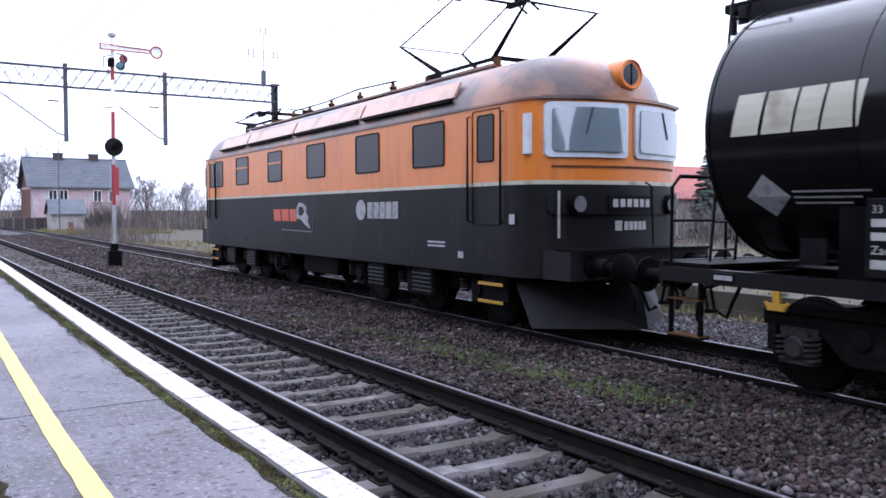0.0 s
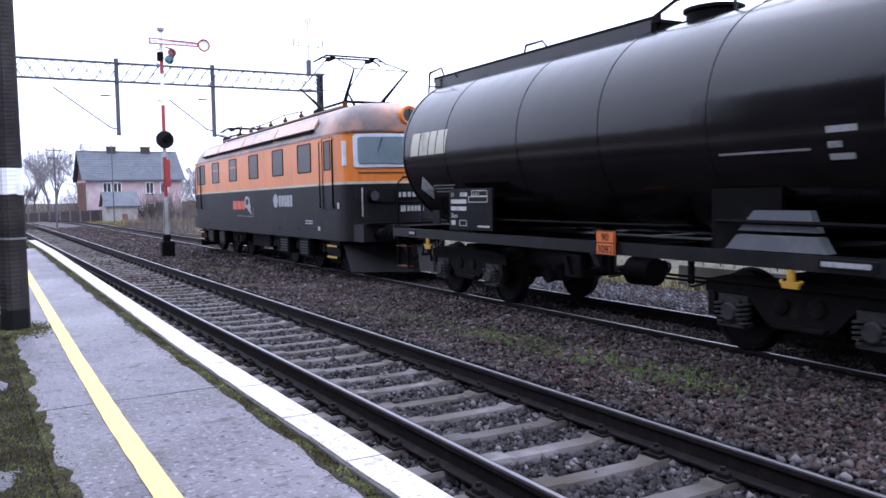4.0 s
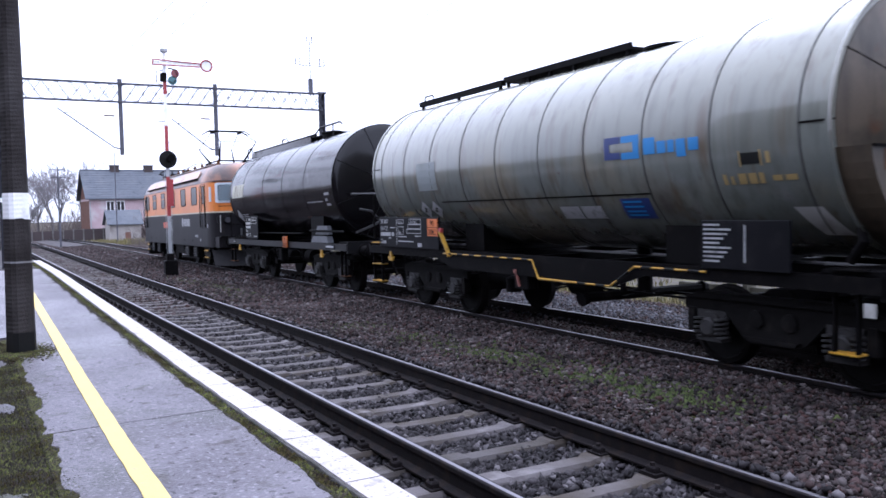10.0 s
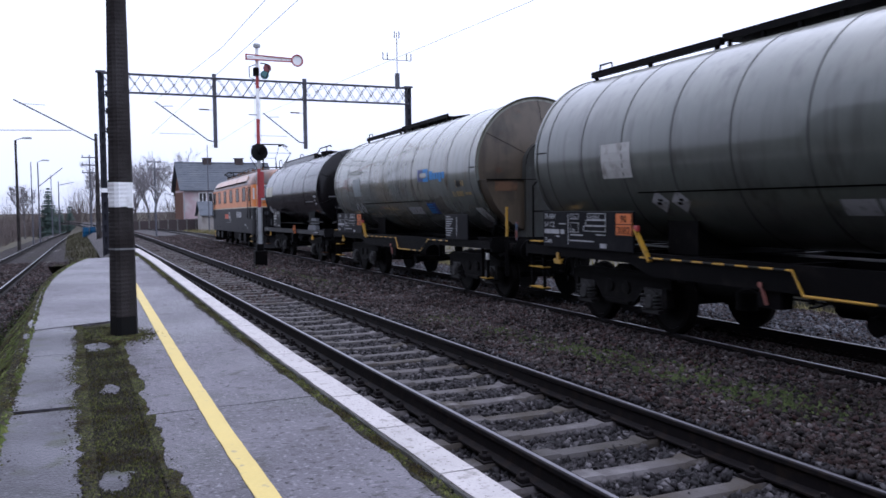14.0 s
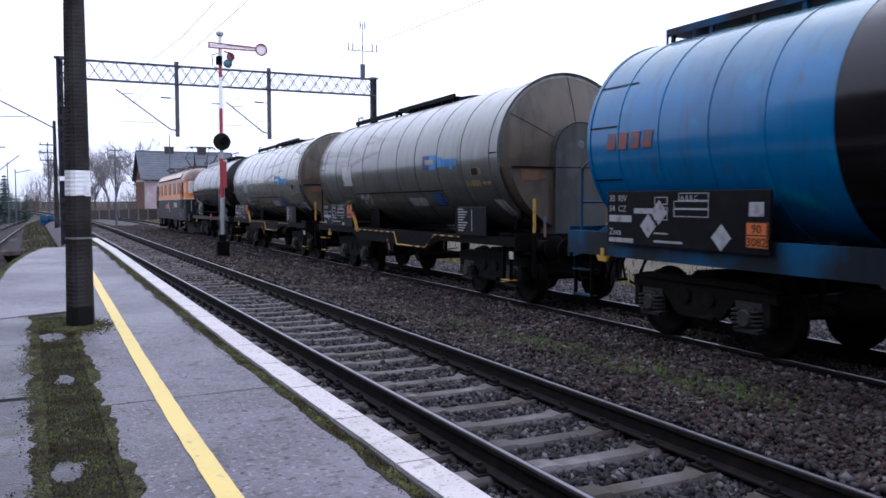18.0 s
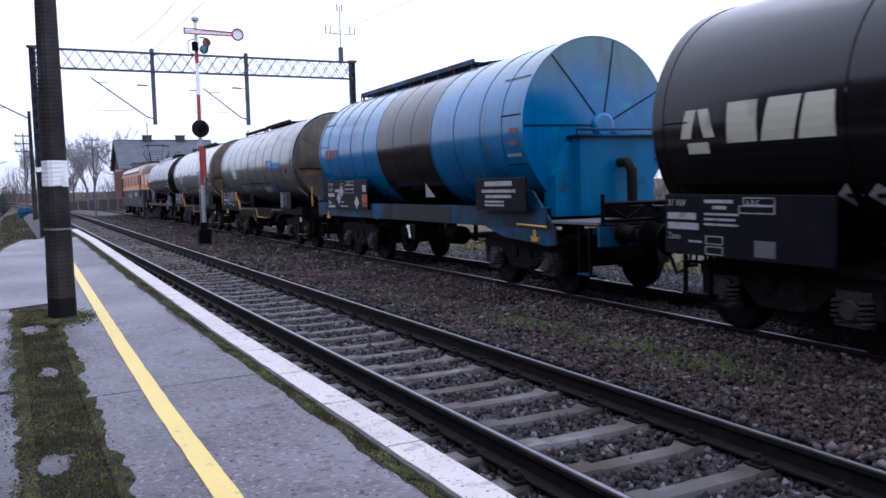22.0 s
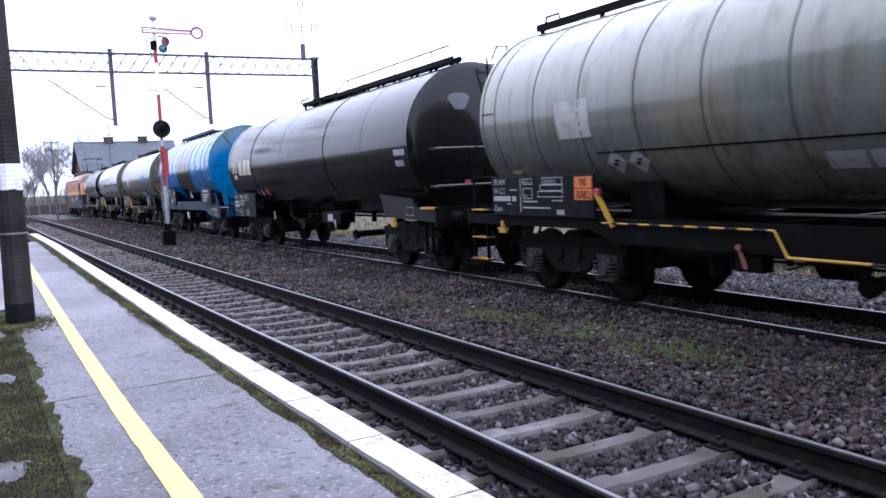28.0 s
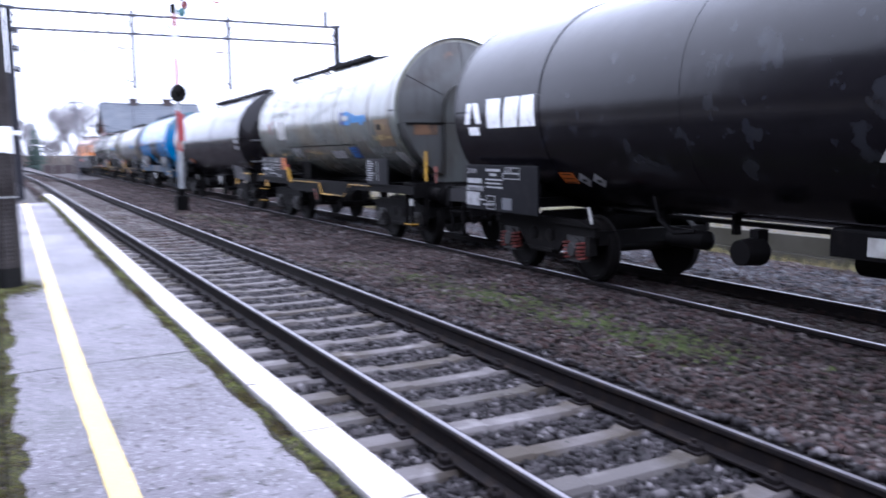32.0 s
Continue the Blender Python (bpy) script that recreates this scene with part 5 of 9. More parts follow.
    for y in (-0.76, -1.22):
        part("paper_notice", on_tank(Geo(), R, 0, y, y - 0.42, -42, -33, 0.006), M["text_white"], tank, "white paper notice")
    part("blue_panel", on_tank(Geo(), R, 0, -2.04, -2.56, -42, -29, 0.006, slant=-0.02), M["blue_dark"], tank, "blue information panel")
    g = Geo()
    for a in (-31.5, -34.5, -37.5, -40):
        on_tank(g, R, 0, -2.10, -2.44, a, a + 1.1, 0.011)
    pieces("panel_line", g, M["blue_light"], tank)
    g = Geo()
    on_tank(g, R, 0, -4.06, -4.32, -15, -10, 0.006)
    part("capacity_mark", g, M["text_black"], tank)
    g = Geo()
    for y, wd, lo, hi in ((-4.05, 0.02, -16, -9), (-4.31, 0.02, -16, -9), (-4.38, 0.05, -15, -10), (-3.80, 0.05, -24, -19), (-3.90, 0.04, -24, -20), (-4.0, 0.10, -24, -19), (-4.13, 0.10, -24, -19), (-4.26, 0.06, -24, -19), (-4.42, 0.11, -23, -20.5), (-4.57, 0.13, -23, -20.5)):
        on_tank(g, R, 0, y, y - wd, lo, hi, 0.008)
    pieces("stencil_mark", g, M["text_ochre"], tank)
    if ochre:
        part("ochre_field", on_tank(Geo(), R, 0, -3.98, -4.74, -30, -6, 0.004), M["ochre_field"], tank, "ochre painted field behind the stencil marks")
    # plates on the frame
    z0, z1 = 1.19, 1.78
    sign_plate(w, 4.88, 2.42, z0, z1, label="black plate with white registration marks",
               lines=[(0.50, z1 - 0.215, 0.20, 0.018), (0.05, z0 + 0.215, 0.46, 0.075), (0.56, z0 + 0.215, 0.10, 0.075), (0.42, z0 + 0.165, 0.10, 0.02), (0.77, z0 + 0.05, 0.016, 0.50),
                      (0.84, z0 + 0.20, 0.36, 0.022), (0.84, z0 + 0.11, 0.66, 0.022), (1.55, z0 + 0.22, 0.24, 0.018), (1.66, z0 + 0.03, 0.16, 0.07)],
               boxes=[(0.84, z1 - 0.13, 0.24, 0.09), (0.84, z1 - 0.34, 0.24, 0.16), (1.32, z1 - 0.135, 0.48, 0.105), (1.27, z1 - 0.225, 0.53, 0.09), (1.21, z1 - 0.315, 0.59, 0.09)],
               words=[(0.05, z1 - 0.125, 0.125, "35 RIV"), (0.05, z1 - 0.265, 0.125, "54 CZ"), (0.05, z0 + 0.06, 0.125, "Zaes"), (0.88, z1 - 0.115, 0.065, "57 m"), (0.88, z1 - 0.32, 0.065, "30 t"), (1.37, z1 - 0.12, 0.085, "A B B C")])
    hazard_plate(w, 2.83, 2.44, z1 - 0.36, z1 - 0.02, x=-1.41)
    part("yellow_brace", Geo().bar((-1.38, 2.40, 1.52), (-1.38, 2.08, 1.08), 0.07, 0.03), M["yellow"], w, "yellow sloping brace")
    part("red_knob", Geo().bevelled(-1.41, 2.33, 1.50, -1.35, 2.42, 1.58, 0.01), M["red"], w)
    sign_plate(w, -3.55, -4.68, 1.19, 1.72, label="black inspection plate", lines=[(0.04, 1.66 - 0.05 * i, 0.22 + 0.05 * ((i * 3) % 4), 0.022) for i in range(9)] + [(0.58, 1.27, 0.02, 0.40)])
    striped_rail(w, [(-1.38, 2.30, 1.13), (-1.38, -0.34, 1.13), (-1.38, -0.50, 0.86), (-1.38, -2.02, 0.86), (-1.38, -2.48, 1.14), (-1.38, -3.6, 1.14)])
    saddles(w, R, zc, (1.9, -2.9), 1.18, half=0.30, reach=0.95)
    platform_plate(w, F / 2 + 0.30, 0.62, mat="dark_metal")
    platform_plate(w, -F / 2 - 0.30, 0.62, mat="dark_metal")
    end_rail(w, F / 2 + 0.52, 1)
    for s in (-1, 1):
        end_steps(w, s * (F / 2 + 0.34), s, z=(0.42, 0.78))
        part("edge_mark", Geo().box(-1.36, s * (F / 2 + 0.28) - 0.18, 1.243, -1.24, s * (F / 2 + 0.28) + 0.18, 1.262), M["yellow" if s > 0 else "dark_metal"], w, "yellow platform edge")
    yellow_hook(w, F / 2 - 0.45, 0.92)
    brake_gear(w, 0.3, "faded_red")
    outlet(w, -1.2, zc, R)
    part("tail_reflector", Geo().box(-1.36, -F / 2 - 0.56, 0.82, -1.33, -F / 2 - 0.46, 0.95), M["pale_paint"], w)
    bogie(w, F / 2 - 1.70)
    bogie(w, -F / 2 + 0.75)
    return w


M["pipe_grey"] = material("grimy_pipe_steel", (0.022, 0.021, 0.023), 0.4, 0.0, spots=(((0.05, 0.05, 0.052), 3.0, 0.52, 0.7),))
M["blue_sole"] = material("grimed_blue_sole", (0.006, 0.010, 0.016), 0.55, spots=(((0.002, 0.052, 0.12), 0.8, 0.46, 0.62),), streak=0.3, spec=0.15)
# first wagon: all black, flat frame ------------------------------------------------
def black_flat_wagon(middle):
    R, zc, L = 1.40, 2.66, 9.35
    w = vehicle("tank_wagon", "black tank wagon with a long roof walkway and cone-seamed end", "tank wagon", middle)
    underframe(w, L, mat="black_paint")
    tank = part("tank", tank_shell(R, L, 0.16), M["tank_black"], w, smooth=True, m=pose(0, 0, zc))
    for y in (3.1, 0.95, -0.87, -2.65):
        part("hoop", ring(R, y, 0.03, 0.007), M["tank_black"], tank, smooth=True)
    for y in (-L / 2 + 0.03, L / 2 - 0.03):
        part("rim", ring(R, y, 0.05, 0.012), M["tank_black"], tank, smooth=True)
    end_seams(tank, R, L, -1, n=8, hub=0.2, head=0.16, mat="black_paint")
    g = Geo()
    on_tank(g, R, 0, -2.8, -3.9, -18.5, -17.5, 0.014)
    part("bright_strip", g, M["galv"], tank, "bright drip strip")
    # four plain slanted blocks where the lessor's name stands
    g = Geo()
    for y, wd in ((4.36, 0.30), (4.02, 0.31), (3.68, 0.24), (3.41, 0.34)):
        on_tank(g, R, 0, y, y - wd, -4, 13, 0.005, slant=-0.07)
    pieces("name_block", g, M["cream"], tank, "weathered cream lettering blocks")
    g = Geo()
    diamond_on_tank(g, R, 0, 4.05, -30, 0.24)
    pieces("emblem", g, M["text_white"], tank)
    g = Geo()
    for i in range(3):
        on_tank(g, R, 0, 3.78, 3.02 + 0.1 * i, -28.3 - 2.6 * i, -27.4 - 2.6 * i, 0.006)
    pieces("address_line", g, M["text_white"], tank)
    g = Geo()
    for i, (a, wd) in enumerate(((-12, 0.42), (-18, 0.2), (-23, 0.34))):
        on_tank(g, R, 0, -4.08, -4.08 - wd * 0.75, a, a + 2.6, 0.006)
    pieces("capacity_mark", g, M["text_white"], tank)
    z0, z1 = 1.24, 1.93
    sign_plate(w, 3.0, 1.66, z0, z1, x=-1.36, label="black plate with stencilled registration marks", ink="pale_paint",
               lines=[(0.36, z1 - 0.13, 0.22, 0.07), (0.05, z1 - 0.25, 0.5, 0.07), (0.05, z1 - 0.37, 0.5, 0.07), (0.9, z0 + 0.05, 0.36, 0.03), (0.05, z0 + 0.07, 0.14, 0.08)],
               boxes=[(0.72, z1 - 0.13, 0.48, 0.10), (0.62, z1 - 0.23, 0.58, 0.10), (0.32, z0 + 0.06, 0.24, 0.10)],
               words=[(0.05, z1 - 0.13, 0.10, "33"), (0.05, z0 + 0.20, 0.11, "Zaes"), (0.76, z1 - 0.12, 0.085, "A B C")])
    part("tare_box", Geo().box(-1.37, 3.35, 1.32, -1.34, 3.60, 1.56), M["plate_black"], w)
    hazard_plate(w, -0.85, -1.20, 1.02, 1.34, x=-1.40)
    sign_plate(w, 4.6, 4.32, 1.06, 1.17, x=-1.352, name="length_mark", lines=[(0.03, 1.09, 0.22, 0.05)])
    sign_plate(w, -4.0, -4.6, 1.06, 1.17, x=-1.352, name="length_mark", lines=[(0.03, 1.09, 0.5, 0.05)])
    walkway(w, -0.9, 5.3, zc + R + 0.06, 0.7, posts=8, foot=0.26)
    part("walkway_skirt", Geo().box(-0.5, -0.9, zc + R - 0.14, -0.47, 5.0, zc + R + 0.07), M["tank_black"], w)
    g = Geo().pipe([(-0.3, -0.6, zc + R + 0.1), (-0.3, -1.15, zc + R + 0.30), (-0.3, -2.6, zc + R + 0.30), (-0.3, -2.75, zc + R + 0.24)], 0.026)
    g.tube((-0.3, -2.1, zc + R - 0.02), (-0.3, -2.1, zc + R + 0.30), 0.02)
    g.pipe([(-0.3, 2.25, zc + R + 0.14), (-0.3, 2.2, zc + R + 0.28), (-0.3, 1.75, zc + R + 0.28), (-0.3, 1.6, zc + R + 0.14)], 0.018)
    pieces("roof_handrail", g, M["black_paint"], w, smooth=True)
    lid_and_valves(w, -1.5, zc + R)
    ladder(w, (-0.62, L / 2 + 0.38, 1.2), (-0.42, L / 2 + 0.30, 4.15), 0.42, (1, 0, 0), 9, M["black_paint"])
    part("ladder_hoop", Geo().pipe([(-0.64, L / 2 + 0.30, 4.1), (-0.64, L / 2 + 0.26, 4.25), (-0.64, L / 2 - 0.2, 4.28), (-0.64, L / 2 - 0.3, 4.1)], 0.018), M["black_paint"], w)
    g = Geo().tube((-1.05, -L / 2 - 0.30, 2.36), (1.2, -L / 2 - 0.30, 2.36), 0.032)
    g.pipe([(0.25, -L / 2 - 0.3, 2.36), (0.1, -L / 2 - 0.3, 1.95), (-0.45, -L / 2 - 0.25, 1.62), (-0.9, -L / 2 - 0.2, 1.45)], 0.03)
    g.pipe([(-0.8, -L / 2 - 0.2, 2.0), (-0.5, -L / 2 - 0.2, 1.95), (-0.2, -L / 2 - 0.22, 1.6), (-0.15, -L / 2 - 0.25, 1.25)], 0.03)
    g.pipe([(1.2, -L / 2 - 0.30, 1.2), (1.2, -L / 2 - 0.30, 2.36)], 0.026)
    pieces("end_pipe", g, M["pipe_grey"], w, smooth=True)
    g = Geo()
    on_tank(g, 1.22, 0, -2.9, -4.0, -52, -40, 0.0)
    part("slanted_box", Geo().prism([(-2.85, 1.2), (-4.05, 1.2), (-3.95, 1.36), (-3.0, 1.36)], -1.30, -1.15).prism([(-2.95, 1.40), (-3.9, 1.40), (-3.8, 1.62), (-3.15, 1.62)], -1.22, -1.12), M["galv_dull"], w, "grey sloping tool box")
    part("side_pipe", Geo().tube((-1.26, -2.7, 1.50), (-1.26, -5.0, 1.48), 0.025).tube((-1.24, 2.2, 1.42), (-1.24, -2.0, 1.42), 0.018), M["dark_metal"], w)
    saddles(w, R, zc, (2.9, -3.0), 1.18)
    platform_plate(w, L / 2 + 0.32, 0.66)
    platform_plate(w, -L / 2 - 0.32, 0.62, mat="dark_metal")
    end_rail(w, L / 2 + 0.55, 1, z1=2.2)
    for s in (-1, 1):
        end_steps(w, s * (L / 2 + 0.34), s, mat="rust", z=(0.42, 0.82))
    yellow_hook(w, 3.85, 0.86)
    yellow_hook(w, -3.7, 0.86)
    brake_gear(w, 0.0, "dark_metal")
    outlet(w, 0.5, zc, R)
    bogie(w, L / 2 - 1.70)
    bogie(w, -L / 2 + 1.10)
    return w


# blue wagon with black middle -------------------------------------------------------
def blue_wagon(middle):
    R, zc, L = 1.45, 2.70, 10.1
    T, END = 4.75, 6.40  # the barrel stops short of the long tail platform
    w = vehicle("tank_wagon", "blue tank wagon with a black painted middle and blue frame", "tank wagon", middle)
    underframe(w, L, sole_z=(1.06, 1.40), mat="blue_sole", x=1.31, tail=END)
    shell = tank_shell(R, L / 2 + T)
    shell.v = [(a, b + (L / 2 - T) / 2, c) for a, b, c in shell.v]
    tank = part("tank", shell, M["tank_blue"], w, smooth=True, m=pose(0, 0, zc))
    part("black_middle", Geo().lathe([(-1.56, R - 0.005), (-1.55, R + 0.005), (1.16, R + 0.005), (1.17, R - 0.005)], n=72), M["tank_black"], tank, "black painted band round the middle", smooth=True)
    for y in (4.4, 3.62, 2.78, 1.97, 1.14, 0.25, -0.65, -1.53, -2.45, -3.4, -4.1):
        part("hoop", ring(R, y, 0.035, 0.010), M["tank_blue" if not -1.5 < y < 1.1 else "tank_black"], tank, smooth=True)
    for y in (-T + 0.03, L / 2 - 0.03):
        part("rim", ring(R, y, 0.06, 0.014), M["tank_blue"], tank, smooth=True)
    end_seams(tank, R, 2 * T, -1, n=7, hub=0.2, mat="dark_metal", cap_mat="tank_blue")
    g = Geo()
    on_tank(g, R, 0, 5.0, 4.4, 6, 6.8, 0.012)
    on_tank(g, R, 0, 5.0, 4.4, -23, -22.2, 0.012)
    on_tank(g, R, 0, 5.0, 4.2, 30, 30.8, 0.012)
    on_tank(g, R, 0, -4.1, -4.7, 7, 7.8, 0.012)
    on_tank(g, R, 0, -4.1, -4.7, -25, -24.2, 0.012)
    on_tank(g, R, 0, -3.9, -4.7, 33, 33.8, 0.012)
    pieces("lap_seam", g, M["dark_metal"], tank)
    g = Geo()
    for y, wd in ((4.62, 0.2), (4.38, 0.2), (4.14, 0.2), (3.90, 0.2)):
        on_tank(g, R, 0, y, y - wd * 0.85, -6, 2.5, 0.013, slant=-0.04)
    pieces("name_block", g, M["faded_red"], tank, "faded red lettering blocks")
    g = Geo()
    for a, y, wd in ((-4, -4.35, 0.22), (-12, -4.32, 0.2)):
        on_tank(g, R, 0, y, y - wd, a, a + 3, 0.012)
    pieces("orange_mark", g, M["faded_red"], tank)
    part("test_mark", on_tank(Geo(), R, 0, -4.2, -4.6, -19, -17, 0.012), M["text_white"], tank)
    # plates
    z0, z1 = 1.26, 1.98
    sign_plate(w, 4.66, 1.90, z0, z1, label="black plate with registration marks and stickers",
               lines=[(0.56, z1 - 0.30, 0.36, 0.07), (0.05, z1 - 0.42, 0.46, 0.09), (0.05, z0 + 0.02, 0.5, 0.06), (0.95, z0 + 0.16, 0.26, 0.02), (0.95, z0 + 0.05, 0.5, 0.03)],
               boxes=[(0.95, z1 - 0.18, 0.24, 0.10), (0.95, z1 - 0.38, 0.24, 0.17), (1.38, z1 - 0.13, 0.5, 0.10), (1.30, z1 - 0.23, 0.58, 0.10), (1.30, z1 - 0.33, 0.58, 0.10)],
               words=[(0.05, z1 - 0.14, 0.12, "33  RIV"), (0.05, z1 - 0.28, 0.12, "54  CZ"), (0.05, z0 + 0.12, 0.13, "Zaes"), (1.42, z1 - 0.12, 0.085, "A B B C")])
    hazard_plate(w, 2.22, 1.92, z0 + 0.06, z0 + 0.36, x=-1.41)
    for y, z, mt in ((3.82, z0 + 0.26, "text_white"), (3.62, z0 + 0.44, "text_white"), (2.58, z0 + 0.16, "galv")):
        part("sticker_diamond", Geo().loft([[(q, y + 0.15, z), (q, y, z + 0.16), (q, y - 0.15, z), (q, y, z - 0.16)] for q in (-1.407, -1.402)]), M[mt], w, "hazard diamond sticker")
    part("white_sticker", Geo().box(-1.407, 1.98, z1 - 0.30, -1.401, 2.18, z1 - 0.14), M["text_white"], w)
    sign_plate(w, -3.24, -4.80, 1.34, 1.88, x=-1.46, label="dark board with bars of owner's lettering", lines=[(0.32, 1.75, 0.85, 0.08), (0.22, 1.64, 1.05, 0.05), (0.34, 1.55, 0.80, 0.05), (0.32, 1.47, 0.6, 0.035), (0.32, 1.41, 0.6, 0.035)])
    g = Geo().box(-1.335, 0.60, 1.07, -1.326, -2.06, 1.39)
    part("black_sole_panel", g, M["black_paint"], w)
    part("triangle_sign", Geo().add([(-1.36, -1.1, 1.56), (-1.36, -1.5, 1.56), (-1.42, -1.2, 1.84)], [(0, 1, 2)]), M["pale_paint"], w)
    walkway(w, -1.3, 4.75, zc + R + 0.07, 0.66, mat="blue_frame", posts=9)
    part("walkway_ladder", Geo().tube((-0.33, 4.72, zc + R - 0.3), (-0.33, 4.72, zc + R + 0.1), 0.018).tube((-0.33, 4.2, zc + R - 0.1), (-0.33, 4.2, zc + R + 0.1), 0.018), M["blue_frame"], w)
    lid_and_valves(w, -1.7, zc + R - 0.12)
    # tail casing and arms
    part("tail_casing", Geo().prism([(-T - 0.34, 1.24), (-T + 0.2, 1.24), (-T + 0.2, 2.50), (-T - 0.34, 2.50)], -0.62, 0.85), M["cabinet_blue"], w, "blue heating cabinet at the tank end")
    part("casing_shoulder", Geo().loft([[(-1.0, q, 1.24), (-0.62, q, 1.24), (-0.62, q, 2.42), (-0.72, q, 2.42), (-1.0, q, 1.9)] for q in (-T - 0.20, -T + 0.1)]), M["cabinet_blue"], w, "sloping shoulder of the cabinet")
    part("cabinet_lid", Geo().box(-0.68, -T - 0.40, 2.50, 0.9, -T + 0.1, 2.53), M["blue_frame"], w)
    part("cabinet_rail", Geo().pipe([(-0.66, -T - 0.3, 2.53), (-0.66, -T - 0.32, 2.62), (0.86, -T - 0.32, 2.62), (0.86, -T - 0.3, 2.53)], 0.014), M["blue_frame"], w)
    part("hose_connection", Geo().pipe([(0.15, -T - 0.30, 2.08), (0.15, -T - 0.52, 2.08), (0.17, -T - 0.60, 1.95), (0.20, -T - 0.58, 1.3)], 0.08, n=10), M["rubber"], w, smooth=True)
    part("sloping_strut", Geo().prism([(L / 2 - 0.9, 1.40), (L / 2 + 0.55, 1.0), (L / 2 + 0.55, 1.12), (L / 2 - 0.5, 1.62), (L / 2 - 0.9, 1.62)], -1.30, -1.26), M["blue_frame"], w)
    part("sloping_strut", Geo().prism([(-3.3, 1.06), (-3.9, 0.90), (-5.2, 0.80), (-5.4, 0.84), (-5.4, 1.06)], -1.33, -1.29), M["blue_frame"], w)
    part("end_gusset", Geo().prism([(-4.3, 1.40), (-4.4, 1.72), (-4.75, 1.66), (-5.35, 1.06), (-5.1, 1.06)], -1.30, -1.26), M["blue_frame"], w)
    saddles(w, R, zc, (3.2, -3.2), 1.38, "blue_frame")
    platform_plate(w, L / 2 + 0.30, 0.62, mat="blue_frame")
    platform_plate(w, -5.72, 1.2, mat="galv_dull", z=1.16)
    end_rail(w, L / 2 + 0.40, 1, z1=2.45, mat="blue_frame", x1=0.2)
    g = Geo()
    for k in range(6):
        xa = -1.15 + 0.38 * k
        g.tube((xa, -END + 0.06, 1.24 if k % 2 else 1.44), (xa + 0.38, -END + 0.06, 1.44 if k % 2 else 1.24), 0.022)
    g.tube((-1.2, -END + 0.06, 1.46), (1.2, -END + 0.06, 1.46), 0.03).tube((-1.2, -END + 0.06, 1.22), (1.2, -END + 0.06, 1.22), 0.026)
    g.tube((-1.2, -END + 0.06, 1.14), (-1.2, -END + 0.06, 1.60), 0.03)
    pieces("tail_rail", g, M["dark_metal"], w, smooth=True)
    for s, y in ((-1, -END + 0.28), (1, L / 2 + 0.34)):
        end_steps(w, y, s, mat="blue_frame", z=(0.42, 0.80))
    yellow_hook(w, L / 2 - 0.2, 1.0, x=-1.34)
    yellow_hook(w, -4.85, 0.88, x=-1.34)
    part("yellow_lever", Geo().tube((-1.36, -4.4, 1.12), (-1.36, -5.2, 1.10), 0.02), M["yellow"], w)
    brake_gear(w, 0.0, "white")
    outlet(w, 0.4, zc, R)
    bogie(w, L / 2 - 1.75)
    bogie(w, -L / 2 + 1.0)
    return w


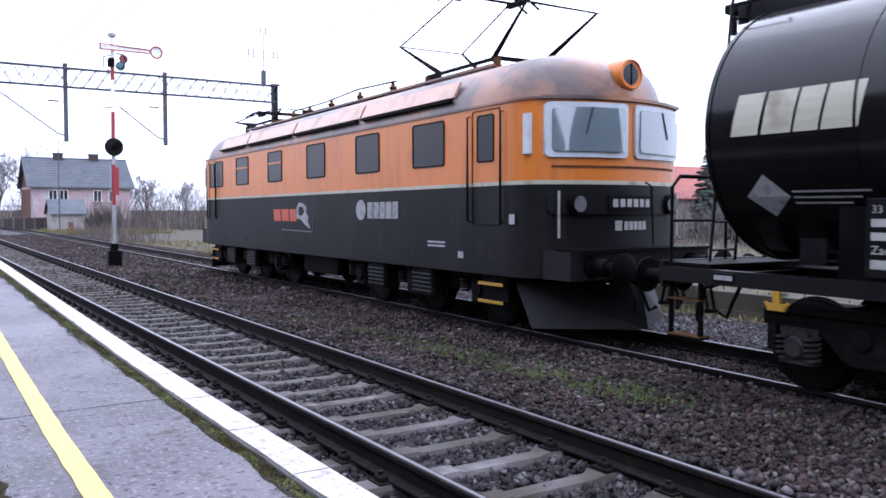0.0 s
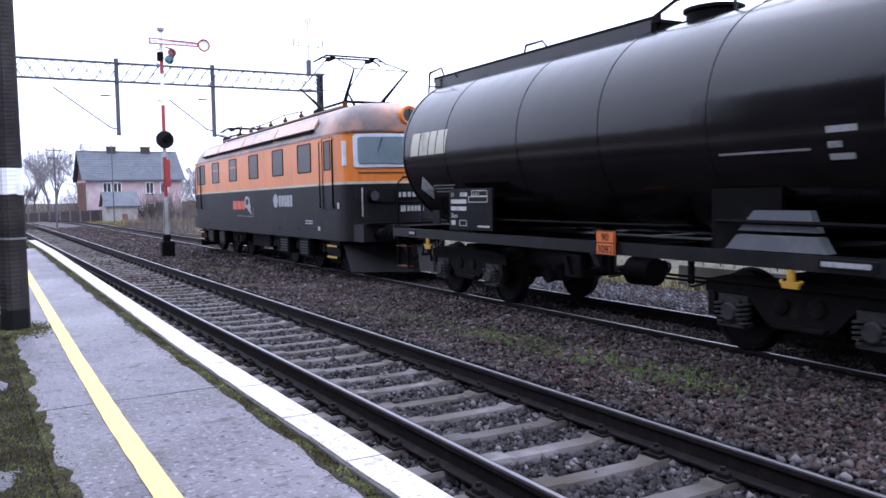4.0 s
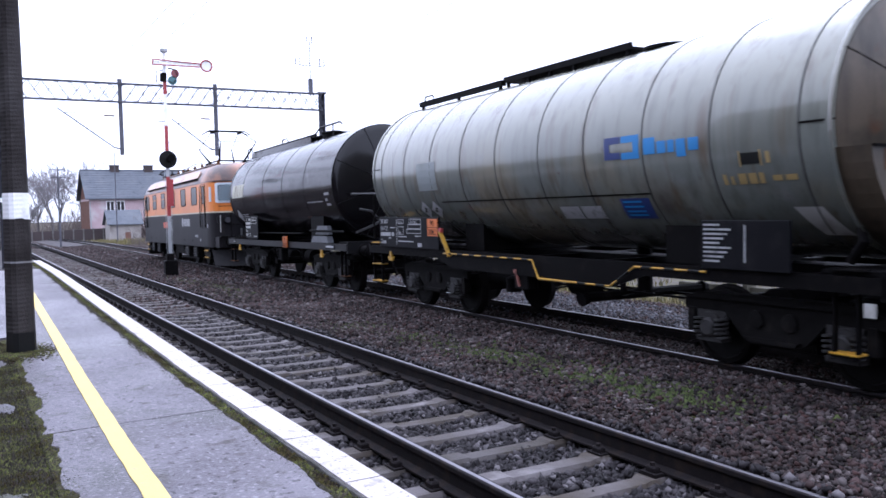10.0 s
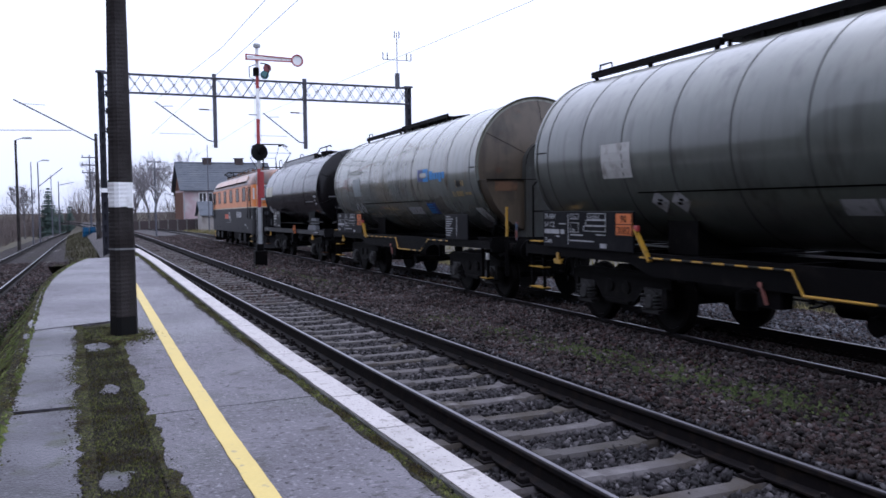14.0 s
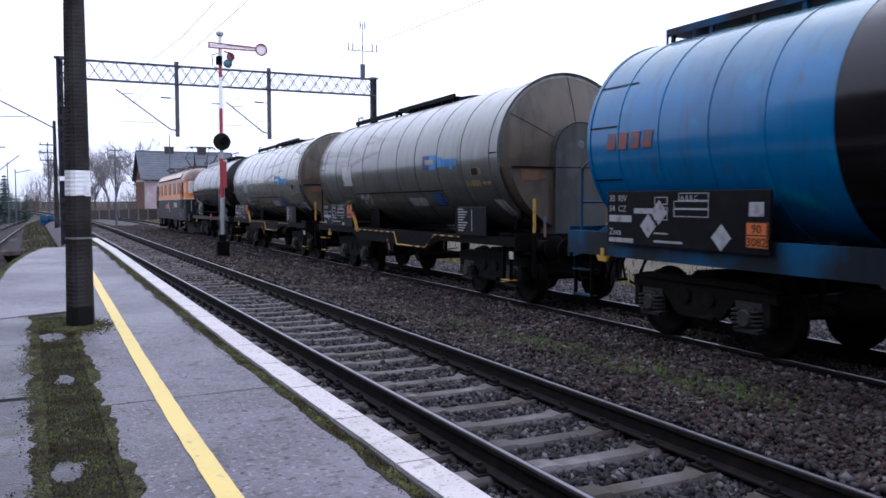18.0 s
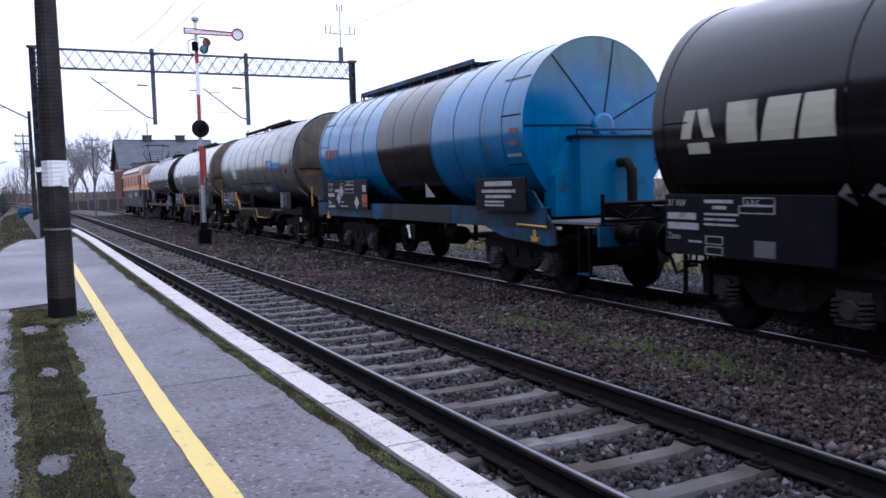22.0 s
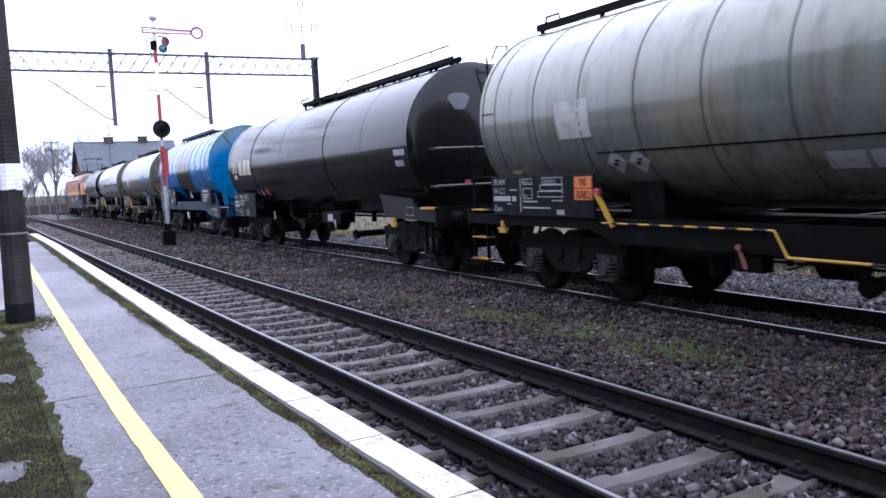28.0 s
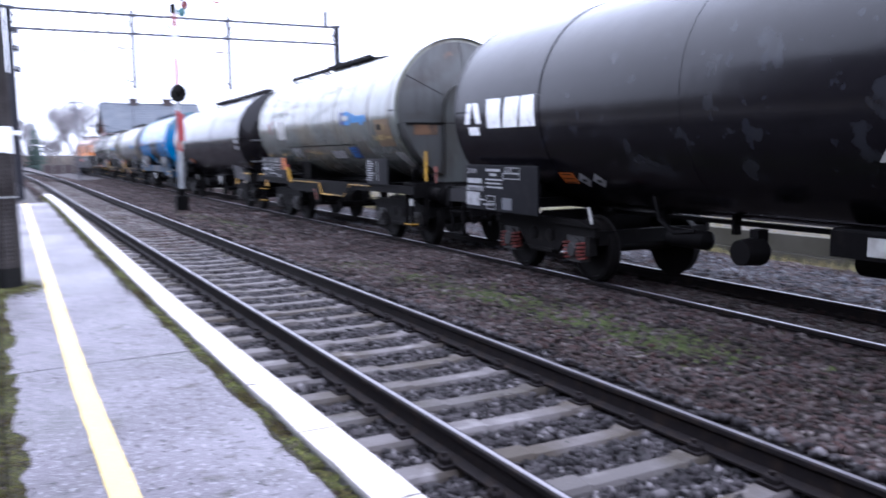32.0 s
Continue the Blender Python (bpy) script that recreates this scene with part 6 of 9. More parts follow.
# long black lease wagons ------------------------------------------------------------
def long_black_wagon(middle, label, mat, springs=None, peeling=False):
    R, zc, L = 1.50, 2.50, 12.7
    w = vehicle("tank_wagon", label, "tank wagon", middle)
    more = 0.0 if peeling else 0.16  # this one's barrel reaches further at the front
    shell = tank_shell(R, L + more, 0.22)
    shell.v = [(a, b + more / 2, c) for a, b, c in shell.v]
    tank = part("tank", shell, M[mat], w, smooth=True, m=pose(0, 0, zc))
    for y in (3.95, -1.99):
        part("hoop", ring(R, y, 0.10, 0.012), M[mat], tank, smooth=True)
    for y in (1.2, -4.2):
        part("hoop", ring(R, y, 0.02, 0.004), M[mat], tank, smooth=True)
    for y in (-L / 2 + 0.03, L / 2 - 0.03):
        part("rim", ring(R, y, 0.04, 0.008), M[mat], tank, smooth=True)
    g = Geo()
    on_tank(g, R, 0, -4.2, -6.3, -3.6, -2.9, 0.010)
    on_tank(g, R, 0, 6.3, 5.9, -1, -0.3, 0.010)
    pieces("lap_seam", g, M["dark_metal"], tank)
    part("end_belt", Geo().tube((-R + 0.06, -L / 2 - 0.06, -0.08), (R - 0.06, -L / 2 - 0.06, -0.08), 0.012), M["dark_metal"], tank)
    # emblem and three plain blocks where the lessor's name stands
    g = Geo()
    for y, wd, sl in ((5.33, 0.40, -0.02), (4.88, 0.40, -0.11), (4.42, 0.44, -0.09)):
        on_tank(g, R, 0, y, y - wd, -11, 6, 0.005, slant=sl)
    pieces("name_block", g, M["white" if peeling else "cream"], tank, "large pale lettering blocks")
    g = Geo()
    on_tank(g, R, 0, 6.02, 5.86, -8, 4.5, 0.005, slant=-0.09)
    on_tank(g, R, 0, 5.66, 5.50, -8, 4.5, 0.005, slant=0.09)
    on_tank(g, R, 0, 5.92, 5.60, -15, -10, 0.005)
    pieces("emblem", g, M["white" if peeling else "cream"], tank)
    ys, low = (3.72, -9.0) if peeling else (3.20, 0.0)
    part("orange_sheet", on_tank(Geo(), R, 0, ys + 0.16, ys - 0.16, -38 + low, -30 + low, 0.006), M["orange_sign"], tank, "orange hazard sheet with bars")
    g = Geo()
    for a in (-31.5, -34.5, -37.5):
        on_tank(g, R, 0, ys + 0.12, ys - 0.12, a + low, a + low + 0.8, 0.011)
    pieces("sheet_bar", g, M["text_black"], tank)
    for y in ((3.70, 4.02) if not peeling else (3.38, 3.06)):
        part("hazard_diamond", diamond_on_tank(Geo(), R, 0, y, -35 + low, 0.14), M["text_white"], tank, "white hazard diamond")
        part("hazard_symbol", on_tank(Geo(), R, 0, y + 0.04, y - 0.05, -36 + low, -34 + low, 0.014), M["text_black"], tank)
    for a, wd in ((-9, 0.46), (-17, 0.36)):
        part("capacity_mark", on_tank(Geo(), R, 0, -5.74, -5.74 - wd, a, a + 4.5, 0.006), M["text_white"], tank)
    if peeling:
        part("triangle_sign", Geo().add([(-R * math.cos(radians(-16)) - 0.02, -1.3, R * math.sin(radians(-16))), (-R * math.cos(radians(-30)) - 0.02, -1.05, R * math.sin(radians(-30))), (-R * math.cos(radians(-30)) - 0.02, -1.6, R * math.sin(radians(-30)))], [(0, 1, 2)]), M["pale_paint"], tank)
    # sill stubs with tall plates at each end; no middle frame
    e = L / 2 + 0.62
    nose = e if peeling else e - 0.72
    for s in (-1, 1):
        y0, y1 = s * (L / 2 - 2.1), nose if s > 0 else -e
        lo, hi = min(y0, y1), max(y0, y1)
        for k in (-1, 1):
            g = Geo().prism([(s * (L / 2 - 1.5), 1.06), (y1, 0.98), (y1, 1.20), (s * (L / 2 - 0.2), 1.26), (s * (L / 2 - 0.3), 1.42), (s * (L / 2 - 1.75), 1.52), (s * (L / 2 - 1.6), 1.25)], min(k * 1.26, k * 1.30), max(k * 1.26, k * 1.30))
            part("stub_sill", g, M["loco_black"], w)
        part("sill_core", Geo().box(-0.3, lo, 0.98, 0.3, hi, 1.16).box(-1.26, lo + 0.1, 1.02, 1.26, lo + 0.25, 1.16), M["dark_metal"], w)
        part("buffer_beam", Geo().box(-1.32, y1 - 0.03, 0.90, 1.32, y1 + 0.03, 1.26), M["dark_metal"], w)
        part("outlined_box", Geo().box(-1.306, s * (L / 2 - 0.42) - 0.16, 1.10, -1.302, s * (L / 2 - 0.42) + 0.16, 1.11).box(-1.306, s * (L / 2 - 0.42) - 0.16, 1.25, -1.302, s * (L / 2 - 0.42) + 0.16, 1.26).box(-1.306, s * (L / 2 - 0.42) - 0.16, 1.10, -1.302, s * (L / 2 - 0.42) - 0.15, 1.26).box(-1.306, s * (L / 2 - 0.42) + 0.15, 1.10, -1.302, s * (L / 2 - 0.42) + 0.16, 1.26), M["text_white"], w)
    ends_gear(w, nose + 0.02, 1.03, tail=e + 0.02)
    saddles(w, R, zc, (L / 2 - 1.2, -L / 2 + 1.2), 1.1, "dark_metal", 0.6, 0.98)
    z0, z1 = 0.92, 1.64
    sign_plate(w, 6.15 if peeling else 6.38, 4.05, z0, z1, x=-1.40, label="dark plate with registration marks and paper labels",
               lines=[(0.05, z1 - 0.30, 0.46, 0.08), (0.05, z1 - 0.42, 0.5, 0.08), (0.64, z1 - 0.10, 0.42, 0.04), (0.76, z1 - 0.17, 0.2, 0.04), (0.64, z1 - 0.24, 0.5, 0.025), (0.64, z1 - 0.30, 0.46, 0.025), (0.64, z1 - 0.36, 0.5, 0.025), (0.4, z0 + 0.15, 0.2, 0.025)] + ([(0.02, z0 + 0.30, 0.5, 0.06), (0.02, z0 + 0.06, 0.42, 0.22), (0.55, z0 + 0.08, 0.3, 0.02)] if peeling else []),
               boxes=[(0.66, z0 + 0.14, 0.26, 0.10), (0.66, z0 + 0.02, 0.26, 0.10), (1.20, z1 - 0.12, 0.42, 0.09), (1.14, z1 - 0.21, 0.48, 0.09)],
               words=[(0.05, z1 - 0.14, 0.11, "37 RIV"), (0.05, z0 + 0.18, 0.11, "Zaes"), (1.24, z1 - 0.11, 0.075, "A B C")])
    part("grey_label", Geo().box(-1.405, 4.75, 0.96, -1.40, 5.02, 1.14), M["galv_dull"], w)
    # walkways, ladder and rails
    walkway(w, -0.25, 2.3, zc + R + 0.06, 0.66, posts=4)
    part("valve_rack", Geo().pipe([(-0.36, 2.3, zc + R + 0.10), (-0.36, 2.28, zc + R + 0.22), (-0.36, 1.6, zc + R + 0.24)], 0.016).box(-0.36, 0.2, zc + R + 0.12, 0.36, 1.4, zc + R + 0.16), M["dark_metal"], w)
    lid_and_valves(w, 0.9, zc + R)
    walkway(w, -L / 2 + 0.1, -0.25, zc + R + 0.02, 0.22, posts=8, x=-0.28, foot=0.08)
    g = Geo().pipe([(-0.38, -0.2, zc + R + 0.10), (-0.38, -1.0, zc + R + 0.34), (-0.38, -L / 2 + 0.2, zc + R + 0.34)], 0.014)
    for k in range(6):
        g.tube((-0.38, -1.2 - k * 0.85, zc + R), (-0.38, -1.2 - k * 0.85, zc + R + 0.34), 0.010, n=5)
    pieces("roof_handrail", g, M["dark_metal"], w, smooth=True)
    ladder(w, (0.42, -L / 2 - 0.34, 1.2), (0.42, -L / 2 - 0.20, zc + R + 0.05), 0.44, (1, 0, 0), 11, M["dark_metal"])
    part("ladder_hoop", Geo().pipe([(0.64, -L / 2 - 0.2, 3.9), (0.64, -L / 2 - 0.25, 4.28), (0.64, -L / 2 + 0.1, 4.34), (0.64, -L / 2 + 0.3, 4.1)], 0.018), M["galv_dull"], w)
    part("rust_run", Geo().box(0.70, -L / 2 - 0.172, 2.4, 0.78, -L / 2 - 0.160, 3.6), M["rust"], w)
    def dish(x, z):
        q = math.hypot(x, z) / R
        return -L / 2 - 0.004 - 0.22 * max(0.0, 0.15 + (0.9 - q) / 0.35 * 0.45 if q > 0.55 else 0.6 + (0.55 - q) / 0.43 * 0.4)
    ring_ = [(-0.42 + k * math.cos(a) * (1 + 0.25 * math.sin(3 * a)), 0.74 + k * math.sin(a) * (1 + 0.2 * math.cos(2 * a))) for k in (0.2, 0.1, 0.004) for a in [2 * math.pi * i / 18 for i in range(18)]]
    rings = [[(x, dish(x, z) - 0.006, zc + z) for x, z in ring_[i * 18:i * 18 + 18]] for i in range(3)]
    part("worn_patch", Geo().loft(rings, caps=False), M["galv_dull"], w, "pale worn patch on the tank end")
    g = Geo()
    for z in (2.34, 1.64):
        g.pipe([(-1.1, -L / 2 - 0.1, z), (-1.08, -L / 2 - 0.35, z), (1.25, -L / 2 - 0.55, z)], 0.02, n=8)
    g.pipe([(1.25, -L / 2 - 0.55, 1.2), (1.25, -L / 2 - 0.55, 2.34)], 0.02, n=8)
    pieces("end_rail", g, M["pipe_grey"], w, smooth=True)
    platform_plate(w, -L / 2 - 0.34, 0.60, mat="dark_metal")
    platform_plate(w, nose - 0.28, 0.60, mat="dark_metal")
    for s in (-1, 1):
        end_steps(w, nose - 0.26 if s > 0 else -L / 2 - 0.36, s, mat="dark_metal", z=(0.42, 0.80))
    part("edge_mark", Geo().box(-1.36, -L / 2 - 0.60, 1.225, -1.24, -L / 2 - 0.12, 1.265), M["yellow"], w, "yellow platform edge")
    yellow_hook(w, -5.25, 0.88, x=-1.34)
    part("red_tag", Geo().box(-0.52, -L / 2 - 0.40, 1.62, -0.40, -L / 2 - 0.38, 1.74), M["red"], w)
    # gear slung below the barrel
    g = Geo()
    g.bar((-0.35, -3.6, 0.98), (-0.35, 3.6, 0.98), 0.05)
    g.bar((0.3, -3.6, 0.92), (0.3, 3.6, 0.92), 0.04)
    for y in (-2.2, -0.6, 1.4, 2.6):
        g.box(-0.40, y - 0.03, 0.84, -0.30, y + 0.03, zc - R + 0.1)
    pieces("slung_beam", g, M["dark_metal"], w)
    part("brake_box", Geo().bevelled(-0.95, -1.55, 0.82, -0.55, -0.30, 1.10, 0.03), M["dark_metal"], w)
    part("brake_label", Geo().box(-0.956, -1.05, 0.86, -0.951, -0.72, 1.04), M["pale_paint"], w, "pale worn label on the brake box")
    part("gear_bracket", Geo().pipe([(-0.9, 2.2, 1.28), (-0.95, 2.05, 1.0), (-0.95, 1.8, 0.86), (-0.9, 1.5, 0.90)], 0.03, n=6), M["dark_metal"], w)
    for y, r, l in ((1.9, 0.12, 0.6), (-0.7, 0.15, 0.5)):
        part("air_reservoir", Geo().lathe([(-l / 2 - 0.08, 0.02), (-l / 2, r), (l / 2, r), (l / 2 + 0.08, 0.02)], n=18, m=pose(-0.6, y, 0.76)), M["dark_metal"], w, smooth=True)
    part("distributor", Geo().lathe([(-0.2, 0.02), (-0.2, 0.14), (0.08, 0.16), (0.2, 0.07), (0.2, 0.01)], n=14, axis="x", m=pose(-0.95, 0.6, 0.76)).box(-0.95, 0.54, 0.85, -0.8, 0.66, 1.0), M["dark_metal"], w, smooth=True)
    pieces("brake_lever", Geo().bar((-1.05, -1.46, 0.72), (-1.05, -1.40, 0.92), 0.03).bar((-1.05, 3.26, 0.85), (-1.05, 3.34, 1.08), 0.03), M["pale_paint"], w)
    outlet(w, -2.9, zc, R)
    bogie(w, L / 2 - (1.90 if peeling else 1.42), springs)
    bogie(w, -L / 2 + 0.9, springs)
    return w


black_flat_wagon(0.93)
grey_wagon(-11.96, "grey tank wagon with ochre-stained barrel and yellow striped rails", "tank_grey", "tank_end_brown", sq="bare_grey")
grey_wagon(-25.32, "greenish grey tank wagon with a pale square patch", "tank_green_grey", "tank_end_brown", dia=(2.1, 1.68))
blue_wagon(-38.95)
long_black_wagon(-54.03, "long black tank wagon with cream lettering blocks", "tank_black")
grey_wagon(-68.62, "grey tank wagon with brown streaks and dusty end", "tank_grey", "tank_end_grey", ochre=True, dia=(2.2, 1.79), F=10.3)
long_black_wagon(-83.25, "long black tank wagon with peeling paint and red springs", "tank_black_old", SPRING_RED, True)

M["galv_dark"] = material("dirty_grey_casing", (0.035, 0.034, 0.036), 0.6, spots=(((0.015, 0.014, 0.014), 3.0, 0.5, 0.7),), spec=0.2)
M["lit_cab_grey"] = material("dim_cab_lining", (0.16, 0.17, 0.18), 0.7, big=(2.5, 0.3))
M["dash_green"] = material("green_dashboard", (0.05, 0.16, 0.13), 0.6)
M["lamp_dark"] = material("unlit_lamp_glass", (0.03, 0.032, 0.036), 0.5, spec=0.3)
M["lamp_grey"] = material("dull_lamp_glass", (0.045, 0.045, 0.05), 0.2, coat=0.3)
# ---- the orange and black electric locomotive ----
LOCO_END, LOCO_HALF = 7.77, 1.46


def loco_plan(inset=0.0):
    """Half-round nosed outline seen from above, anticlockwise."""
    front = []
    for i in range(13):
        x = -1.26 + 2.52 * i / 12
        front.append((x, -(LOCO_END - 0.34 * (abs(x) / 1.26) ** 2)))
    corner = [(1.36, -7.35), (1.42, -7.20), (1.455, -7.02), (LOCO_HALF, -6.8)]
    half = front + corner
    pts = [(-LOCO_HALF, -6.8), (-1.455, -7.02), (-1.42, -7.20), (-1.36, -7.35)] + half
    pts += [(-x, -y) for x, y in ([(-LOCO_HALF, -6.8), (-1.455, -7.02), (-1.42, -7.20), (-1.36, -7.35)] + front + corner)]
    k = inset
    return [(x * (1 - k / LOCO_HALF), y * (1 - k / LOCO_END)) for x, y in pts]


def nose_y(x):
    return -(LOCO_END - 0.34 * (min(abs(x), 1.26) / 1.26) ** 2)


def nose_patch(g, x0, x1, z0, z1, off, thick=0.03, end=-1, n=8, round_=0.0):
    """A panel that follows the nose between two widths and heights, corners rounded."""
    xs = [x0 + (x1 - x0) * i / n for i in range(n + 1)]
    if round_:
        turn = [round_ * k for k in (0.0, 0.08, 0.25, 0.55, 1.0)]
        xs = [x0 + d for d in turn] + [x for x in xs if x0 + round_ < x < x1 - round_] + [x1 - d for d in reversed(turn)]
    v = []
    for x in xs:
        d = min(x - x0, x1 - x)
        cut = round_ - math.sqrt(max(0.0, round_ ** 2 - (round_ - d) ** 2)) if d < round_ else 0.0
        for y_off, z in ((off, z0 + cut), (off, z1 - cut), (off - thick, z1 - cut), (off - thick, z0 + cut)):
            v.append((x, (nose_y(x) - y_off) * -end, z))
    f = [(4 * i + k, 4 * i + (k + 1) % 4, 4 * i + 4 + (k + 1) % 4, 4 * i + 4 + k) for i in range(len(xs) - 1) for k in range(4)]
    last = 4 * (len(xs) - 1)
    return g.add(v, f + [(3, 2, 1, 0), (last, last + 1, last + 2, last + 3)])


def rounded_rect(y0, y1, z0, z1, r, n=4):
    pts = []
    for cy, cz, a0 in ((y1 - r, z1 - r, 0), (y0 + r, z1 - r, 90), (y0 + r, z0 + r, 180), (y1 - r, z0 + r, 270)):
        pts += [(cy + r * math.cos(radians(a0 + 90 * i / n)), cz + r * math.sin(radians(a0 + 90 * i / n))) for i in range(n + 1)]
    return pts


def frame_loop(outer, inner, x0, x1):
    """A window frame: a flat ring between two outlines, with thickness."""
    g, n = Geo(), len(outer)
    v = [(x, p[0], p[1]) for x in (x0, x1) for p in outer + inner]
    f = []
    for i in range(n):
        j = (i + 1) % n
        for o in (0, 2 * n):
            f.append((o + i, o + j, o + n + j, o + n + i))
        f += [(i, j, 2 * n + j, 2 * n + i), (n + i, n + j, 3 * n + j, 3 * n + i)]
    return g.add(v, f)


def pantograph(loco, y, up):
    p = part("pantograph", Geo().bar((-0.62, y - 1.0, 4.22), (0.62, y - 1.0, 4.22), 0.06).bar((-0.62, y + 1.0, 4.22), (0.62, y + 1.0, 4.22), 0.06).bar((-0.6, y - 1.0, 4.22), (-0.6, y + 1.0, 4.22), 0.05).bar((0.6, y - 1.0, 4.22), (0.6, y + 1.0, 4.22), 0.05), M["dark_metal"], loco, "raised diamond pantograph" if up else "folded diamond pantograph")
    g = Geo()
    for x in (-0.6, 0.6):
        for k in (-1, 1):
            g.tube((x, y + k * 1.0, 4.02), (x, y + k * 1.0, 4.22), 0.06, n=10)
    pieces("insulator", g, M["rust"], p)
    knee, knee_z, head_z = (1.82, 4.90, 5.50) if up else (1.75, 4.42, 4.52)
    lower, upper, bow = Geo(), Geo(), Geo()
    for k in (-1, 1):
        for x in (-0.5, 0.5):
            lower.tube((x, y + k * 0.75, 4.24), (x * 1.4, y + k * knee, knee_z), 0.050, 0.018, n=6)
            upper.tube((x * 1.4, y + k * knee, knee_z), (x * 1.1, y + k * 0.12, head_z), 0.015, n=5)
        lower.tube((-0.74, y + k * knee, knee_z), (0.74, y + k * knee, knee_z), 0.011)
        bow.pipe([(-0.95, y + k * 0.16, head_z - 0.14), (-0.72, y + k * 0.16, head_z), (0.72, y + k * 0.16, head_z), (0.95, y + k * 0.16, head_z - 0.14)], 0.022)
    for x in (-0.55, 0.55):
        bow.box(x - 0.05, y - 0.18, head_z - 0.10, x + 0.05, y + 0.18, head_z - 0.02)
    pieces("lower_arm", lower, M["dark_metal"], p)
    pieces("upper_arm", upper, M["dark_metal"], p)
    pieces("bow", bow, M["dark_metal"], p)


def locomotive(middle):
    v = vehicle("electric_locomotive", "orange and black electric locomotive with rounded cabs and a raised pantograph", "locomotive", middle)
    plan = loco_plan()
    wall = lambda z0, z1, inset=0.0: Geo().loft([[(x, y, z) for x, y in loco_plan(inset)] for z in (z0, z1)])
    skirt = part("lower_body", wall(0.84, 2.14), M["loco_black"], v, "dusty black lower body", smooth=True)
    body = part("upper_body", wall(2.14, 3.30), M["loco_orange"], v, "weathered orange upper body", smooth=True)
    part("waist_stripe", Geo().loft([[(x, y, z) for x, y in loco_plan(-0.008)] for z in (2.13, 2.185)]), M["cream"], v, "cream waist stripe", smooth=True)
    part("gutter", Geo().loft([[(x, y, z) for x, y in loco_plan(-0.02)] for z in (3.285, 3.32)]), M["loco_roof"], v, smooth=True)
    # roof: arched section that dips into domed ends
    sec = [(-1.0, 0.0), (-0.97, 0.22), (-0.90, 0.45), (-0.79, 0.68), (-0.64, 0.86), (-0.42, 0.96), (0, 1.0), (0.42, 0.96), (0.64, 0.86), (0.79, 0.68), (0.90, 0.45), (0.97, 0.22), (1.0, 0.0)]
    rings = []
    for i in range(45):
        u = -1 + 2 * i / 44
        y = math.copysign(1 - (1 - abs(u)) ** 1.7, u) * (LOCO_END + 0.02)
        d = LOCO_END + 0.02 - abs(y)
        w = LOCO_HALF * (1 - max(0, 1 - d / 1.15) ** 2.6) + 0.004
        h = 0.76 * math.sqrt(max(0.0, 1 - max(0, 1 - d / 1.25) ** 2.4)) + 0.004
        rings.append([(a * w, y, 3.31 + b * h) for a, b in sec])
    part("roof", Geo().loft(rings), M["loco_roof"], v, "sooty orange roof with domed ends", smooth=True)
    for end in (-1, 1):
        part("roof_lip", nose_patch(Geo(), -1.30, 1.30, 3.29, 3.335, 0.05, 0.06, end, n=14), M["loco_roof"], v, "sooty lip over the windscreens", smooth=True)
    for y0, y1 in ((-5.6, -2.6), (-2.5, 0.6), (0.7, 3.6), (3.7, 5.7)):
        for s in (-1, 1):
            g = Geo().loft([[(s * 1.40, y, 3.52), (s * 1.28, y, 3.76), (s * 1.31, y, 3.79), (s * 1.44, y, 3.53)] for y in (y0, y1)])
            part("roof_panel", g, M["roof_panel"], v, "pale removable roof panel")
        # near-black bar put in as the shade under the panel overhang
        for s in (-1, 1):
            part("roof_shade", Geo().box(min(s * 1.42, s * 1.50), y0 + 0.05, 3.46, max(s * 1.42, s * 1.50), y1 - 0.05, 3.50), M["dark_metal"], v)
    # windows along both sides
    for s in (-1, 1):
        for y0, y1, split in ((-5.39, -4.45, 0), (-3.32, -2.41, 0), (-1.06, -0.15, 0), (1.24, 2.11, 1), (3.46, 4.39, 1), (5.50, 6.20, 0)):
            o, i = rounded_rect(y0, y1, 2.48, 3.20, 0.055), rounded_rect(y0 + 0.022, y1 - 0.022, 2.502, 3.178, 0.04)
            fr = part("window", frame_loop(o, i, s * LOCO_HALF, s * (LOCO_HALF + 0.016)), M["rubber"], body)
            part("pane", Geo().prism(i, s * (LOCO_HALF + 0.001), s * (LOCO_HALF + 0.006)), M["glass_side"], fr)
            # black sheet behind the pane stands in for the unlit room
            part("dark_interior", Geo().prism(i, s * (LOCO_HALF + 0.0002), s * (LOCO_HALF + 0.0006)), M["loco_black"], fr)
            if split:
                part("window_bar", Geo().box(min(s * LOCO_HALF, s * (LOCO_HALF + 0.02)), y0 + 0.04, 2.90, max(s * LOCO_HALF, s * (LOCO_HALF + 0.02)), y1 - 0.04, 2.94), M["loco_orange"], fr)
        for k in (-1, 1):
            ya, yb = sorted((k * 6.12, k * 6.78))
            o, i = rounded_rect(ya, yb, 1.56, 3.24, 0.04), rounded_rect(ya + 0.010, yb - 0.010, 1.57, 3.23, 0.035)
            door = part("cab_door", frame_loop(o, i, s * LOCO_HALF, s * (LOCO_HALF + 0.012)), M["rubber"], body)
            wo, wi = rounded_rect(ya + 0.14, yb - 0.12, 2.48, 3.17, 0.05), rounded_rect(ya + 0.158, yb - 0.138, 2.498, 3.152, 0.04)
            part("door_window", frame_loop(wo, wi, s * LOCO_HALF, s * (LOCO_HALF + 0.014)), M["rubber"], door)
            part("pane", Geo().prism(wi, s * (LOCO_HALF + 0.001), s * (LOCO_HALF + 0.006)), M["glass_side"], door)
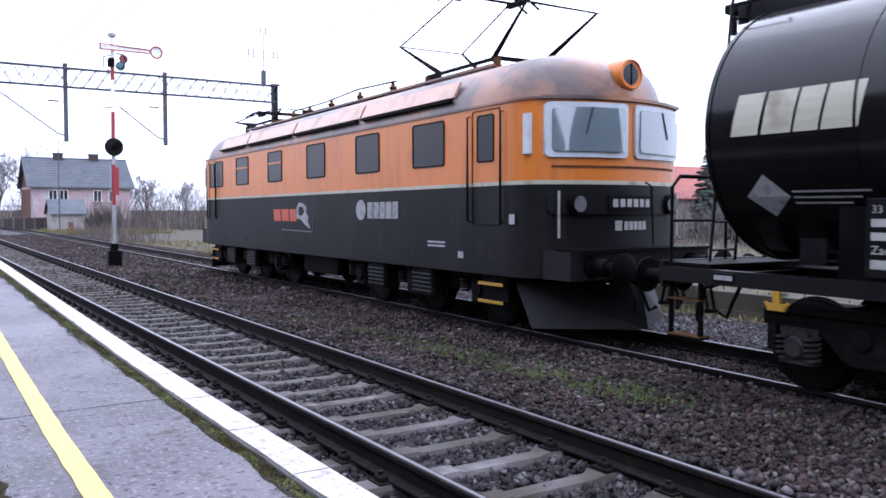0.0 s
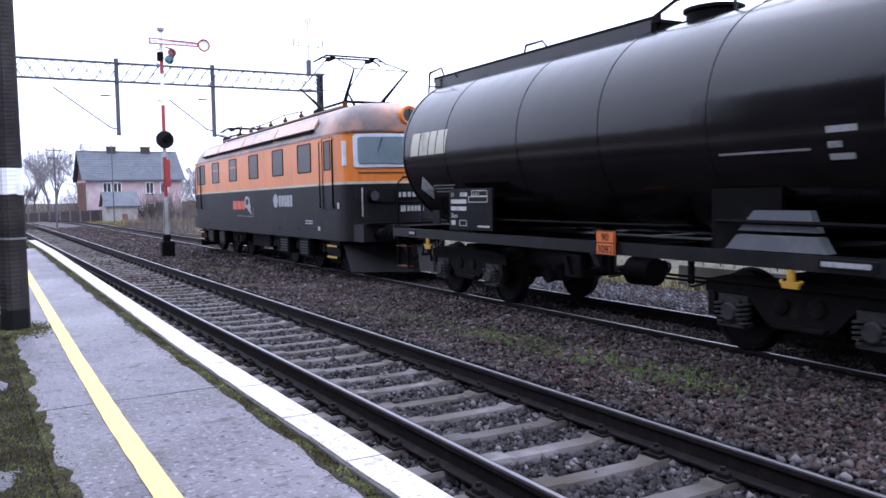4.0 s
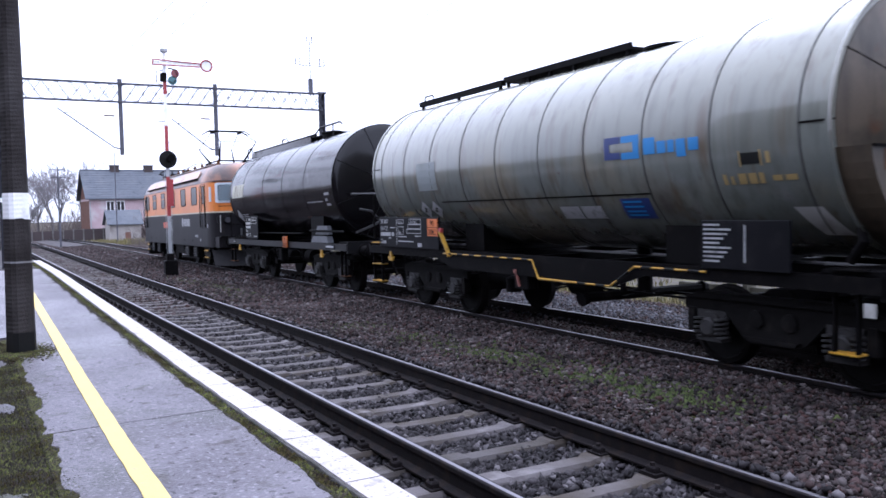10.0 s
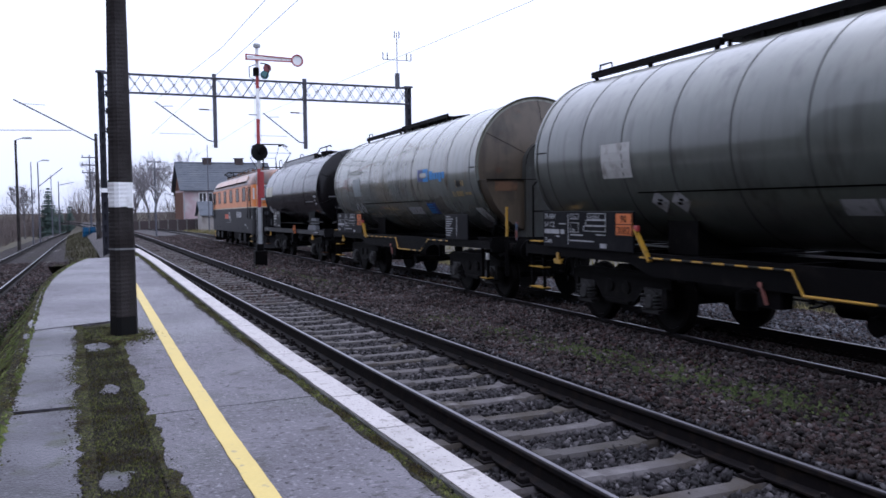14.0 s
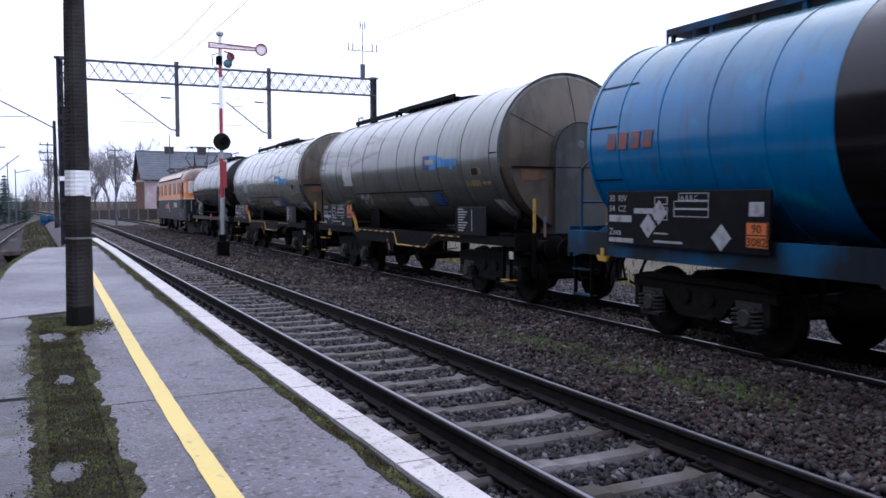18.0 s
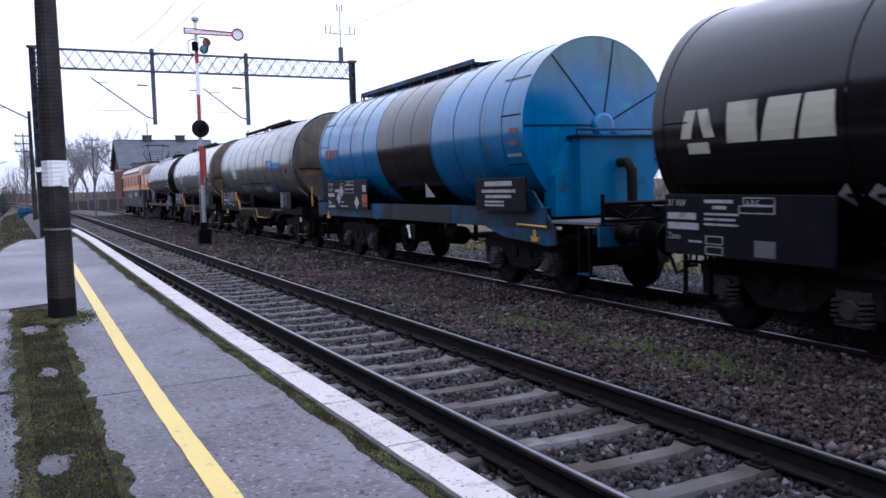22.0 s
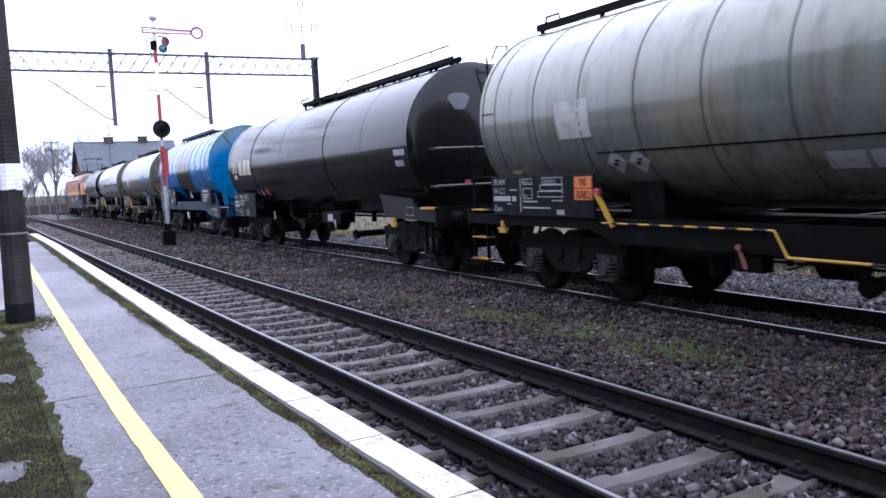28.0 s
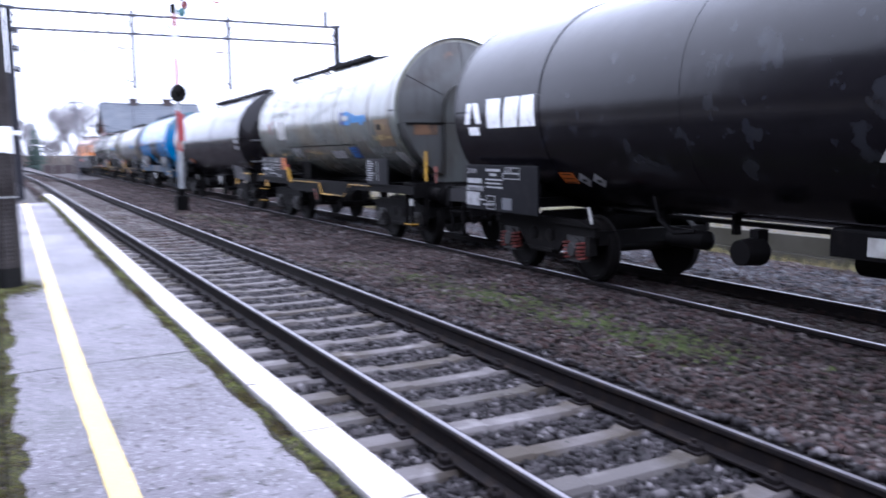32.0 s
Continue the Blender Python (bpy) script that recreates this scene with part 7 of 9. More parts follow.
            # flat black sheet again, for the unlit cab
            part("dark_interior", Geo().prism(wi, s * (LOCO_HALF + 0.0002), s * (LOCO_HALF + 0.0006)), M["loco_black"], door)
            for yy in (ya - 0.06, yb + 0.06):
                part("grab_rail", Geo().pipe([(s * LOCO_HALF, yy, 1.60), (s * (LOCO_HALF + 0.05), yy, 1.62), (s * (LOCO_HALF + 0.05), yy, 3.16), (s * LOCO_HALF, yy, 3.18)], 0.013), M["dark_metal"], door)
            st = part("cab_step", Geo().box(min(s * 1.30, s * 1.34), ya - 0.02, 0.36, max(s * 1.30, s * 1.34), yb - 0.1, 0.86), M["dark_metal"], v)
            for z in (0.44, 0.70):
                part("tread", Geo().box(min(s * 1.24, s * 1.42), ya - 0.02, z - 0.02, max(s * 1.24, s * 1.42), yb - 0.1, z + 0.02), M["dark_metal"], st)
                part("yellow_edge", Geo().box(min(s * 1.42, s * 1.432), ya - 0.02, z - 0.02, max(s * 1.42, s * 1.432), yb - 0.1, z + 0.025), M["yellow"], st, "yellow step edge")
    # markings on the platform side
    x = -LOCO_HALF - 0.002
    def flat(name, mat, bars, xo=0.0):
        g = Geo()
        for y, z, wd, h in bars:
            g.box(x - 0.004 - xo, y - wd, z, x, y, z + h)
        return pieces(name, g, M[mat], skirt)
    for y, wd in ((1.78, 0.42), (1.30, 0.42), (0.82, 0.36)):
        part("red_block", Geo().loft([[(q, y - 0.04, 1.56), (q, y - wd - 0.04, 1.56), (q, y - wd, 1.83), (q, y, 1.83)] for q in (x - 0.004, x)]), M["red_text"], skirt, "red lettering block")
    lion = Geo().loft([[(q, y, z) for y, z in ((0.42, 1.86), (0.28, 1.98), (0.02, 1.94), (-0.12, 1.86), (-0.08, 1.76), (-0.20, 1.66), (-0.16, 1.56), (-0.30, 1.40), (0.0, 1.50), (0.18, 1.60), (0.42, 1.62))] for q in (x - 0.004, x)])
    part("emblem", lion, M["text_white"], skirt)
    part("emblem_shadow", Geo().loft([[(q, y, z) for y, z in ((0.30, 1.88), (0.06, 1.88), (0.0, 1.76), (0.14, 1.68), (0.30, 1.70))] for q in (x - 0.006, x - 0.004)]), M["loco_black"], skirt)
    part("thin_outline", Geo().pipe([(x - 0.003, 1.3, 1.36), (x - 0.003, -0.42, 1.34), (x - 0.003, -0.46, 1.62)], 0.008, n=4), M["text_white"], skirt)
    em = Geo().lathe([(x - 0.005, 0.01), (x - 0.005, 0.19), (x, 0.19)], n=18, axis="x", m=pose(0, -2.60, 1.80))
    part("sponsor_emblem", em, M["text_white"], skirt)
    flat("sponsor_block", "text_white", [(-2.86, 1.64, 0.20, 0.30), (-3.09, 1.64, 0.20, 0.30), (-3.32, 1.64, 0.19, 0.30), (-3.54, 1.64, 0.20, 0.30), (-3.77, 1.64, 0.19, 0.30)])
    flat("small_mark", "galv", [(-4.9, 1.20, 0.5, 0.03), (-4.9, 1.26, 0.5, 0.03), (-6.98, 1.58, 0.12, 0.14), (-5.75, 1.05, 0.14, 0.10)])
    # nose ends
    for end in (-1, 1):
        for s in (-1, 1):
            x0, x1 = (0.12, 1.20) if s > 0 else (-1.20, -0.12)
            fr = part("windscreen_frame", nose_patch(Geo(), x0 - 0.05, x1 + 0.05, 2.50, 3.25, 0.034, 0.04, end, round_=0.07), M["frame_grey"], body, "pale grey windscreen frame", smooth=True)
            part("windscreen", nose_patch(Geo(), x0 + 0.03, x1 - 0.03, 2.58, 3.18, 0.058, 0.008, end, round_=0.06), M["glass"], fr, smooth=True)
            # flat sheet: light through the cab is put into its grey
            part("dark_interior", nose_patch(Geo(), x0 + 0.03, x1 - 0.03, 2.58, 3.18, 0.040, 0.004, end, round_=0.06), M["lit_cab_grey"], fr, "flat grey sheet standing in for the lit cab")
            part("seat_back", nose_patch(Geo(), x0 + 0.40, x1 - 0.09, 2.66, 3.00, 0.047, 0.006, end, round_=0.03), M["loco_black"], fr, "flat dark panel standing for the seat back and cab shade")
            part("dashboard", nose_patch(Geo(), x0 + 0.16, x1 - 0.06, 2.58, 2.65, 0.047, 0.006, end), M["dash_green"], fr, "green dashboard edge")
            xm = (x0 + x1) / 2
            part("wiper", Geo().tube((xm, (nose_y(xm) - 0.065) * -end, 3.18), (xm + s * 0.16, (nose_y(xm + 0.16) - 0.07) * -end, 2.80), 0.008), M["rubber"], fr)
            hl = part("headlight", Geo().lathe([(0.0, 0.14), (0.06, 0.15), (0.09, 0.13), (0.09, 0.01)], n=20, m=pose(s * 0.88, (nose_y(0.88) - 0.02) * -end - (0.09 if end < 0 else 0), 1.86)), M["dark_metal"], skirt, smooth=True)
            part("headlight_lens", Geo().lathe([(0.0, 0.11), (0.018, 0.09), (0.026, 0.01)], n=18, m=pose(s * 0.88, (nose_y(0.88) - 0.03) * -end + (0.09 if end > 0 else -0.116), 1.86)), M["lamp_grey"], hl, smooth=True)
            part("nose_handrail", Geo().tube((s * 1.12, (nose_y(1.12) - 0.10) * -end, 1.40), (s * 1.12, (nose_y(1.12) - 0.10) * -end, 2.04), 0.018), M["pale_paint"], skirt, "white upright handrail")
            part("side_grille", Geo().box(min(s * 1.36, s * 1.425), min(end * 7.22, end * 7.34), 2.55, max(s * 1.36, s * 1.425), max(end * 7.22, end * 7.34), 3.10), M["frame_grey"], body)
        part("light_fairing", nose_patch(Geo(), -1.22, 1.22, 1.72, 2.02, 0.05, 0.06, end, round_=0.08), M["loco_black"], skirt, smooth=True)
        pl = part("number_board", nose_patch(Geo(), -0.42, 0.42, 1.77, 1.98, 0.075, 0.03, end), M["plate_black"], skirt, "number board with plain bars")
        g = Geo()
        for i in range(6):
            nose_patch(g, -0.36 + 0.12 * i, -0.28 + 0.12 * i, 1.82, 1.93, 0.080, 0.005, end, n=1)
        pieces("number_bar", g, M["pale_paint"], pl)
        g = Geo()
        for i in range(5):
            nose_patch(g, -0.10 + 0.09 * i, -0.03 + 0.09 * i, 1.50, 1.62, 0.008, 0.006, end, n=1)
        nose_patch(g, -0.26, -0.14, 1.49, 1.63, 0.008, 0.006, end, n=2)
        pieces("sponsor_bar", g, M["pale_paint"], skirt)
        part("nose_stripe", nose_patch(Geo(), -1.15, 1.15, 2.36, 2.39, 0.012, 0.012, end), M["rust"], body)
        facing = pose(0, end * 7.55, 3.67) @ (Matrix() if end > 0 else FLIP)
        lamp = part("roof_headlight", Geo().lathe([(-1.3, 0.12), (-0.9, 0.19), (-0.2, 0.22), (0.20, 0.22), (0.235, 0.212), (0.245, 0.195), (0.22, 0.185)], n=28, m=facing), M["loco_orange"], v, "round orange roof headlight housing", smooth=True)
        part("roof_lens", Geo().lathe([(0.205, 0.187), (0.215, 0.18), (0.228, 0.09), (0.232, 0.01)], n=24, m=facing), M["lamp_dark"], lamp, smooth=True)
        part("lens_bar", Geo().box(-0.008, min(end * 7.775, end * 7.79), 3.52, 0.008, max(end * 7.775, end * 7.79), 3.82), M["dark_metal"], lamp)
        part("buffer_beam", Geo().box(-1.30, min(end * 7.5, end * 8.02), 0.84, 1.30, max(end * 7.5, end * 8.02), 1.22), M["loco_black"], v)
        part("front_step", Geo().box(-1.25, min(end * 7.7, end * 8.12), 1.22, 1.25, max(end * 7.7, end * 8.12), 1.26), M["dark_metal"], v)
        part("snow_plough", Geo().loft([[(-1.32, end * 6.95, 0.74), (0, end * 8.0, 0.74), (1.32, end * 6.95, 0.74), (1.28, end * 6.90, 0.74), (0, end * 7.92, 0.74), (-1.28, end * 6.90, 0.74)], [(-1.28, end * 7.25, 0.13), (0, end * 8.12, 0.13), (1.28, end * 7.25, 0.13), (1.24, end * 7.20, 0.13), (0, end * 8.04, 0.13), (-1.24, end * 7.20, 0.13)]]), M["loco_black"], v, "dark grey snow plough")
        g = Geo()
        for x_ in (-0.5, 0.5):
            g.pipe([(x_, end * 8.02, 0.95), (x_, end * 8.2, 0.9), (x_ * 0.9, end * 8.32, 0.6), (x_ * 0.8, end * 8.25, 0.42)], 0.028)
        g.pipe([(0.05, end * 8.0, 2.16), (0.06, end * 8.1, 2.1), (0.08, end * 8.12, 1.3)], 0.014)
        pieces("hose", g, M["rubber"], v, smooth=True)
    ends_gear(v, 8.02, 1.02)
    # roof gear
    pantograph(v, -4.58, True)
    pantograph(v, 4.9, False)
    bus = Geo().pipe([(-0.45, -2.2, 4.36), (-0.45, -0.6, 4.42), (-0.40, 1.2, 4.36), (-0.4, 3.0, 4.36)], 0.016)
    part("roof_busbar", bus, M["dark_metal"], v)
    for y in (-2.0, -0.6, 0.8, 2.0, 3.0):
        part("insulator", Geo().lathe([(4.04, 0.05), (4.10, 0.09), (4.13, 0.05), (4.18, 0.09), (4.21, 0.05), (4.26, 0.085), (4.30, 0.04), (4.36, 0.03), (4.37, 0.005)], n=10, axis="z", m=pose(-0.42, y, 0)), M["rust"], v, smooth=True)
    pieces("roof_board", Geo().box(-0.72, -5.6, 4.08, -0.52, 5.6, 4.12).box(0.52, -5.6, 4.08, 0.72, 5.6, 4.12), M["loco_roof"], v)
    part("breaker", Geo().bevelled(-0.3, 1.3, 4.05, 0.3, 2.5, 4.28, 0.05).tube((-0.2, 2.9, 4.3), (0.2, 2.9, 4.3), 0.09), M["dark_metal"], v)
    part("brake_resistor_cover", Geo().bevelled(-0.55, -1.6, 4.0, 0.55, -0.2, 4.14, 0.05), M["loco_roof"], v)
    # running gear: two three-axle bogies
    wheel = wheelset_mesh(0.58)
    for c in (-4.05, 4.05):
        g = Geo()
        for s in (-1, 1):
            g.prism([(c - 2.55, 0.60), (c - 2.55, 0.82), (c - 1.6, 0.88), (c, 0.80), (c + 1.6, 0.88), (c + 2.55, 0.82), (c + 2.55, 0.60), (c + 1.4, 0.55), (c, 0.48), (c - 1.4, 0.55)], min(s * 1.06, s * 1.15), max(s * 1.06, s * 1.15))
        g.box(-1.1, c - 0.9, 0.55, 1.1, c - 0.6, 0.85).box(-1.1, c + 0.6, 0.55, 1.1, c + 0.9, 0.85)
        b = part("bogie", g, M["dark_metal"], v)
        for k in (-1.9, 0.0, 1.9):
            w = again("wheelset", wheel, v, pose(0, c + k, 0.58))
            ROLLING.append((w, (0, c + k, 0.58), 0.58))
            for s in (-1, 1):
                part("axlebox", Geo().bevelled(min(s * 0.98, s * 1.24), c + k - 0.2, 0.36, max(s * 0.98, s * 1.24), c + k + 0.2, 0.78, 0.05).lathe([(s * 1.24, 0.14), (s * 1.28, 0.12), (s * 1.28, 0.01)], n=14, axis="x", m=pose(0, c + k, 0.57)), M["dark_metal"], b)
                part("leaf_spring", Geo().prism([(c + k - 0.62, 0.80), (c + k + 0.62, 0.80), (c + k + 0.30, 0.92), (c + k - 0.30, 0.92)], s * 1.12 - 0.05, s * 1.12 + 0.05), M["dark_metal"], b)
                for e in (-0.40, 0.40):
                    again("spring", SPRING, b, pose(s * 1.18, c + k + e, 0.50))
        for s in (-1, 1):
            for e, k in ((-1, 0.95), (1, -0.6)):
                bx = part("sand_box", Geo().bevelled(min(s * 1.10, s * 1.42), c + k - 0.33, 0.38, max(s * 1.10, s * 1.42), c + k + 0.33, 0.84, 0.04), M["dark_metal"], v)
                rib = Geo()
                for i in range(5):
                    rib.box(min(s * 1.42, s * 1.44), c + k - 0.28, 0.44 + 0.07 * i, max(s * 1.42, s * 1.44), c + k + 0.28, 0.465 + 0.07 * i)
                pieces("rib", rib, M["galv_dark"], bx)
                part("filler", Geo().tube((s * 1.36, c + k + 0.2, 0.84), (s * 1.44, c + k + 0.24, 1.1), 0.05).box(s * 1.3 - 0.04, c + k - 0.12, 0.84, s * 1.3 + 0.04, c + k + 0.1, 0.9), M["galv_dark"], bx)
    part("under_tank", Geo().bevelled(-1.1, -0.9, 0.42, 1.1, 0.9, 0.84, 0.05), M["dark_metal"], v)
    return v


locomotive(16.89)

# ---- true lengths over buffers: the wagons' plans above are drawn slightly short ----
RIGID = {"wheelset", "bogie", "buffer", "coupling", "spring"}


def lengthen(v, k):
    """Draws a vehicle out along the track; bogies, wheels and buffers keep their size."""
    done = set()
    for ob in v.children_recursive:
        kind = ob.name.split(".")[0]
        held_by = ob.parent.name.split(".")[0]
        if held_by == "bogie" and v.name.startswith("tank"):
            continue
        turned = abs(ob.matrix_basis[1][1] - 1.0) > 0.01
        if not turned and (kind not in RIGID or kind == "bogie" and v.name.startswith("elec")) and ob.data.name not in done:
            done.add(ob.data.name)
            ob.data.transform(Matrix.Diagonal((1, k, 1, 1)))
        ob.location.y *= k
    for i, (w, at, r) in enumerate(ROLLING):
        if w.parent == v:
            ROLLING[i] = (w, (at[0], at[1] * k, at[2]), r)


for (v, middle), k in zip(VEHICLES, (1.06, 1.067, 1.065, 1.072, 1.06, 1.04, 1.04, 1.09)):
    lengthen(v, k)

# ---- pole on the platform ----
def ribbed_pole():
    v = thing("platform_pole", "tall ribbed concrete pole with a white band and black foot", "pole", m=pose(0.50, 10.1, 0.31, 0, 0.35, 24))
    def section(z, rib):
        k = 1 - 0.075 * z
        a, b = 0.125 * k, 0.116 * k
        c = 0.038 * k
        r = 0.003 if rib else 0.0
        return [(-a - r, -b + c, z), (-a + c, -b - r, z), (a - c, -b, z), (a, -b + c, z), (a, b - c, z), (a - c, b, z), (-a + c, b, z), (-a - r, b - c, z)]
    def length(z0, z1, rib=True, grow=0.0):
        n = max(2, int((z1 - z0) / 0.0225))
        rings = []
        for i in range(n + 1):
            z = z0 + (z1 - z0) * i / n
            rings.append([(x * (1 + grow), y * (1 + grow), z) for x, y, z in section(z, rib and i % 2)])
        return Geo().loft(rings)
    part("foot", length(-0.35, 0.23, False, 0.012), M["text_black"], v, "black tarred foot")
    part("shaft", length(0.22, 1.48), M["pole_concrete"], v, "dark ribbed concrete")
    part("white_band", length(1.46, 1.745, True, 0.010), M["white"], v, "white painted band")
    part("shaft", length(1.74, 7.6), M["pole_concrete"], v, "dark ribbed concrete")
    part("wire_tie", length(0.985, 1.005, False, 0.05), M["galv"], v, "twisted wire tie")
    return v


M["pole_concrete"] = material("dark_pole_concrete", (0.040, 0.036, 0.035), 0.8, spots=(((0.020, 0.017, 0.0165), 2.2, 0.42, 0.62), ((0.064, 0.060, 0.060), 1.3, 0.55, 0.75)), bump=0.3, bump_scale=50, streak=0.3, spec=0.08)
ribbed_pole()


# ---- semaphore signal ----
def semaphore():
    v = thing("semaphore_signal", "red and white semaphore signal with a lowered round-ended arm", "signal", m=pose(6.27, 30.5, -0.78, 0, 0.25, 0))
    bands = [(0.9, 2.55, "galv"), (2.55, 3.95, "red"), (3.95, 4.15, "galv"), (4.15, 4.75, "galv"), (4.75, 5.75, "red"), (5.75, 6.85, "white"), (6.85, 7.35, "red"), (7.35, 8.3, "white")]
    for z0, z1, m in bands:
        part("mast_section", Geo().loft([[(sx * 0.058, sy, z) for sx, sy in ((-1, -0.03), (1, -0.03), (1, 0.03), (-1, 0.03))] for z in (z0, z1)]), M[m], v)
    part("red_screen", Geo().box(-0.02, -0.10, 2.9, 0.16, -0.07, 3.85), M["red"], v, "red painted screen board")
    part("base_box", Geo().bevelled(-0.22, -0.2, -0.2, 0.22, 0.2, 0.98, 0.03).box(-0.14, -0.12, 0.98, 0.10, 0.12, 1.22), M["dark_metal"], v, "black winch housing")
    part("finial", Geo().lathe([(8.3, 0.05), (8.33, 0.13), (8.42, 0.14), (8.48, 0.08), (8.5, 0.01)], n=14, axis="z"), M["galv"], v, smooth=True)
    # arm: an open frame with a ring at its tip, dipping slightly
    arm = part("arm", Geo().bar((-0.42, -0.14, 8.03), (1.24, -0.14, 7.98), 0.04, 0.04).bar((-0.42, -0.14, 7.85), (1.24, -0.14, 7.86), 0.04, 0.04).bar((-0.42, -0.14, 8.05), (-0.42, -0.14, 7.83), 0.04), M["red"], v, "white arm edged in red")
    part("arm_face", Geo().box(-0.40, -0.135, 7.87, 1.24, -0.125, 7.985), M["white"], arm)
    tip = Geo()
    pts = [(1.45 + 0.20 * math.cos(a), -0.14, 7.92 + 0.20 * math.sin(a)) for a in [2 * math.pi * i / 22 for i in range(23)]]
    tip.pipe(pts, 0.028, n=6)
    part("arm_ring", tip, M["red"], arm, "red ring at the arm tip")
    part("arm_ring_face", Geo().lathe([(-0.132, 0.01), (-0.132, 0.20), (-0.126, 0.20), (-0.126, 0.01)], n=22, m=pose(1.45, 0, 7.92)), M["white"], arm)
    sp = part("spectacle", Geo().pipe([(0.1, -0.13, 7.75), (0.34, -0.13, 7.72), (0.42, -0.13, 7.5), (0.28, -0.13, 7.22), (0.12, -0.13, 7.3)], 0.025), M["dark_metal"], v)
    part("red_glass", Geo().lathe([(-0.14, 0.01), (-0.14, 0.15), (-0.12, 0.15), (-0.12, 0.01)], n=16, m=pose(0.34, 0, 7.58)), M["red_glass"], sp, "dark red signal glass")
    part("green_glass", Geo().lathe([(-0.14, 0.01), (-0.14, 0.16), (-0.12, 0.16), (-0.12, 0.01)], n=16, m=pose(0.24, 0, 7.33)), M["green_glass"], sp, "dull green signal glass")
    part("lamp", Geo().bevelled(-0.14, -0.10, 7.3, 0.06, 0.12, 7.6, 0.03), M["dark_metal"], v)
    pieces("lamp_bracket", Geo().pipe([(-0.06, 0, 7.7), (-0.28, 0, 7.62), (-0.28, 0, 7.25), (-0.06, 0, 7.15)], 0.016).bar((-0.32, 0, 5.9), (0, 0, 5.9), 0.03), M["dark_metal"], v)
    d = part("disc", Geo().lathe([(-0.16, 0.29), (-0.13, 0.31), (-0.10, 0.29), (-0.10, 0.01), (-0.13, 0.01), (-0.14, 0.2)], n=30, m=pose(0.0, 0, 4.55)), M["text_black"], v, "black round signal disc", smooth=True)
    part("disc_lamp", Geo().lathe([(-0.42, 0.11), (-0.42, 0.13), (-0.16, 0.12), (-0.16, 0.02)], n=18, m=pose(0.05, 0, 4.58)), M["dark_metal"], d, smooth=True)
    part("signal_wire", Geo().tube((0.10, 0.04, 0.8), (0.10, 0.04, 7.7), 0.008, n=4).tube((-0.10, 0.04, 0.8), (-0.10, 0.04, 7.3), 0.008, n=4), M["galv"], v)


M["red_glass"] = material("red_signal_glass", (0.14, 0.012, 0.015), 0.2, coat=0.3)
M["green_glass"] = material("green_signal_glass", (0.03, 0.12, 0.13), 0.2, coat=0.3)
semaphore()


# ---- overhead line gantry and masts ----
def lattice(parent, name, a, b, depth, width, bays, chord=0.055, web=0.02, mat="gantry"):
    """A lattice girder between two points: four chords and crossed webs."""
    a, b = Vector(a), Vector(b)
    d = (b - a).normalized()
    up = Vector((0, 0, 1)) if abs(d.z) < 0.5 else Vector((1, 0, 0))
    side = d.cross(up).normalized()
    corners = [(up * (su * depth / 2) + side * (ss * width / 2)) for su in (-1, 1) for ss in (-1, 1)]
    for c in corners:
        part("chord", Geo().bar(a + c, b + c, chord), M[mat], parent)
    for ss in (-1, 1):
        g = Geo()
        for i in range(bays):
            p, q = a.lerp(b, i / bays), a.lerp(b, (i + 1) / bays)
            o = side * (ss * width / 2)
            g.bar(p + o - up * depth / 2, q + o + up * depth / 2, web)
            g.bar(p + o + up * depth / 2, q + o - up * depth / 2, web)
        pieces(name, g, M[mat], parent)
    g = Geo()
    for i in range(bays * 2):
        p, q = a.lerp(b, i / bays / 2), a.lerp(b, (i + 1) / bays / 2)
        for su in (-1, 1):
            o = up * (su * depth / 2)
            s = 1 if i % 2 else -1
            g.bar(p + o - side * s * width / 2, q + o + side * s * width / 2, web)
    pieces(name, g, M[mat], parent)


GY = 42.0
M["gantry_dark"] = material("dark_painted_steel", (0.02, 0.02, 0.026), 0.6, spec=0.15)
gantry = thing("overhead_line_gantry", "grey lattice steel gantry spanning the tracks", "gantry")
lattice(gantry, "lattice_bar", (1.45, GY, 7.66), (16.75, GY, 7.66), 0.86, 0.34, 26, web=0.026)
for x in (1.45, 16.75):
    z0 = -1.0
    for dx in (-0.09, 0.09):
        part("leg_channel", Geo().box(x + dx - 0.05, GY - 0.13, z0, x + dx + 0.05, GY + 0.13, 8.12), M["gantry_dark"], gantry)
    part("leg_web", Geo().box(x - 0.05, GY - 0.02, z0, x + 0.05, GY + 0.02, 8.1), M["gantry_dark"], gantry)
    g = Geo()
    for i in range(16):
        g.box(x - 0.13, GY - 0.14, z0 + 0.4 + i * 0.54, x + 0.13, GY - 0.12, z0 + 0.62 + i * 0.54)
    pieces("batten", g, M["gantry_dark"], gantry)
    part("leg_cap", Geo().box(x - 0.22, GY - 0.2, 8.10, x + 0.22, GY + 0.2, 8.18), M["gantry"], gantry)
for z in (7.0, 6.2, 5.3):
    part("insulator_box", Geo().bevelled(1.62, GY - 0.12, z, 1.82, GY + 0.12, z + 0.28, 0.03).tube((1.5, GY, z + 0.1), (1.7, GY, z + 0.1), 0.03), M["gantry_dark"], gantry)
part("name_band", Geo().box(1.31, GY - 0.15, 2.55, 1.59, GY - 0.142, 2.75), M["white"], gantry, "white number band")
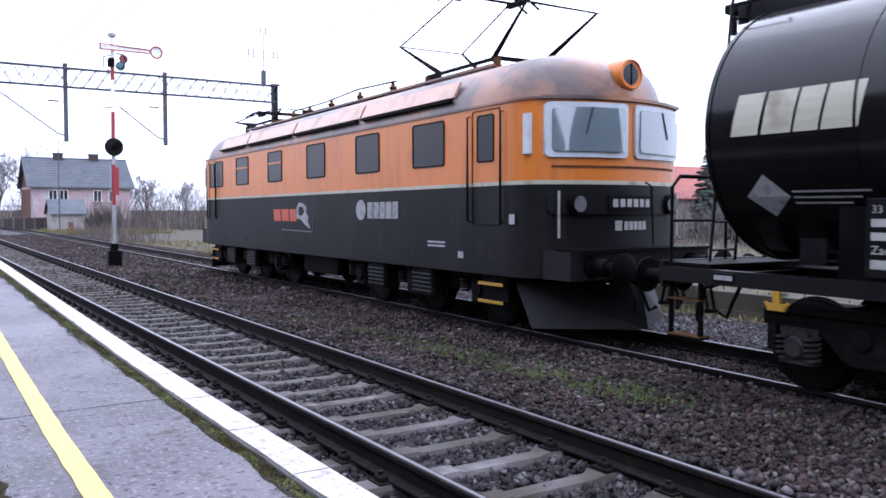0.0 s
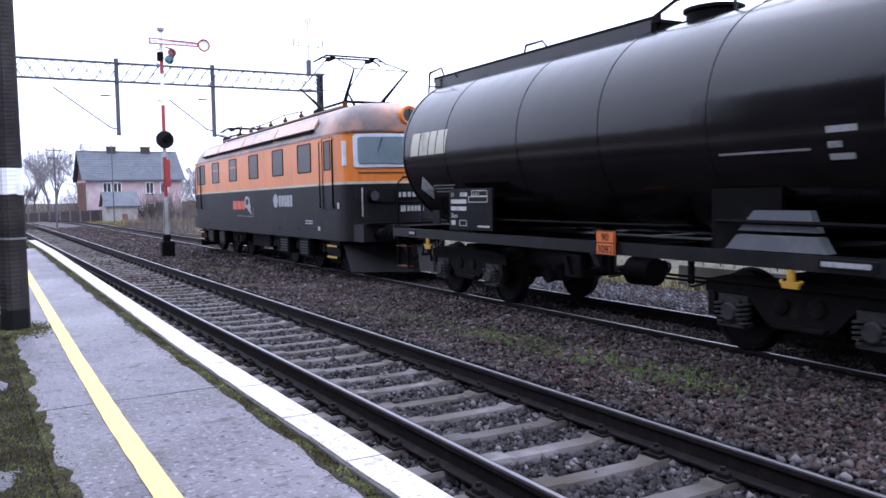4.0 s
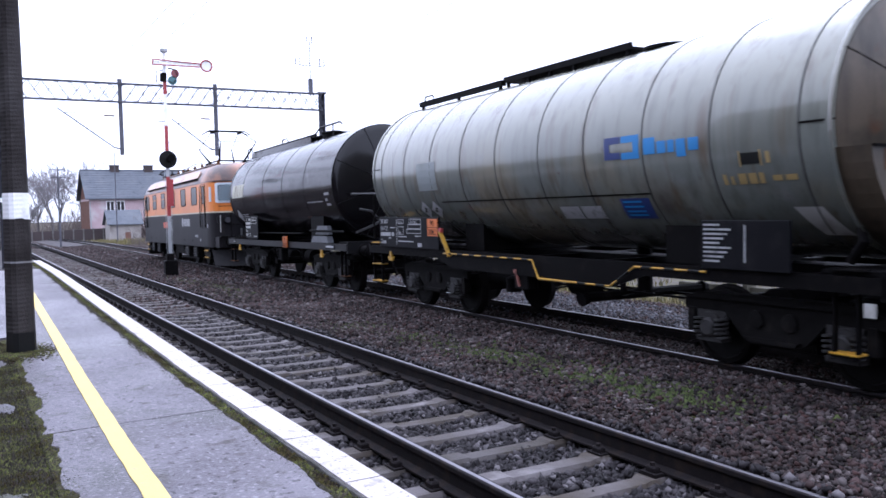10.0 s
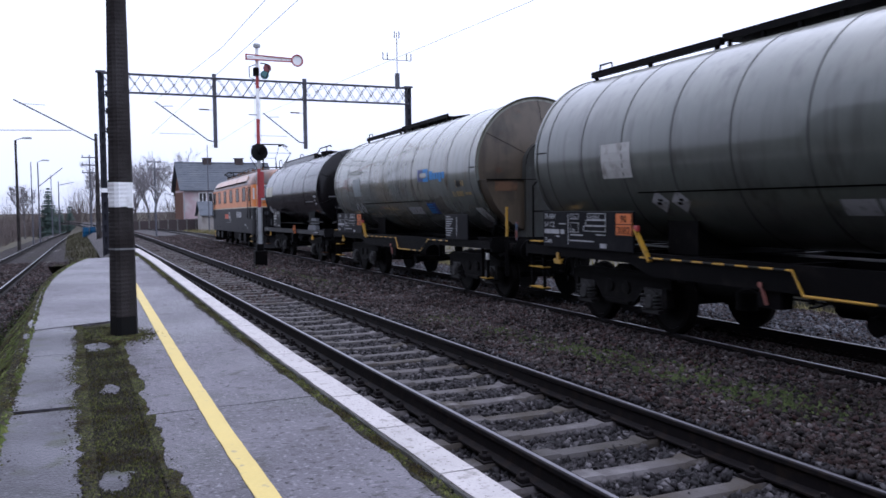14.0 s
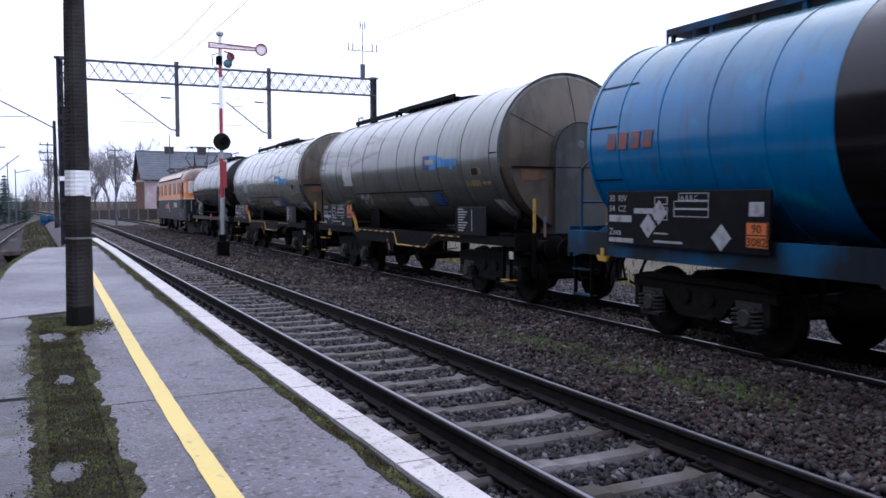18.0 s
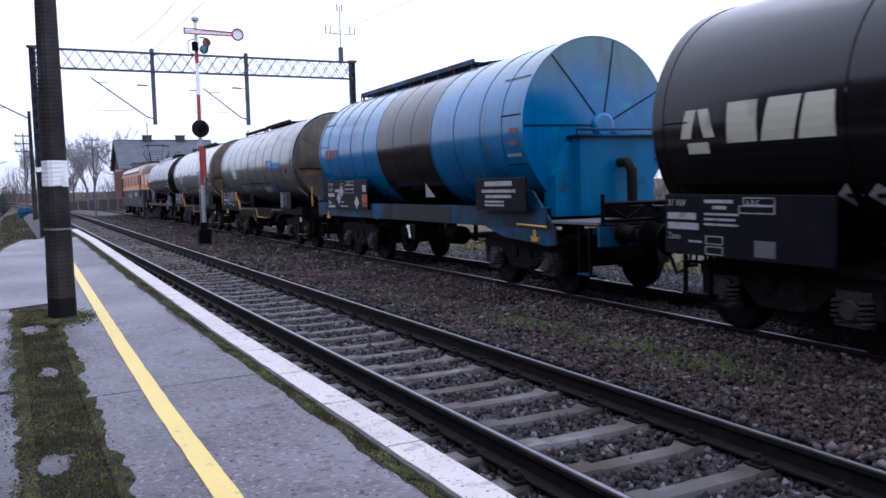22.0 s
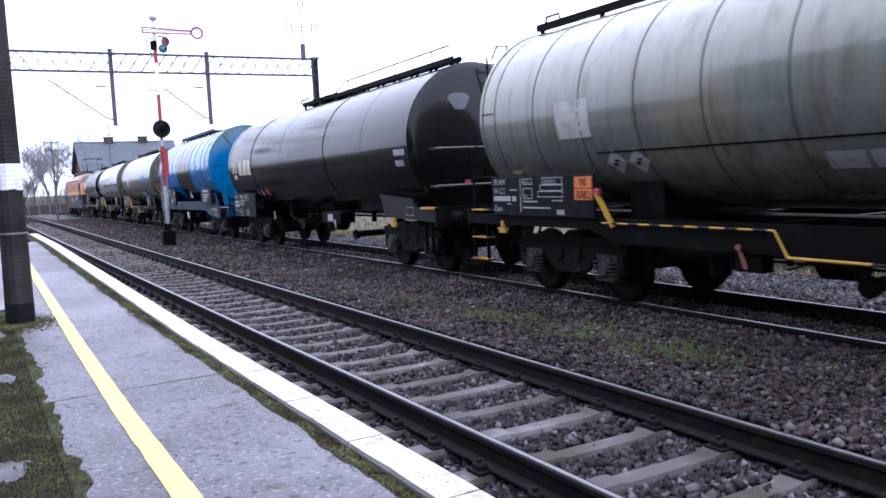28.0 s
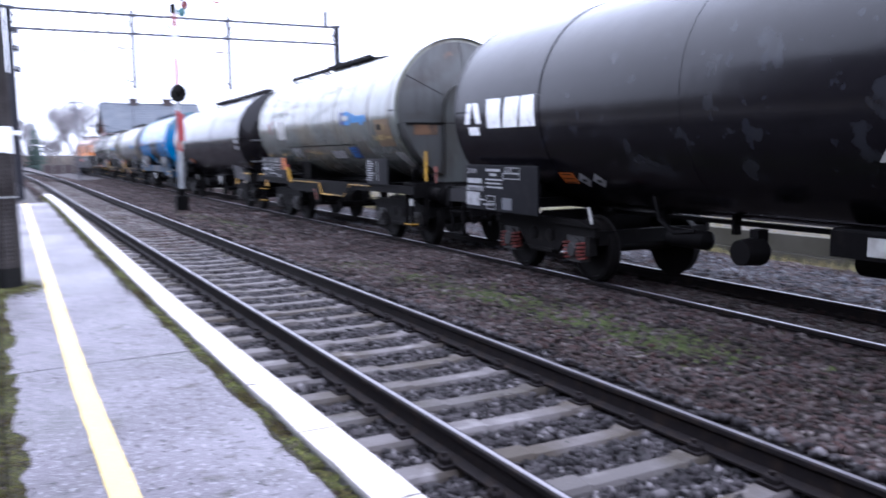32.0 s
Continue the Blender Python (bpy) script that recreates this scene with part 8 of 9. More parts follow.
for x, zb in ((6.58, 4.72), (11.08, 4.74)):
    d = part("drop_post", Geo().box(x - 0.085, GY - 0.085, zb, x + 0.085, GY + 0.085, 8.2), M["gantry"], gantry)
    part("post_cap", Geo().tube((x, GY, 8.2), (x, GY, 8.3), 0.11), M["gantry"], d)
    tip = (x - 2.75 if x < 8 else x - 2.15, 6.85 if x < 8 else 6.50)
    part("cantilever_tube", Geo().tube((x, GY, zb + 0.28), (x - 0.35, GY, zb + 0.36), 0.03).tube((x - 0.35, GY, zb + 0.36), (tip[0], GY, tip[1]), 0.03), M["gantry"], d)
    part("tie_insulator", Geo().tube((x, GY, 6.55), (x - 0.75, GY, 6.57), 0.012).tube((x - 0.3, GY, 6.56), (x - 0.75, GY, 6.57), 0.035), M["rust"], d)
    pieces("steady_arm", Geo().tube((x - 0.95, GY, 5.36), (x - 2.6, GY, 5.37), 0.013).tube((tip[0] + 0.25, GY, tip[1] - 0.2), (tip[0] + 0.8, GY, tip[1] - 0.17), 0.02), M["galv"], d)
ant = part("antenna", Geo().box(16.05, GY - 0.1, 8.12, 16.25, GY + 0.1, 8.85).tube((16.15, GY, 8.85), (16.15, GY, 11.0), 0.025).tube((15.35, GY, 9.55), (16.95, GY, 9.55), 0.018), M["gantry"], gantry, "thin aerial with small dipoles")
for x, z in ((15.35, 9.55), (15.6, 9.55), (16.7, 9.55), (16.95, 9.55), (16.02, 10.7), (16.28, 10.7)):
    part("dipole", Geo().tube((x, GY, z), (x, GY, z + 0.38), 0.03), M["gantry"], ant)

# overhead wires of the near track and the train track
def wire(name, pts, label, r=0.007):
    solid(name, Geo().pipe(pts, r, n=4), M["gantry"], label, "wire")


wire("catenary_wire", [(3.75, -14, 6.5), (3.68, 6, 5.95), (3.65, 22, 5.86), (3.7, GY, 6.8)], "messenger wire over the near track")
wire("contact_wire", [(3.75, -14, 5.35), (3.65, GY, 5.34)], "contact wire over the near track", 0.006)
wire("catenary_wire", [(8.2, -14, 6.4), (8.7, 15, 5.9), (8.95, GY, 6.45), (9.6, 100, 5.4)], "messenger wire over the train track", 0.006)


def mast(name, x, y, z1, label, r=0.14, lamp=0.0, arm=0.0, tip=None, crossarm=0):
    z0 = fall(y) - 0.9
    v = thing(name, label, "mast")
    part("shaft", Geo().tube((x, y, z0), (x, y, z1), r, r * 0.6, n=10), M["pole_concrete"] if r > 0.1 else M["gantry"], v)
    if lamp:
        part("lamp_arm", Geo().pipe([(x, y, z1), (x + lamp * 0.5, y, z1 + 0.1), (x + lamp, y, z1 + 0.14)], 0.03), M["galv"], v)
        part("lamp_head", Geo().bevelled(x + lamp - 0.1, y - 0.12, z1 + 0.1, x + lamp + 0.45, y + 0.12, z1 + 0.22, 0.03), M["galv"], v)
    if tip:
        part("cantilever_tube", Geo().tube((x, y, z1 - 0.5), (tip[0], y, tip[1]), 0.045), M["gantry"], v)
        if tip[0] < x:
            part("steady_arm", Geo().tube((x - 1.48, y, z1 + 0.20), (x - 6.73, y, z1 + 0.07), 0.024), M["gantry"], v)
            part("tie_rod", Geo().tube((tip[0] + 0.5, y, tip[1] - 0.25), (tip[0] + 1.9, y, tip[1] - 0.30), 0.02), M["galv"], v)
    for i in range(crossarm):
        part("crossarm", Geo().box(x - 0.7, y - 0.05, z1 - 0.3 - 0.7 * i, x + 0.7, y + 0.05, z1 - 0.2 - 0.7 * i), M["gantry"], v)
        for q in (-0.6, 0.6):
            part("insulator", Geo().tube((x + q, y, z1 - 0.2 - 0.7 * i), (x + q, y, z1 + 0.0 - 0.7 * i), 0.05), M["galv"], v)
    return v


mast("overhead_mast", 1.72, 62, 6.95, "grey concrete overhead-line mast with a long cantilever", 0.17, tip=(-3.24, 9.08))
mast("overhead_mast", 1.74, 85, 6.9, "slim steel mast with crossarms beside the track", 0.09, crossarm=3)
mast("overhead_mast", 1.95, 70, 5.6, "plain slim steel mast beside the track", 0.09)
mast("overhead_mast", -2.86, 92, 4.6, "distant overhead-line mast leaning tube towards the track", 0.10, tip=(-0.645, 5.98))
mast("overhead_mast", -1.37, 120, 5.5, "distant overhead-line mast leaning tube towards the track", 0.10, tip=(0.49, 5.43))
mast("lamp_post", -3.1, 60, 6.25, "tall grey concrete lamp post beside the siding", 0.11, lamp=0.5)
mast("lamp_post", -2.33, 75, 5.65, "slim grey lamp post beside the siding", 0.07, lamp=0.4)
mast("lamp_post", -1.86, 100, 5.6, "plain slim grey post beside the siding", 0.07)
mast("lamp_post", -2.83, 75, 5.65, "plain slim grey post beside the siding", 0.06)
mast("lamp_post", -5.35, 60, 8.9, "tall grey lamp post beyond the siding", 0.12, lamp=0.4)
mast("telegraph_pole", 7.6, 86, 6.6, "wooden pole with two crossarms", 0.10, crossarm=2)
mast("telegraph_pole", 15.3, 104, 9.4, "slim dark pole in front of the house", 0.08)

# ---- siding behind the platform ----
def siding_x(y):
    return -3.098 + 0.02671 * y - 2.068e-4 * y * y + 1.5466e-6 * y ** 3


def siding_lie(y):
    """The siding falls away a little faster than the land."""
    return -0.20 - 0.010 * (y - 14.0)


siding = thing("siding_track", "rusty siding on overgrown ballast", "railway track", kind="structure")
sy = [5 + 6 * i for i in range(25)]
for s in (-0.7525, 0.7525):
    body, top = rail_geo(lambda y, s=s: siding_x(y) + s, 0.0, sy, siding_lie)
    r = part("rail", body, M["rail_rust"], siding)
    part("running_surface", top, M["rail_top"], r, "bright worn steel head")
for i in range(90):
    y = 8 + 0.62 * i
    again("sleeper", SLEEPER, siding, pose(siding_x(y), y, siding_lie(y) - 0.215))
solid("siding_ballast", sheet([-2.9, -2.3, -1.8, -1.3, -0.5, 0.5, 1.2, 1.9, 2.3], [4 + 3 * i for i in range(50)], lambda x, y: siding_lie(y) - 0.215 + 0.03 * noise.noise(Vector((x * 2, y * 0.7, 1))) - (0.3 if x < -2.4 else 0)), M["ballast_green"], "weedy ballast under the siding", kind="structure", smooth=True, m=Matrix())
for v in bpy.data.objects["siding_ballast"].data.vertices:
    v.co.x += siding_x(v.co.y)


def siding_bed(r, n):
    y = 7 + 36 * r.rand(n) ** 1.2
    x = siding_x(y) + r.uniform(-1.7, 2.0, n)
    return np.stack([x, y, siding_lie(y) - 0.20 + r.uniform(-0.02, 0.02, n)], -1)


scatter_stones("siding_stones", 16000, siding_bed, 0.05, M["stones"], "grimy stones under the siding rails", 24)

# mossy bank that runs down from the paving to the siding, and the rough end of the platform
bank_ys = [P0 + 0.4 * i for i in range(92)]
def bank_z(k, x, y):
    top = 0.276 + rise(y) if y < PAVED else max(-0.45, 0.40 - 0.17 * (y - PAVED))
    low = siding_lie(y) - 0.19
    return top + (low - top) * k + 0.035 * noise.noise(Vector((x * 4, y * 2.2, 5)))


bank = Geo()
cols = 9
bank.v = [(lambda x: (x, y, bank_z(k / (cols - 1), x, y)))(paving_left(y) + 0.10 - (0.62 + 0.12 * noise.noise(Vector((y * 0.8, 3, 0)))) * k / (cols - 1)) for y in bank_ys for k in range(cols)]
bank.f = [(j * cols + k, j * cols + k + 1, (j + 1) * cols + k + 1, (j + 1) * cols + k) for j in range(len(bank_ys) - 1) for k in range(cols - 1)]
solid("mossy_bank", bank, M["moss"], "low mossy bank between the paving and the siding", kind="structure", smooth=True)
solid("platform_ramp", sheet([-0.6, -0.2, 0.2, 0.6, 1.0, 1.4, 1.74], [PAVED + 0.5 * i for i in range(14)], lambda x, y: max(-0.45, 0.395 - 0.11 * (y - PAVED)) - (0.12 if x < -0.1 else 0) + 0.04 * noise.noise(Vector((x * 2, y * 2, 8)))), M["earth"], "rough weedy earth at the end of the platform", kind="structure", smooth=True)
# two barrel forms stand in for an unclear blue heap
for x, y in ((1.14, 78.0), (1.68, 78.6)):
    barrel = thing("blue_barrel", "dull blue barrel form standing in for a blue heap beside the siding", "barrel", m=pose(x, y, ground_z(x, y) - 0.15))
    part("body", Geo().lathe([(0.0, 0.27), (0.08, 0.30), (0.3, 0.30), (0.34, 0.315), (0.38, 0.30), (0.62, 0.30), (0.66, 0.315), (0.70, 0.30), (0.92, 0.29), (0.98, 0.25)], n=20, axis="z"), M["blue_frame"], barrel, smooth=True)
    part("lid", Geo().lathe([(0.96, 0.27), (1.02, 0.27), (1.03, 0.2), (1.03, 0.01)], n=20, axis="z"), M["blue_frame"], barrel, smooth=True)


# ---- house and sheds beyond the line ----
BACK = 1.17  # the yard is laid out at a smaller scale, then set back to its true distance


def set_back(v):
    for ob in v.children_recursive:
        ob.data.transform(Matrix.Translation((0, 0, 1.75)) @ Matrix.Scale(BACK, 4) @ Matrix.Translation((0, 0, -1.75)))
    return v


def house():
    y0, y1 = 112.0, 121.0
    x0, x1 = 13.3, 24.9
    up = 0.26
    gz_ = -1.6
    v = thing("house", "pale pink two-storey house with a grey slate roof", "house")
    walls = part("wall", Geo().box(x0, y0, gz_, x1, y1, 3.95 + up), M["render_pink"], v, "pale pink rendered walls")
    ym = (y0 + y1) / 2
    # gable ends: their shade is put into the colour as brown
    for x in (x0, x1):
        part("gable", Geo().prism([(y0, 3.95 + up), (y1, 3.95 + up), (ym, 7.2 + up)], x, x + 0.3 if x == x0 else x - 0.3), M["brick_brown"], v, "gable end in the brown of its shaded side")
    # left end panel in the same shade brown
    part("gable_panel", Geo().box(x0 - 0.03, y0 + 0.1, gz_, x0, y1, 3.9), M["brick_brown"], v)
    for s in (-1, 1):
        ye = y0 - 0.55 if s < 0 else y1 + 0.55
        roof = part("roof_slope", Geo().loft([[(x, ye, 3.78 + up), (x, ym, 7.55 + up), (x, ym, 7.70 + up), (x, ye, 3.93 + up)] for x in (x0 - 0.5, x1 + 0.45)]), M["slate"], v, "grey slate roof slope")
        g = Geo()
        for i in range(12):
            k = (i + 0.5) / 12
            g.box(x0 - 0.5, ye + (ym - ye) * k - 0.02, 3.95 + up + (7.72 - 3.95) * k - 0.012, x1 + 0.45, ye + (ym - ye) * k + 0.02, 3.95 + up + (7.72 - 3.95) * k + 0.008)
        pieces("slate_course", g, M["slate"], roof)
    part("ridge", Geo().tube((x0 - 0.5, ym, 7.68 + up), (x1 + 0.45, ym, 7.68 + up), 0.1), M["slate"], v)
    for x in (17.05, 21.3):
        c = part("chimney", Geo().box(x - 0.55, ym - 0.4, 6.8, x + 0.55, ym + 0.4, 8.5), M["brick_dark"], v, "sooty brick chimney")
        part("chimney_cap", Geo().box(x - 0.65, ym - 0.5, 8.5, x + 0.65, ym + 0.5, 8.62), M["concrete"], c)
    for x in (15.75, 16.98, 20.9, 22.7):
        for z in (2.45, -0.2):
            w = part("window", Geo().box(x - 0.50, y0 - 0.06, z - 0.08, x + 0.50, y0 - 0.01, z + 1.42), M["white"], v, "white framed window")
            for k in (-1, 1):
                part("pane", Geo().box(x + k * 0.23 - 0.18, y0 - 0.075, z + 0.02, x + k * 0.23 + 0.18, y0 - 0.062, z + 1.3), M["glass_side"], w)
            part("sill", Geo().box(x - 0.56, y0 - 0.16, z - 0.16, x + 0.56, y0 - 0.01, z - 0.08), M["concrete"], w)
    part("gutter_pipe", Geo().tube((x0 + 0.1, y0 - 0.1, gz_), (x0 + 0.1, y0 - 0.1, 3.8), 0.06), M["galv"], v)
    return v


M["render_pink"] = material("pale_pink_render", (0.40, 0.30, 0.31), 0.85, spots=(((0.44, 0.41, 0.41), 0.5, 0.5, 0.7), ((0.27, 0.20, 0.195), 0.7, 0.6, 0.75)), bump=0.1, spec=0.2)
M["brick_brown"] = material("brown_brick", (0.134, 0.0728, 0.056), 0.85, spots=(((0.179, 0.112, 0.0896), 2.0, 0.5, 0.7),), bump=0.2, spec=0.08)
M["brick_dark"] = material("dark_old_brick", (0.062, 0.050, 0.050), 0.9, spots=(((0.06, 0.05, 0.048), 1.5, 0.5, 0.7),), bump=0.2, spec=0.08)
M["slate"] = material("weathered_slate", (0.085, 0.093, 0.108), 0.75, spots=(((0.105, 0.112, 0.125), 0.5, 0.5, 0.7), ((0.065, 0.07, 0.08), 1.4, 0.56, 0.7)), bump=0.2, spec=0.15)
M["render_cream"] = material("cream_render", (0.27, 0.25, 0.235), 0.85, spots=(((0.19, 0.17, 0.155), 0.8, 0.5, 0.7),), bump=0.1, spec=0.2)
M["roof_red"] = material("red_tile_roof", (0.235, 0.056, 0.0392), 0.7, spots=(((0.157, 0.0448, 0.0336), 2.0, 0.5, 0.7),))
set_back(house())


def shed(name, label, x0, x1, y0, y1, z0, eave, ridge, wall, roof, along="x"):
    v = thing(name, label, "shed")
    part("wall", Geo().box(x0, y0, z0, x1, y1, eave), M[wall], v)
    ym = (y0 + y1) / 2
    for s in (-1, 1):
        ye = y0 - 0.3 if s < 0 else y1 + 0.3
        part("roof_slope", Geo().loft([[(x, ye, eave - 0.1), (x, ym, ridge), (x, ym, ridge + 0.1), (x, ye, eave)] for x in (x0 - 0.3, x1 + 0.3)]), M[roof], v)
    for x in (x0, x1 - 0.2):
        part("gable", Geo().prism([(y0, eave), (y1, eave), (ym, ridge)], x, x + 0.2), M[wall], v)
    part("door", Geo().box((x0 + x1) / 2 - 0.05, y0 - 0.05, z0, (x0 + x1) / 2 + 0.55, y0 - 0.01, z0 + 1.6), M["brick_brown"], v)
    return v


set_back(shed("outbuilding", "small cream outbuilding with a grey roof in front of the house", 14.5, 17.95, 104, 108, -1.6, 0.95, 2.55, "render_cream", "slate"))
shed("red_roofed_house", "low pale house with a red tiled roof across the field", 55, 68, 50, 58, -1.2, 2.6, 5.6, "render_cream", "roof_red")
shed("red_roofed_house", "pale house with a dull red roof beyond the hedge", 60, 70, 26, 34, -1.2, 2.2, 4.4, "render_cream", "roof_red")

fence = thing("boundary_wall", "long low brown brick wall along the line", "wall", kind="structure")
for i in range(9):
    xa = 5.4 + 1.12 * i
    part("wall_panel", Geo().box(xa, 108.6, -2.2, xa + 1.1, 108.9, 0.25 + 0.03 * i), M["brick_dark"], fence)
    part("wall_post", Geo().box(xa - 0.06, 108.5, -2.2, xa + 0.08, 108.6, 0.32 + 0.03 * i), M["concrete"], fence)
set_back(fence)

# low concrete wall and pale blocks behind the train
wallv = thing("concrete_wall", "low stained concrete wall of stacked panels beyond the tracks", "wall", kind="structure")
for i in range(9):
    ya = -4 + 2.0 * i
    for k in range(2):
        part("wall_panel", Geo().bevelled(14.3 + 0.01 * k, ya, -0.75 + 0.38 * k, 14.45, ya + 1.97, -0.39 + 0.38 * k, 0.015), M["wall_concrete"], wallv)
    part("wall_post", Geo().box(14.22, ya - 0.07, -0.8, 14.5, ya + 0.05, 0.06), M["wall_concrete"], wallv)

# unseen wall added to close the place and darken the train's side and reflections
solid("station_wall", Geo().box(-8.1, -60.0, -1.0, -7.5, 22.0, 9.0), M["brick_dark"], "plain dark brick wall added out of view behind the platform", "wall", kind="structure")

# ---- plants ----
M["bark"] = material("grey_bark", (0.10, 0.09, 0.09), 0.9, spots=(((0.05, 0.045, 0.042), 4.0, 0.5, 0.7),), bump=0.4, spec=0.08)
# twigs paled to grey-lilac: distance haze put into the colour
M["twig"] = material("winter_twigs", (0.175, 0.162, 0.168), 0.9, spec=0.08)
# needles lifted towards blue-grey as painted haze
M["needles"] = island_material("spruce_needles", ((0.040, 0.058, 0.052), (0.055, 0.080, 0.070), (0.065, 0.090, 0.080), (0.046, 0.066, 0.060)), 0.8)
M["dry_grass"] = island_material("dry_grass", ((0.155, 0.125, 0.060), (0.095, 0.090, 0.036), (0.20, 0.165, 0.085), (0.060, 0.068, 0.024)), 0.9)
M["green_grass"] = island_material("green_weeds", ((0.022, 0.030, 0.010), (0.040, 0.054, 0.017), (0.060, 0.074, 0.026), (0.026, 0.030, 0.013)), 0.85)
M["verge_weeds"] = island_material("withered_weeds", ((0.060, 0.052, 0.036), (0.040, 0.044, 0.020), (0.085, 0.074, 0.050), (0.045, 0.040, 0.030)), 0.9)
# brush lightened so its colour carries the haze of distance
M["brown_bush"] = island_material("brown_brush", ((0.085, 0.066, 0.060), (0.12, 0.098, 0.09), (0.07, 0.06, 0.058), (0.14, 0.12, 0.11)), 0.9)


def bare_tree(x, y, h, seed, label, lean=0.0, name="bare_tree", spread=0.55):
    """Trunk, limbs and fine twigs grown by repeated forking."""
    r = random.Random(seed)
    z0 = ground_z(x, y) - 0.1
    v = thing(name, label, "tree", m=pose(x, y, z0))
    trunk, limbs, twigs = Geo(), Geo(), Geo()

    def grow(p, d, ln, rad, level):
        n = 3 if level < 2 else 2
        for i in range(n):
            q = p + d * (ln / n)
            g = trunk if level == 0 else limbs if level < 3 else twigs
            rad = max(rad, 0.013)
            g.tube(p, q, rad, rad * 0.86, n=7 if level < 2 else 4 if level < 4 else 3)
            p, rad = q, rad * 0.86
            d = (d + Vector((r.uniform(-1, 1), r.uniform(-1, 1), r.uniform(-0.2, 0.5))) * 0.16).normalized()
            if level >= 1 and level < 5 and r.random() < 0.95:
                e = (d + Vector((r.uniform(-1, 1), r.uniform(-1, 1), r.uniform(-0.4, 0.7))) * spread * 1.5).normalized()
                grow(p, e, ln * r.uniform(0.5, 0.7), rad * 0.55, level + 1)
        if level < 5:
            for k in range(4 if level == 0 else 3 if level == 4 else 2):
                e = (d + Vector((r.uniform(-1, 1), r.uniform(-1, 1), r.uniform(-0.1, 0.8))) * spread).normalized()
                grow(p, e, ln * r.uniform(0.6, 0.8), rad * 0.68, level + 1)

    grow(Vector((0, 0, 0)), Vector((lean, 0, 1)).normalized(), h * 0.30, h * 0.018, 0)
    part("trunk", trunk, M["bark"], v, smooth=True)
    part("limb", limbs, M["bark"], v, smooth=True)
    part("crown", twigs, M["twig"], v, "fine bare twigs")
    return v


def spruce(x, y, h, seed, label="dark green spruce with drooping tiers", wide=0.19):
    r = random.Random(seed)
    z0 = ground_z(x, y) - 0.1
    v = thing("spruce", label, "tree", m=pose(x, y, z0))
    part("trunk", Geo().tube((0, 0, 0), (0, 0, h * 0.97), h * 0.018, 0.02, n=8), M["bark"], v)
    g = Geo()
    tiers = int(h * 4.5)
    for i in range(tiers):
        k = (i + r.uniform(-0.4, 0.4)) / tiers
        z = h * (0.08 + 0.92 * min(1.0, max(0.0, k)))
        reach = h * wide * max(0.0, 1 - k) ** 0.8 * r.uniform(0.8, 1.15) + 0.10
        for j in range(15):
            a = 6.283 * (j + r.random()) / 15
            ln = reach * r.uniform(0.65, 1.12)
            ca, sa = math.cos(a), math.sin(a)
            for q in (0.30, 0.55, 0.80, 1.0):
                cx, cy = ln * q * ca, ln * q * sa
                cz = z - ln * 0.42 * q + 0.18 * ln * q * q
                w = 0.09 + 0.20 * ln * (1.15 - 0.6 * q)
                for side in (-1, 1):
                    b = a + side * r.uniform(0.5, 1.2)
                    dx, dy = math.cos(b) * w * 1.5, math.sin(b) * w * 1.5
                    drop = w * r.uniform(0.5, 1.1)
                    o = len(g.v)
                    g.v += [(cx - dx * 0.2, cy - dy * 0.2, cz + 0.04), (cx + dx * 0.6 - sa * w * 0.5, cy + dy * 0.6 + ca * w * 0.5, cz - drop * 0.4), (cx + dx, cy + dy, cz - drop), (cx + dx * 0.4 + sa * w * 0.4, cy + dy * 0.4 - ca * w * 0.4, cz - drop * 0.8)]
                    g.f.append((o, o + 1, o + 2, o + 3))
    part("crown", g, M["needles"], v, "drooping needle sprays")
    return v


def blades(name, n, place, h, mat, label, seed, w=0.008):
    """Many bent blades of grass in one mesh."""
    r = np.random.RandomState(seed)
    g = Geo()
    for i in range(n):
        x, y, z = place(r)
        a, k = r.uniform(0, 6.283), h * r.uniform(0.4, 1.3)
        b = r.uniform(0.1, 0.8) * k
        dx, dy = math.cos(a), math.sin(a)
        o = len(g.v)
        g.v += [(x - dy * w, y + dx * w, z), (x + dy * w, y - dx * w, z), (x + dx * b * 0.35 + dy * w * 0.7, y + dy * b * 0.35 - dx * w * 0.7, z + k * 0.65), (x + dx * b * 0.35 - dy * w * 0.7, y + dy * b * 0.35 + dx * w * 0.7, z + k * 0.65), (x + dx * b, y + dy * b, z + k)]
        g.f += [(o, o + 1, o + 2, o + 3), (o + 3, o + 2, o + 4)]
    return solid(name, g, mat, label, kind="stuff")


